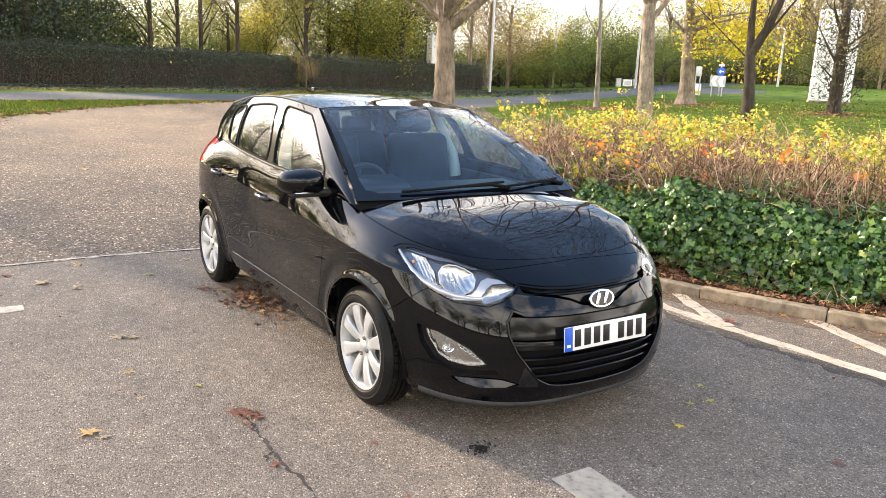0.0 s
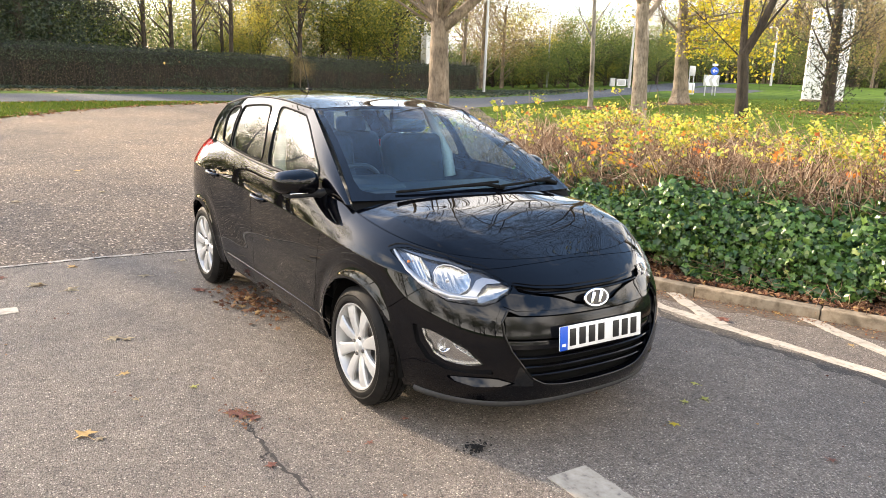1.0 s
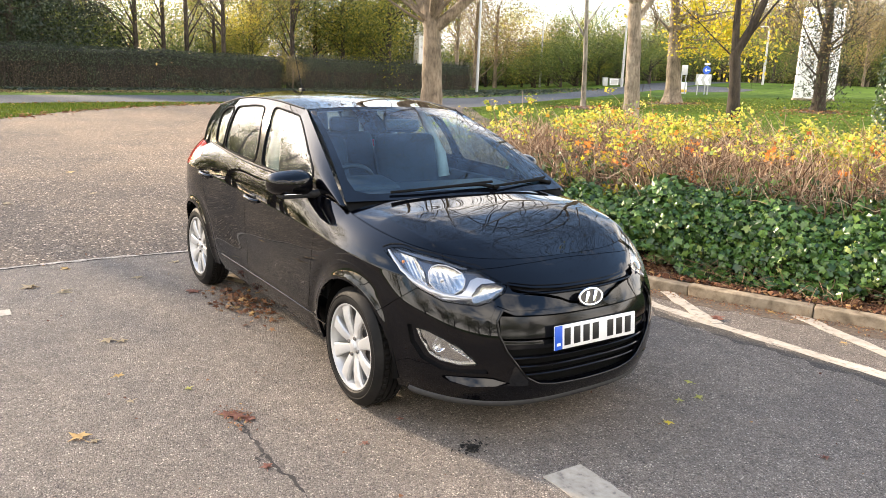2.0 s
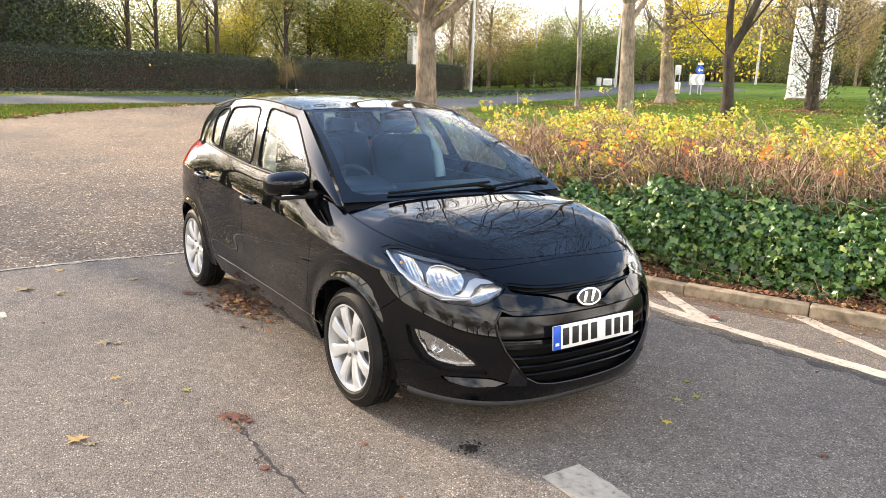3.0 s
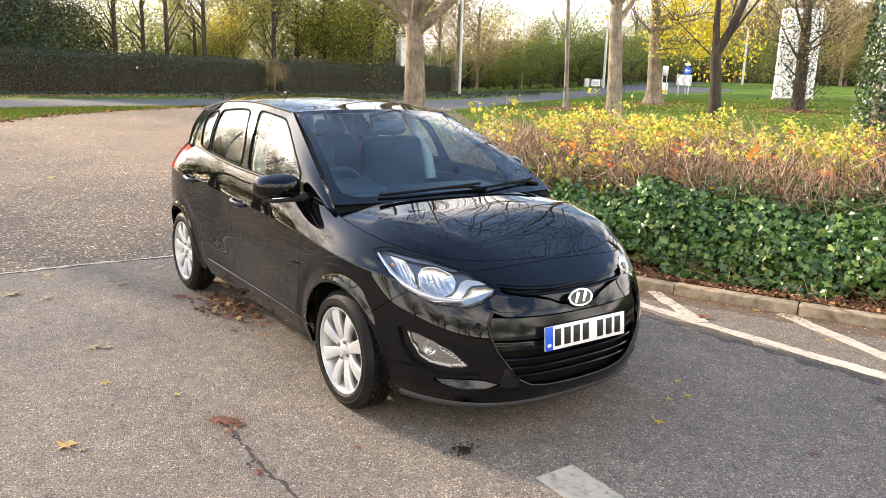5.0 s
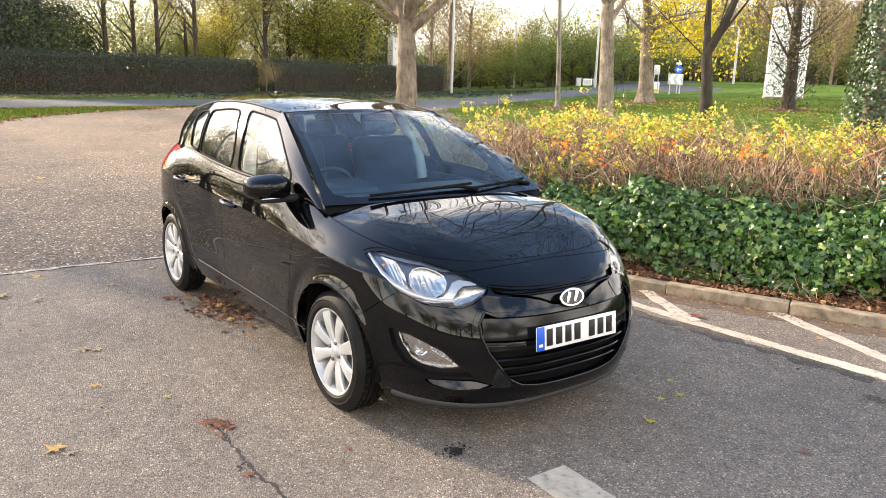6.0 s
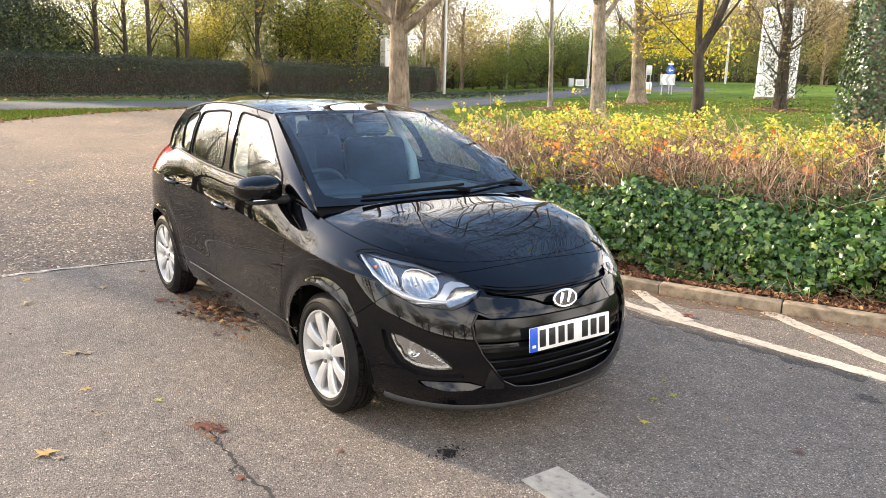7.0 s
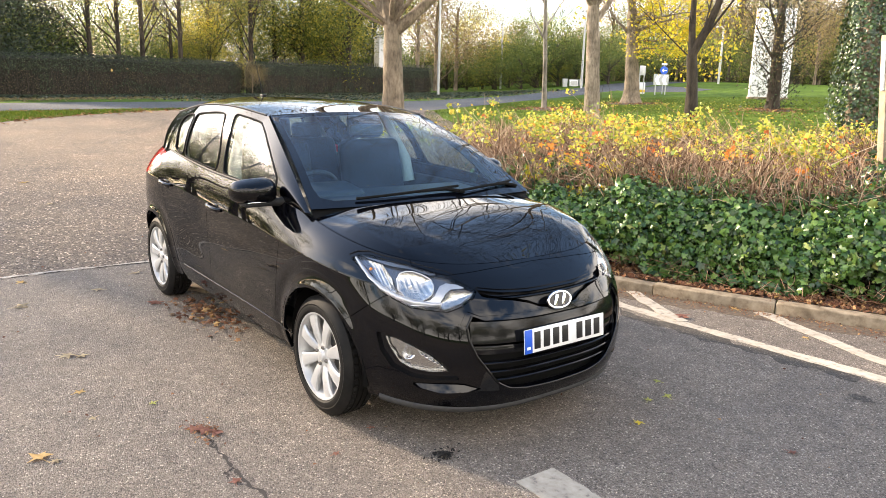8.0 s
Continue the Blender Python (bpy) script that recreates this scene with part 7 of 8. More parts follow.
# second, denser row and undergrowth
for k in range(30):
    share = -1.15 + 2.35 * k / 29
    dist_ = 62 + 34 * np.clip((share + 0.9) / 1.0, 0, 1) + rng.uniform(0, 8)
    plant(("olive", "brown", "airy", "brown")[k % 4], dist_, share * dist_ * 0.5785, 0.55 if 0.15 < share < 0.5 else 0.8)
for k in range(46):
    share = -1.15 + 2.35 * k / 45 + rng.uniform(-0.02, 0.02)
    dist_ = 46 + 34 * np.clip((share + 0.9) / 1.0, 0, 1) + rng.uniform(0, 6)
    if share > 0.45:
        dist_ = rng.uniform(70, 80)
    plant("bush", dist_, share * dist_ * 0.5785, rng.uniform(0.9, 1.35))
for k in range(18):
    share = 0.0 + 1.25 * k / 17
    dist_ = rng.uniform(86, 100)
    plant("bush", dist_, share * dist_ * 0.5785, rng.uniform(1.0, 1.5))
for k in range(22):
    share = 0.47 + 0.75 * k / 21
    plant(("brown", "bush", "airy")[k % 3], rng.uniform(88, 98), share * 93 * 0.5785, 1.15 if k % 3 else 1.0)
for share in (0.22, 0.27, 0.31, 0.36, 0.40, 0.44):
    plant("bush", rng.uniform(72, 78), share * 75 * 0.5785, rng.uniform(1.0, 1.4))

plant("brown", 50.6, -9.35, 0.20)
plant("golden", 80, 14.6, 0.42)
plant("golden", 78, 16.2, 0.30)
# trees out of view that shade the tarmac and show in the paint
for k, (x, y, kind, sc) in enumerate(((-16.0, -6.85, "airy", 0.72), (-18.7, -10.1, "airy", 0.8), (-17.2, -12.8, "bare", 0.8), (-27.0, -13.5, "bare", 1.1), (-42.0, -20.0, "evergreen", 0.55), (-36.0, -27.0, "olive", 0.8), (-14, -28, "airy", 1.1), (-44, -10, "evergreen", 0.5), (-46, -15, "olive", 0.75), (-43, -25, "evergreen", 0.5), (-47, -6, "olive", 0.8), (-38, -33, "evergreen", 0.85), (-30, -34, "olive", 1.0), (-22, -34, "brown", 1.0), (-47, -19, "brown", 0.7), (-37, -14, "bush", 1.5), (-36, -19, "bush", 1.6), (-35, -24, "bush", 1.5), (-36, -9.5, "bush", 1.5), (-31, -29, "bush", 1.5),
                                      (-4, -34, "olive", 1.1), (6, -38, "brown", 1.1), (18, -34, "olive", 1.1), (26, -22, "brown", 1.1), (32, -8, "olive", 1.2), (34, 6, "brown", 1.1), (28, 18, "olive", 1.1), (18, 24, "airy", 1.1), (6, 20, "bare", 1.0), (12, 14, "airy", 0.9), (24, -2, "olive", 0.9), (23, -12, "evergreen", 0.8), (27, 4, "evergreen", 0.8), (20, -20, "olive", 0.9), (12, -27, "brown", 0.9), (24, 12, "brown", 0.9), (22, -6, "bush", 1.4), (23, 1, "bush", 1.5), (22, 8, "bush", 1.4), (19, -14, "bush", 1.5), (14, -21, "bush", 1.5), (5, -26, "bush", 1.4))):
    src = kinds[kind][0]
    ob = copy_thing(src, Matrix.Translation((x, y, float(land(x, y)))) @ pose(0, 0, 0, 0, 0, 40 * k))
    ob.scale = (sc, sc, sc)
great = bpy.data.objects["tree"]
for x, y, turn_, sc in ((-37.0, -15.5, 310, 0.62), (-33.0, -11.5, 200, 0.50), (-33.5, -19.5, 70, 0.55)):
    ob = copy_thing(great, Matrix.Translation((x, y, float(land(x, y)))) @ pose(0, 0, 0, 0, 0, turn_))
    ob.scale = (sc, sc, sc)
for pool in kinds.values():
    for src in pool:
        if src not in used:
            for o in (*src.children_recursive, src):
                bpy.data.objects.remove(o)

# ---------------------------------------------------------------- markings and small things on the tarmac
rng = np.random.default_rng(77)


def ribbon(pts, width, lift, jitter=0.0, step=0.03):
    """A thin worn strip along a line, lying on the land, as a slab 3 mm thick."""
    p = walk_line(pts, step)
    d = np.gradient(p, axis=0)
    d /= np.maximum(np.linalg.norm(d, axis=1, keepdims=True), 1e-9)
    nn = np.stack([-d[:, 1], d[:, 0]], -1)
    n = len(p)
    soft = lambda: np.convolve(rng.normal(size=n + 8), np.hanning(9) / 2.0, "valid") * jitter + rng.normal(size=n) * jitter * 0.15
    l = p + nn * (width / 2 + soft())[:, None]
    r = p - nn * (width / 2 + soft())[:, None]
    z = land(p[:, 0], p[:, 1]) + lift
    v = np.concatenate([np.c_[l, z], np.c_[r, z], np.c_[l, z - 0.003], np.c_[r, z - 0.003]])
    i = np.arange(n - 1)
    f = np.concatenate([np.stack([i, n + i, n + i + 1, i + 1], -1), np.stack([2 * n + i, i, i + 1, 2 * n + i + 1], -1), np.stack([n + i, 3 * n + i, 3 * n + i + 1, n + i + 1], -1)])
    return v, np.vstack([f, [[0, 2 * n, 3 * n, n], [n - 1, 2 * n - 1, 4 * n - 1, 3 * n - 1]]])


def marking(pts, width, label="worn white painted line on the tarmac", lift=0.004):
    ob = pydata("road_marking", *ribbon(pts, width, lift, 0.008), ROAD_PAINT, None, "", None)
    return tagged(ob, label, "road marking", "painted lines", "structure")


marking([(-2.2, 1.98), (0.83, 2.01), (1.27, 2.012), (1.88, 2.06), (2.39, 2.11), (4.2, 2.26)], 0.105)
marking([(0.60, 2.375), (0.86, 2.235), (1.10, 2.125), (1.36, 2.035)], 0.105, lift=0.0085)
marking([(1.50, 2.765), (1.85, 2.65), (2.16, 2.555), (3.0, 2.31)], 0.11)
marking([(2.33, -0.355), (2.8, -0.36), (4.6, -0.37)], 0.205)
marking([(-1.095, -2.125), (-1.10, -3.0), (-1.11, -4.6)], 0.145)
JOINT = noisy(material("crumbled_joint", (0.5, 0.45, 0.38), 0.9), ((0.36, (0.10, 0.085, 0.07)), (0.46, (0.38, 0.33, 0.27)), (0.7, (0.58, 0.52, 0.44))), 26, detail=8, bump=0.6, bump_scale=90, distance=0.006)
for pts, wide, mat, lab in (([(JOINT_X, -9.0), (JOINT_X - 0.02, -4.0), (JOINT_X + 0.03, -2.1), (JOINT_X - 0.01, -1.3), (JOINT_X + 0.02, -0.6), (JOINT_X, 2.1)], 0.045, JOINT, "pale crumbled joint between two tarmac surfaces"),
                            ([(JOINT_X + 0.028, -9.0), (JOINT_X + 0.012, -4.0), (JOINT_X + 0.055, -2.1), (JOINT_X + 0.014, -1.3), (JOINT_X + 0.047, -0.6), (JOINT_X + 0.03, 2.1)], 0.006, SPOIL, "dark crack along the tarmac joint")):
    ob = pydata("tarmac_joint", *ribbon(pts, wide, 0.005, 0.011 if wide > 0.02 else 0.005), mat, None, "", None)
    tagged(ob, lab, "crack", kind="structure")
# branching crack
CRACK = material("crack_shadowed_grit", (0.045, 0.037, 0.032), 0.95)
crack = [(1.06, -1.40)]
while crack[-1][0] < 2.5:
    crack.append((crack[-1][0] + rng.uniform(0.02, 0.05), crack[-1][1] - 0.004 + rng.normal() * 0.009))
ob = pydata("tarmac_crack", *ribbon(crack, 0.007, 0.0025, 0.006, 0.008), CRACK, None, "", None)
tagged(ob, "thin dark crack in the tarmac", "crack", kind="structure")
for k in range(2):
    i = 5 + k * 9
    side_ = [crack[i]]
    for _ in range(5):
        side_.append((side_[-1][0] + rng.uniform(0.0, 0.03), side_[-1][1] + rng.choice((-1, 1)) * rng.uniform(0.01, 0.03)))
    ob = pydata("tarmac_crack", *ribbon(side_, 0.004, 0.0025, 0.004, 0.010), CRACK, None, "", None)
    tagged(ob, "thin dark crack in the tarmac", "crack", kind="structure")
# darker tar beside the bay line
TAR = tarmac("dark_tar_strip", (0.055, 0.047, 0.039), (0.11, 0.094, 0.078), (0.20, 0.175, 0.15), 130)
ob = pydata("tar_strip", *ribbon([(0.5, 1.86), (1.5, 1.90), (2.1, 1.97), (2.6, 2.03)], 0.13, 0.0015, 0.035), TAR, None, "", None)
tagged(ob, "dark tar strip beside the white line", "tar strip", kind="structure")

# damp patch near the bay line
spotted, rise_ = bmesh.new(), float(land(2.73, 1.733)) + 0.0022
ring = [spotted.verts.new((2.73 + (0.065 + 0.02 * math.sin(3 * k_ + 1)) * math.cos(k_ * math.pi / 12), 1.733 + (0.045 + 0.014 * math.sin(2.3 * k_)) * math.sin(k_ * math.pi / 12), rise_)) for k_ in range(24)]
spotted.faces.new(ring)
tagged(part("tar_patch", spotted, TAR, None, "", None), "small dark tar patch on the tarmac", "tar patch", kind="structure")

DIRT = noisy(material("gutter_dirt", (0.13, 0.09, 0.06), 0.95), ((0.3, (0.07, 0.05, 0.035)), (0.6, (0.15, 0.11, 0.075)), (0.8, (0.24, 0.19, 0.14))), 30, bump=0.6, bump_scale=90, distance=0.01)
ob = pydata("gutter_dirt", *ribbon([(3.8, 3.72), (2.6, 3.19), (1.94, 2.89), (1.01, 2.455), (0.51, 2.245), (-0.6, 1.94)], 0.24, 0.0018, 0.03), DIRT, None, "", None)
tagged(ob, "brown dirt gathered along the kerb", "dirt", kind="structure")
# crushed clump, small slab behind the rear wheel
bm = bmesh.new()
for _ in range(90):
    r, a = abs(rng.normal()) * 0.028, rng.uniform(0, 6.28)
    add_box(bm, (rng.uniform(0.006, 0.02), rng.uniform(0.003, 0.008), 0.004), pose(1.969 + r * math.cos(a), -0.579 + r * math.sin(a) * 1.3, 0.004 + rng.random() * 0.012, rng.uniform(-30, 30), rng.uniform(-30, 30), rng.uniform(0, 360)))
tagged(part("debris_clump", bm, SPOIL, None, "", None), "small dark clump of debris on the tarmac", "debris", kind="stuff")
tagged(part("stone_slab", box((0.22, 0.17, 0.03), pose(-1.25, -0.50, 0.012, 1, 2, 22), 0.006), CONCRETE, None), "small grey stone slab behind the rear wheel", "slab")


def leaf_thing(x, y, size, mat, label, seed):
    """A curled fallen maple leaf with its stalk."""
    r = np.random.default_rng(seed)
    v, f = PALM_SHAPE
    v = v.copy()
    v[:, 2] += 0.22 * (v[:, 0] ** 2 + v[:, 1] ** 2) * r.uniform(0.5, 1.8) + r.normal(size=len(v)) * 0.03
    v *= size
    a = r.uniform(0, 6.28)
    rot = np.array(((math.cos(a), -math.sin(a), 0), (math.sin(a), math.cos(a), 0), (0, 0, 1)))
    v = v @ rot.T
    v[:, 2] -= v[:, 2].min()
    bm = bmesh.new()
    vs = [bm.verts.new(p) for p in v]
    for t in f:
        bm.faces.new([vs[i] for i in t])
    bmesh.ops.solidify(bm, geom=bm.faces[:], thickness=0.0008)
    s = rot @ np.array((-0.5 * size, 0, 0))
    add_tube(bm, [(s[0] * 0.3, s[1] * 0.3, 0.002), (s[0] * 1.3, s[1] * 1.3, 0.002)], 0.0012, 4)
    ob = part("fallen_leaf", bm, mat, None, "", 30)
    ob.location = (x, y, float(land(x, y)) + 0.0015)
    return tagged(ob, label, "leaf", "fallen leaves")


PALE_LEAF = noisy(material("dry_pale_leaf", (0.5, 0.4, 0.25), 0.8), ((0.3, (0.40, 0.30, 0.17)), (0.7, (0.60, 0.50, 0.34))), 40)
GOLD_LEAF = noisy(material("golden_leaf", (0.65, 0.45, 0.06), 0.7), ((0.3, (0.52, 0.32, 0.10)), (0.7, (0.72, 0.52, 0.22))), 40)
LEMON_LEAF = noisy(material("lemon_leaf", (0.75, 0.62, 0.05), 0.6), ((0.3, (0.70, 0.52, 0.03)), (0.7, (0.80, 0.70, 0.10))), 40)
RED_LEAF = noisy(material("reddish_leaf", (0.4, 0.16, 0.10), 0.8), ((0.3, (0.20, 0.07, 0.05)), (0.7, (0.42, 0.20, 0.14))), 40)
GREENISH = noisy(material("green_yellow_leaf", (0.5, 0.5, 0.1), 0.7), ((0.3, (0.36, 0.38, 0.08)), (0.7, (0.6, 0.56, 0.16))), 40)
spots = ((1.01, -2.05, 0.12, GOLD_LEAF), (0.35, -1.75, 0.075, GOLD_LEAF), (-0.24, -1.69, 0.11, PALE_LEAF), (-0.20, -1.62, 0.09, PALE_LEAF), (-1.68, -1.95, 0.16, PALE_LEAF), (-2.15, -1.64, 0.10, GOLD_LEAF), (-2.0, -2.16, 0.11, RED_LEAF), (-1.06, -0.93, 0.14, RED_LEAF), (-2.01, -0.81, 0.10, PALE_LEAF),
         (-1.63, -1.2, 0.11, PALE_LEAF), (0.72, -1.77, 0.06, PALE_LEAF), (0.70, -1.48, 0.06, GREENISH), (1.67, -1.43, 0.07, RED_LEAF), (1.14, -1.37, 0.12, RED_LEAF), (1.10, -1.41, 0.10, RED_LEAF), (1.20, -1.34, 0.09, RED_LEAF), (2.25, 0.44, 0.065, LEMON_LEAF), (2.09, 0.71, 0.06, GREENISH), (2.12, 0.84, 0.07, GREENISH), (1.95, 0.97, 0.06, GREENISH),
         (1.475, 2.90, 0.13, LEMON_LEAF), (1.36, 2.66, 0.09, GOLD_LEAF), (1.26, 2.14, 0.14, RED_LEAF), (2.86, 0.79, 0.06, RED_LEAF), (1.69, -0.97, 0.05, RED_LEAF), (1.55, -0.70, 0.05, RED_LEAF), (-5.52, -1.74, 0.15, PALE_LEAF), (-5.97, -0.74, 0.12, PALE_LEAF), (-8.14, -0.68, 0.15, GOLD_LEAF), (1.08, -2.0, 0.06, PALE_LEAF), (-1.45, -1.75, 0.14, PALE_LEAF), (2.02, 2.47, 0.07, GOLD_LEAF))
for k, (x, y, sz, mat) in enumerate(spots):
    tone = {PALE_LEAF: "dry pale brown", GOLD_LEAF: "golden", LEMON_LEAF: "bright yellow", RED_LEAF: "reddish brown", GREENISH: "yellow-green"}[mat]
    leaf_thing(x, y, sz, mat, tone + " fallen leaf lying on the tarmac", 500 + k)

# bits of leaf and bark strewn over the tarmac, thicker at the head of the crack
n = 260
at = np.c_[rng.uniform(-4, 3.4, n), rng.uniform(-3.0, 2.4, n), np.full(n, 0.004)]
m = 90
at = np.vstack([at, np.c_[rng.normal(1.14, 0.07, m), rng.normal(-1.38, 0.05, m), rng.uniform(0.004, 0.014, m)]])
bits = leaves("leaf_bits", star_leaf(3, 0.5), at, np.array((0, 0, 1.0)) + rng.normal(size=(n + m, 3)) * 0.4, rng.uniform(0.008, 0.030, n + m), rng, LITTER)
tagged(bits, "crumbs of dead leaf strewn over the tarmac", "leaf litter", kind="stuff")

# leaf pile beside the rear wheel, litter along kerb, verge and lawn
n = 230
at = np.stack([rng.normal(-0.62, 0.24, n), rng.normal(-0.72, 0.09, n), rng.uniform(0.004, 0.022, n)], -1)
pile = leaves("leaf_pile", PALM_SHAPE, at, np.array((0, 0, 1.0)) + rng.normal(size=(n, 3)) * 0.35, rng.uniform(0.025, 0.07, n), rng, LITTER)
tagged(pile, "heap of brown dead leaves beside the car", "leaf litter", kind="stuff")


def litter_along(line, spread, per_metre, lo, hi, mat, label, lift=0.006):
    p = walk_line(line, 0.1)
    m = int(len(p) * 0.1 * per_metre)
    i = rng.integers(0, len(p), m)
    xy = p[i] + rng.normal(size=(m, 2)) * spread
    at = np.c_[xy, land(xy[:, 0], xy[:, 1]) + lift + rng.random(m) * 0.012]
    ob = leaves("leaf_litter", PALM_SHAPE if hi < 0.05 else DIAMOND, at, np.array((0, 0, 1.0)) + rng.normal(size=(m, 3)) * 0.35, rng.uniform(lo, hi, m), rng, mat)
    return tagged(ob, label, "leaf litter", kind="stuff")


litter_along([(3.6, 3.55), (1.9, 2.88), (0.5, 2.26), (-0.5, 1.95)], 0.07, 420, 0.008, 0.026, LITTER, "brown leaf crumbs in the gutter by the kerb")
litter_along(CAR_PARK_FAR[:6], 0.3, 26, 0.08, 0.2, LITTER, "brown dead leaves along the edge of the verge")
litter_along([(-24.4, 8.4), (-24.0, 2.0), (-23.7, -6)], 0.25, 14, 0.08, 0.18, LITTER, "brown dead leaves at the road edge")
litter_along([tuple(spot(d, a)[:2]) for d, a in ((31, -20), (36.5, -15.8), (46.5, -9.8), (56, -3.5), (63, 2))], 1.1, 330, 0.08, 0.20, BROWN_LEAF, "brown and yellow leaves below the hedge", 0.02)
litter_along([tuple(spot(d, a)[:2]) for d, a in ((32, -21), (37.5, -16.8), (47.5, -10.6), (57, -4.2), (64, 1.4))], 0.7, 420, 0.08, 0.26, HEDGE_LEAF, "dark green weeds along the foot of the hedge", 0.06)
litter_along([tuple(spot(d, a)[:2]) for d, a in ((41, -9.5), (46, -5), (52, -0.5), (58, 3), (66, 9))], 2.2, 420, 0.08, 0.26, HEDGE_LEAF, "dark green weeds on the far verge", 0.05)
litter_along([tuple(spot(d, a)[:2]) for d, a in ((41, -9.5), (46, -5), (52, -0.5), (58, 3), (66, 9))], 2.0, 300, 0.1, 0.25, BROWN_LEAF, "brown leaves on the far verge", 0.02)
for (d, a), rad, num in (((20, 5.15), 1.4, 500), ((32, 6.5), 1.0, 500), ((38, 12), 2.6, 900), ((19, 7.4), 2.2, 600), ((30, 14.9), 1.8, 500), ((25, 10), 5.0, 900)):
    c = spot(d, a)
    xy = np.array(c[:2]) + rng.normal(size=(num, 2)) * rad
    at = np.c_[xy, land(xy[:, 0], xy[:, 1]) + 0.01 + rng.random(num) * 0.02]
    ob = leaves("leaf_litter", PALM_SHAPE, at, np.array((0, 0, 1.0)) + rng.normal(size=(num, 3)) * 0.4, rng.uniform(0.06, 0.13, num), rng, LITTER if num == 500 else SHRUB_LEAF)
    tagged(ob, "fallen leaves scattered on the lawn under a tree", "leaf litter", kind="stuff")
# rings of dark earth at the foot of the lawn trees
for d_, a_, r_ in ((32, 5.95, 1.15), (38, 11.5, 1.5), (30, 14.7, 0.9)):
    c = spot(d_, a_)
    bm = bmesh.new()
    hub = bm.verts.new((c.x, c.y, c.z + 0.09))
    rim_ = []
    for k in range(28):
        ang_ = 2 * math.pi * k / 28
        rr = r_ * rng.uniform(0.82, 1.12)
        x_, y_ = c.x + rr * math.cos(ang_), c.y + rr * math.sin(ang_)
        rim_.append(bm.verts.new((x_, y_, float(land(x_, y_)) - 0.01)))
    for k in range(28):
        bm.faces.new((hub, rim_[k], rim_[(k + 1) % 28]))
    tagged(part("bare_earth", bm, SOIL, None, "", 60), "ring of dark bare earth round a tree on the lawn", "soil", kind="structure")
    n = 260
    xy = np.array(c[:2]) + rng.normal(size=(n, 2)) * r_ * 0.55
    ob = leaves("leaf_litter", PALM_SHAPE, np.c_[xy, land(xy[:, 0], xy[:, 1]) + 0.05 + rng.random(n) * 0.03], np.array((0, 0, 1.0)) + rng.normal(size=(n, 3)) * 0.5, rng.uniform(0.06, 0.13, n), rng, LITTER)
    tagged(ob, "brown dead leaves on the bare earth under a tree", "leaf litter", kind="stuff")
# grit on the tarmac
n = 5200
xy = np.stack([rng.uniform(-3, 3.6, n), rng.uniform(-3.2, 2.6, n)], -1)
at = np.c_[xy, np.full(n, 0.0025)]
GRIT = leafy("pale_grit", ((0.0, (0.18, 0.17, 0.16)), (0.6, (0.34, 0.32, 0.29)), (1.0, (0.52, 0.48, 0.42))), shine=0.3, glow=0.0, rough=0.8)
ob = leaves("grit", star_leaf(3, 0.8, 0.5), at, np.array((0, 0, 1.0)) + rng.normal(size=(n, 3)) * 0.3, rng.uniform(0.004, 0.011, n), rng, GRIT)
tagged(ob, "pale grit scattered over the tarmac", "grit", kind="stuff")

# blades of grass along the lawn behind the bed and on the verge
def grass_tufts(poly_pts, num, lo, hi, label):
    xs = np.array(poly_pts)
    mn, mx = xs.min(0), xs.max(0)
    xy = rng.uniform(mn, mx, (num * 4, 2))
    xy = xy[inside(poly_pts, xy[:, 0], xy[:, 1])][:num]
    m = len(xy)
    h = rng.uniform(lo, hi, m)
    base = np.c_[xy, land(xy[:, 0], xy[:, 1]) - 0.005]
    lean = rng.normal(size=(m, 3)) * 0.35
    lean[:, 2] = 1.0
    side_ = np.cross(lean, rng.normal(size=(m, 3)))
    side_ /= np.linalg.norm(side_, axis=1, keepdims=True)
    w_ = (h * 0.14)[:, None]
    v = np.stack([base - side_ * w_, base + side_ * w_, base + lean * h[:, None]], 1).reshape(-1, 3)
    ob = bulk("grass_blades", v, np.full(m, 3), np.arange(m * 3), BLADE)
    return tagged(ob, label, "grass", kind="stuff")


BLADE = leafy("grass_blade", ((0.0, (0.024, 0.047, 0.006)), (0.5, (0.064, 0.106, 0.010)), (0.85, (0.119, 0.157, 0.017)), (1.0, (0.204, 0.170, 0.043))), shine=0.1, glow=0.4, rough=0.6)
LAWN = [tuple(spot(d, a)[:2]) for d, a in ((14.5, 0.5), (30.5, 1.0), (37, 4.2), (43, 7), (47, 12), (44, 26), (14, 10))]
grass_tufts(LAWN, 75000, 0.03, 0.065, "mown lawn grass beyond the bed")
VERGE = CAR_PARK_FAR[:6] + [(-23.5, -8), (-23.8, -0.7), (-24.2, 1.8), (-24.5, 4.7), (-24.4, 8.2)]
grass_tufts(VERGE, 26000, 0.04, 0.08, "bright green grass of the verge")

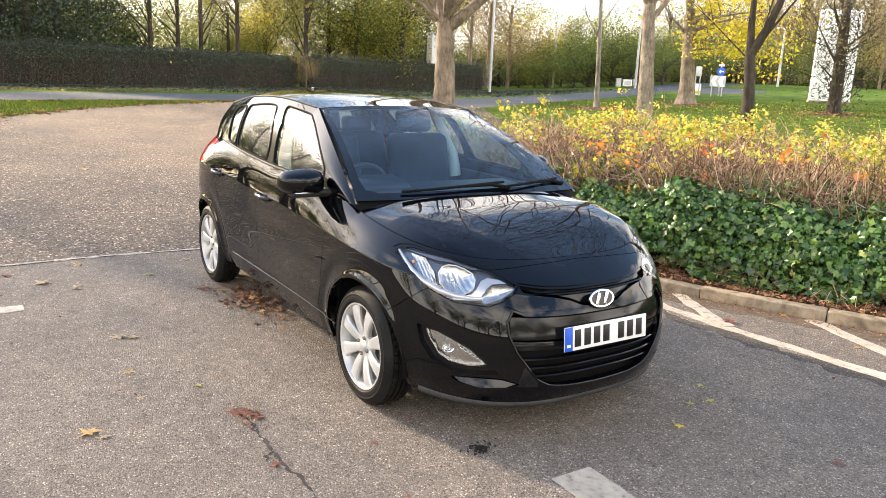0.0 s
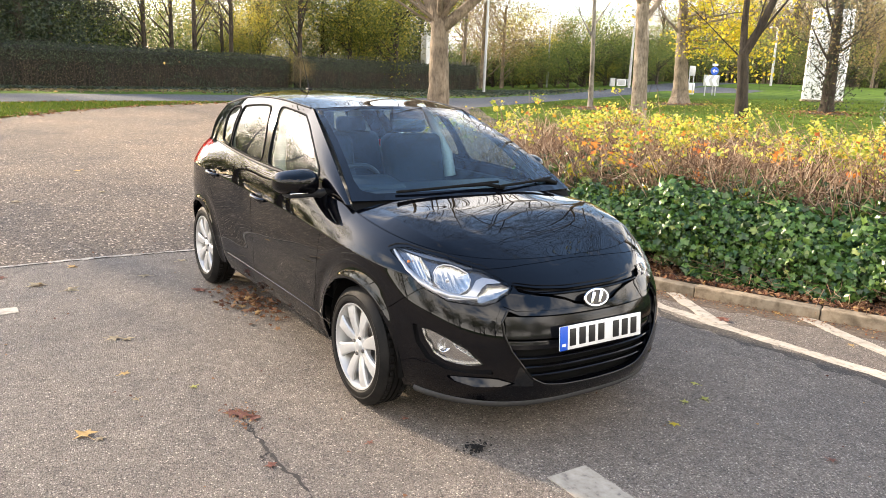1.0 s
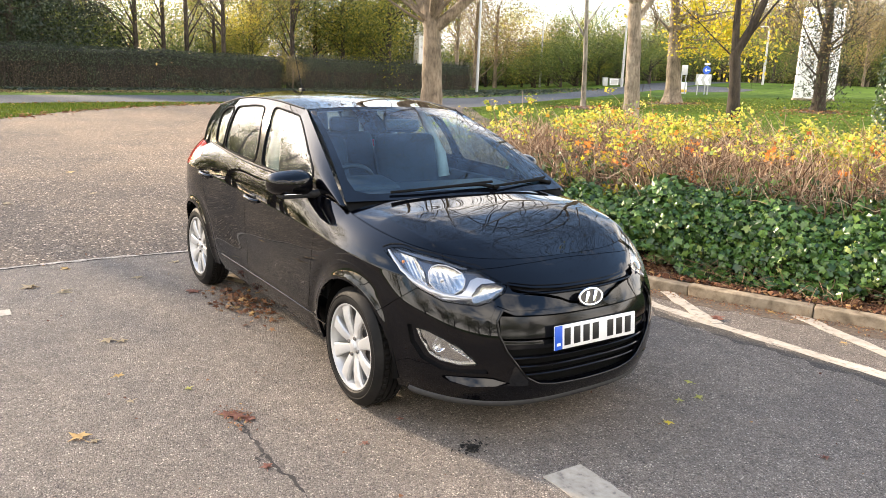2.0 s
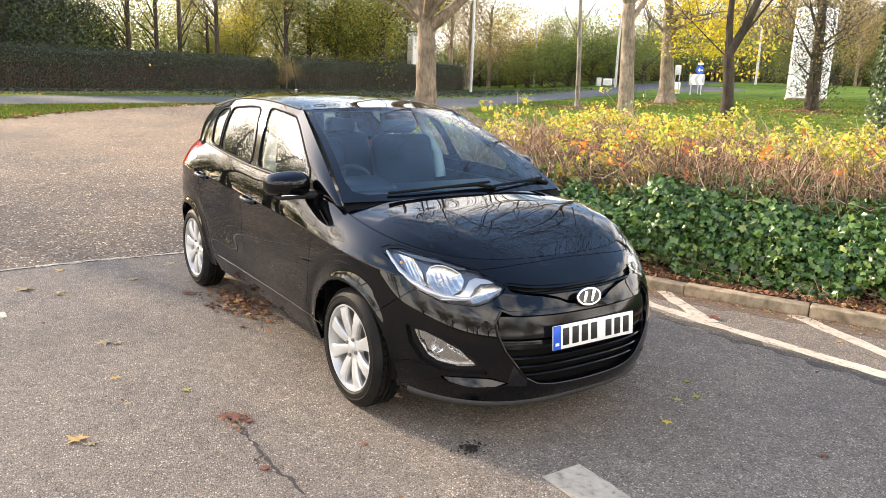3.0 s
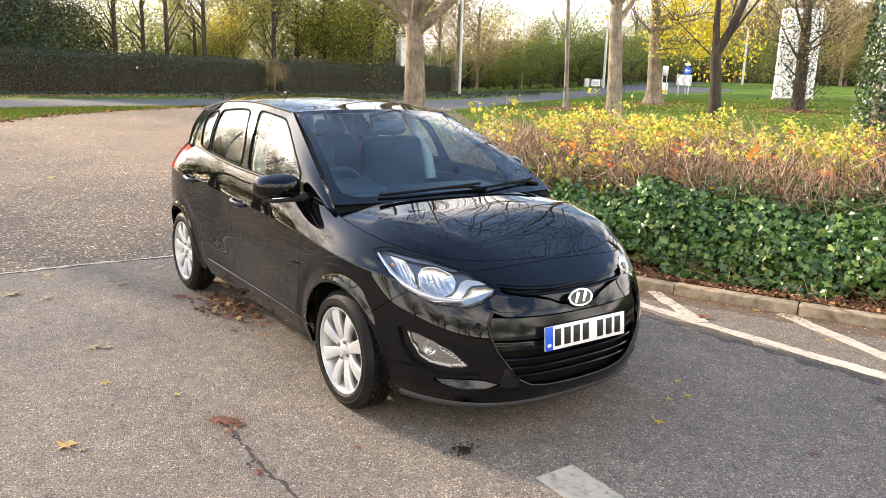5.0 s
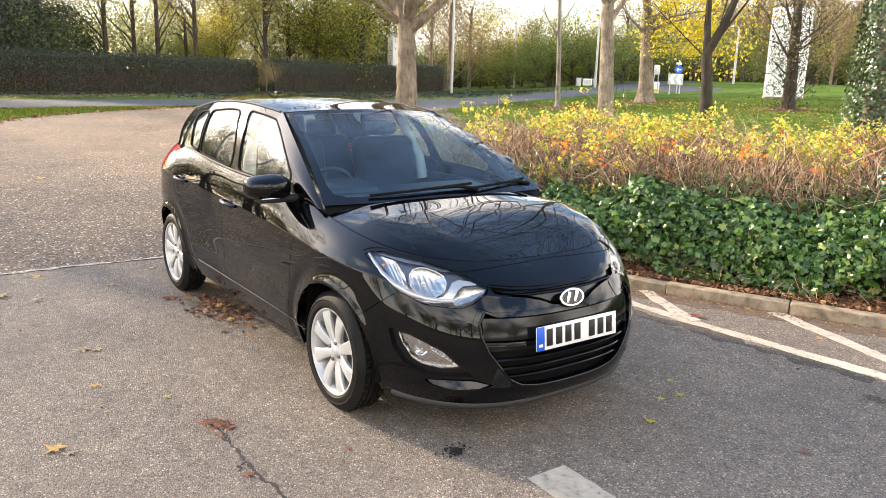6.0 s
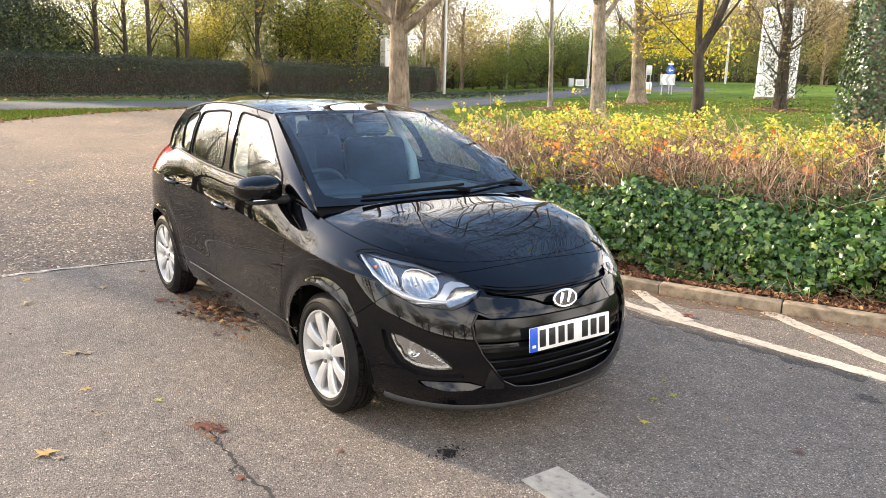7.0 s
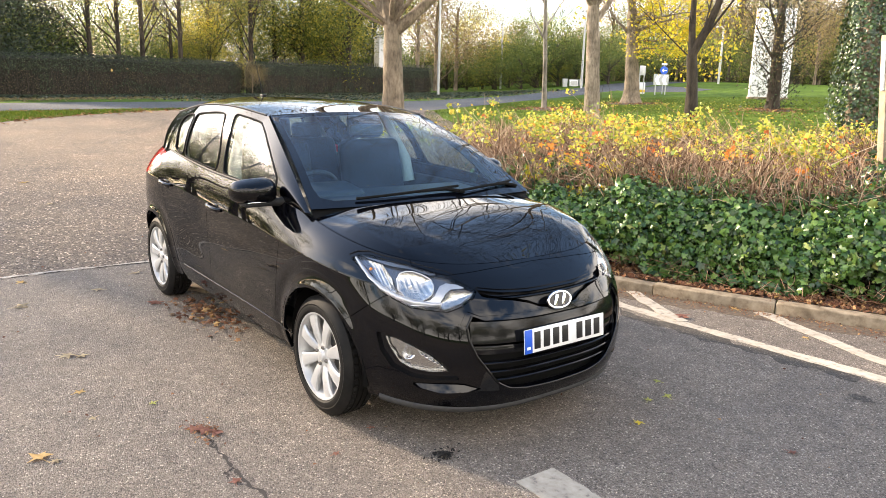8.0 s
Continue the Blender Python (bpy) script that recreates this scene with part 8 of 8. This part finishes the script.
# ---------------------------------------------------------------- street furniture
def lamp_post(ahead, aside, height, r0, label):
    p = spot(ahead, aside)
    post = thing("lamp_post", Matrix.Translation(p), label, "lamp post", "lamp posts")
    bm = bmesh.new()
    lathe(bm, [(0.10, -0.1), (0.10, 0.9), (r0, 1.0), (r0 * 0.6, height), (0.001, height + 0.02)], steps=16)
    part("column", bm, GALVANISED, post)
    part("arm", tube([(0, 0, height - 0.1), (0.3 * AHEAD[0], 0.3 * AHEAD[1], height + 0.15), (1.0 * AHEAD[0], 1.0 * AHEAD[1], height + 0.2)], 0.03, 8), GALVANISED, post)
    part("lantern", box((0.6, 0.22, 0.12), pose(1.2 * AHEAD[0], 1.2 * AHEAD[1], height + 0.2, 0, 0, math.degrees(math.atan2(AHEAD[1], AHEAD[0]))), 0.04, 3), GALVANISED, post)
    return post


lamp_post(57, 2.85, 8.0, 0.11, "tall pale grey lamp post by the road")
lamp_post(80, 10.4, 6.6, 0.12, "pale grey lamp post before the wood")
lamp_post(66, 15.5, 6.2, 0.11, "pale grey lamp post near the roundabout")
lamp_post(66, 27.4, 4.6, 0.11, "pale grey lamp post beyond the lawn")

# white slab sign on the lawn
p = spot(43, 20.75)
yaw = math.degrees(math.atan2(ASIDE[1], ASIDE[0]))
totem = thing("totem_sign", Matrix.Translation(p) @ pose(0, 0, 0, 0, 0, yaw - 12), "tall white slab sign standing on the lawn", "sign")
part("panel", box((2.05, 0.36, 4.9), pose(0, 0, 2.45), 0.02), SIGN_WHITE, totem)
part("base", box((2.15, 0.46, 0.12), pose(0, 0, 0.04), 0.02), CONCRETE, totem)
part("joint", box((0.03, 0.365, 4.8), pose(0.45, 0, 2.45), 0.004), GALVANISED, totem)

# roundabout signs
p = spot(50, 16.95)
chev = thing("chevron_sign", Matrix.Translation(p) @ pose(0, 0, 0, 0, 0, yaw + 8), "grey sign with white chevrons on the roundabout", "road sign")
part("board", box((1.05, 0.03, 0.68), pose(0, 0, 0.95), 0.01), CABINET, chev)
for k in range(2):
    bm = bmesh.new()
    for sgn in (1, -1):
        c = [(-0.46 + k * 0.48, -0.019, 0.95), (-0.28 + k * 0.48, -0.019, 0.95 + 0.32 * sgn), (-0.02 + k * 0.48, -0.019, 0.95 + 0.32 * sgn), (-0.20 + k * 0.48, -0.019, 0.95)]
        fr = [bm.verts.new(q) for q in c]
        bk = [bm.verts.new((q[0], q[1] + 0.004, q[2])) for q in c]
        bm.faces.new(fr), bm.faces.new(bk[::-1])
        for i in range(4):
            bm.faces.new((fr[i], bk[i], bk[(i + 1) % 4], fr[(i + 1) % 4]))
    bmesh.ops.recalc_face_normals(bm, faces=bm.faces[:])
    part("chevron", bm, SIGN_WHITE, chev)
for dx in (-0.35, 0.35):
    part("leg", tube([(dx, 0.03, -0.2), (dx, 0.03, 1.2)], 0.035, 10), GALVANISED, chev)
p = spot(50.6, 17.28)
disc = thing("direction_sign", Matrix.Translation(p) @ pose(0, 0, 0, 0, 0, yaw), "round blue arrow sign on a grey post", "road sign")
bm = bmesh.new()
lathe(bm, [(0.001, 0.012), (0.25, 0.012), (0.26, 0.0), (0.25, -0.012), (0.001, -0.012)], pose(0, -0.05, 1.53, 90, 0, 0), 40)
part("disc", bm, SIGN_BLUE, disc)
part("arrow_shaft", box((0.28, 0.006, 0.055), pose(0.03, -0.067, 1.53), 0.001), SIGN_WHITE, disc)
for sgn in (1, -1):
    part("arrow_barb", box((0.16, 0.006, 0.05), pose(-0.075, -0.067, 1.53 + 0.045 * sgn, 0, -45 * sgn, 0), 0.001), SIGN_WHITE, disc)
part("post", tube([(0, 0, -0.2), (0, 0, 2.0)], 0.035, 10), GALVANISED, disc)
part("cap_plate", box((0.36, 0.02, 0.12), pose(0, -0.05, 1.92), 0.005), SIGN_WHITE, disc)
p = spot(51, 16.0)
fing = thing("finger_sign", Matrix.Translation(p) @ pose(0, 0, 0, 0, 0, yaw + 30), "small grey sign plate on two posts", "road sign")
part("plate", box((0.55, 0.02, 0.62), pose(0, 0, 1.55), 0.004), GALVANISED, fing)
for dx in (-0.2, 0.2):
    part("post", tube([(dx, 0.02, -0.2), (dx, 0.02, 1.85)], 0.03, 8), GALVANISED, fing)
p = spot(51.5, 16.0)
boll = thing("traffic_bollard", Matrix.Translation(p), "yellow and white illuminated traffic bollard", "bollard")
part("shell", box((0.75, 0.3, 0.75), pose(0, 0, 0.40, 0, 0, yaw), 0.06, 3), SIGN_WHITE, boll)
YELLOW = material("bollard_yellow", (0.75, 0.5, 0.03), 0.4)
part("band", box((0.76, 0.31, 0.25), pose(0, 0, 0.22, 0, 0, yaw), 0.06, 3), YELLOW, boll)
for k, (d, a, w_, h_) in enumerate(((72, 15.35, 0.42, 0.72), (72, 16.15, 0.78, 0.60), (72.5, 16.95, 0.36, 0.55))):
    cabi = thing("utility_cabinet", Matrix.Translation(spot(d, a)) @ pose(0, 0, 0, 0, 0, yaw), "pale grey roadside utility cabinet", "cabinet", "utility cabinets")
    part("body", box((w_, 0.45, h_), pose(0, 0, h_ / 2), 0.02), CABINET if k != 1 else SIGN_WHITE, cabi)
    part("lid", box((w_ + 0.06, 0.5, 0.05), pose(0, 0, h_), 0.01), CABINET, cabi)
    part("door", box((w_ * 0.8, 0.02, h_ * 0.75), pose(0, -0.23, h_ / 2), 0.005), CABINET, cabi)

# timber post with a blue board, in the bed
p = BED_O + 1.78 * BED_K + 2.30 * BED_N
board = thing("board_sign", Matrix.Translation((p[0] + 0.12 * ASIDE[0], p[1] + 0.12 * ASIDE[1], 0.10)) @ pose(0, 0, 0, 0, 0, yaw) @ pose(0, 0, 0, 0, -6.5, 0), "blue board with a white edge on a pale timber post", "sign")
part("post", box((0.12, 0.10, 2.15), pose(0.0, 0, 1.0), 0.008), TIMBER, board)
part("backing", box((0.05, 0.04, 0.44), pose(-0.055, -0.01, 1.80), 0.005), SIGN_WHITE, board)
part("panel", box((1.1, 0.03, 0.62), pose(0.50, -0.068, 1.76), 0.006), SIGN_WHITE, board)
part("face", box((1.05, 0.01, 0.57), pose(0.50, -0.087, 1.76), 0.002), SIGN_NAVY, board)
part("text_bar", box((0.6, 0.006, 0.14), pose(0.50, -0.094, 1.70), 0.001), SIGN_WHITE, board)

# palisade fence and a pale building behind the hedge
WEATHERED = noisy(material("weathered_steel", (0.12, 0.11, 0.09), 0.8), ((0.3, (0.07, 0.065, 0.05)), (0.7, (0.17, 0.155, 0.125))), 5)
fence = thing("palisade_fence", None, "grey steel palisade fence behind the hedge", "fence")
line = walk_line([tuple(spot(d, a)[:2]) for d, a in ((58, -9.4), (63, -5.6), (70, -0.5), (76, 3.4))], 0.22)
pale = bpy.data.meshes.new("pale")
bm = box((0.07, 0.02, 2.45), pose(0, 0, 1.22), 0.004, 1)
bm.to_mesh(pale)
bm.free()
pale.materials.append(WEATHERED)
for a, b in zip(line, line[1:]):
    ob = new("pale", pale)
    ob.parent = fence
    ob.matrix_world = Matrix.Translation((a[0], a[1], float(land(*a)))) @ pose(0, 0, 0, 0, 0, math.degrees(math.atan2(*(b - a)[::-1])))
for h in (0.5, 2.1):
    part("rail", tube([(q[0], q[1], float(land(*q)) + h) for q in line[::6]], 0.03, 6), GALVANISED, fence)
p = spot(68, -0.90)
house = thing("building", Matrix.Translation(p) @ pose(0, 0, 0, 0, 0, yaw + 10), "narrow white cabin standing behind the fence", "building")
part("wall", box((1.7, 3.2, 4.6), pose(0, 1.6, 2.3), 0.02), SIGN_WHITE, house)
part("roof", box((1.9, 3.4, 0.2), pose(0, 1.6, 4.68), 0.04), CABINET, house)
part("door", box((0.9, 0.06, 2.0), pose(-0.4, 0.0, 1.02), 0.01), CABINET, house)
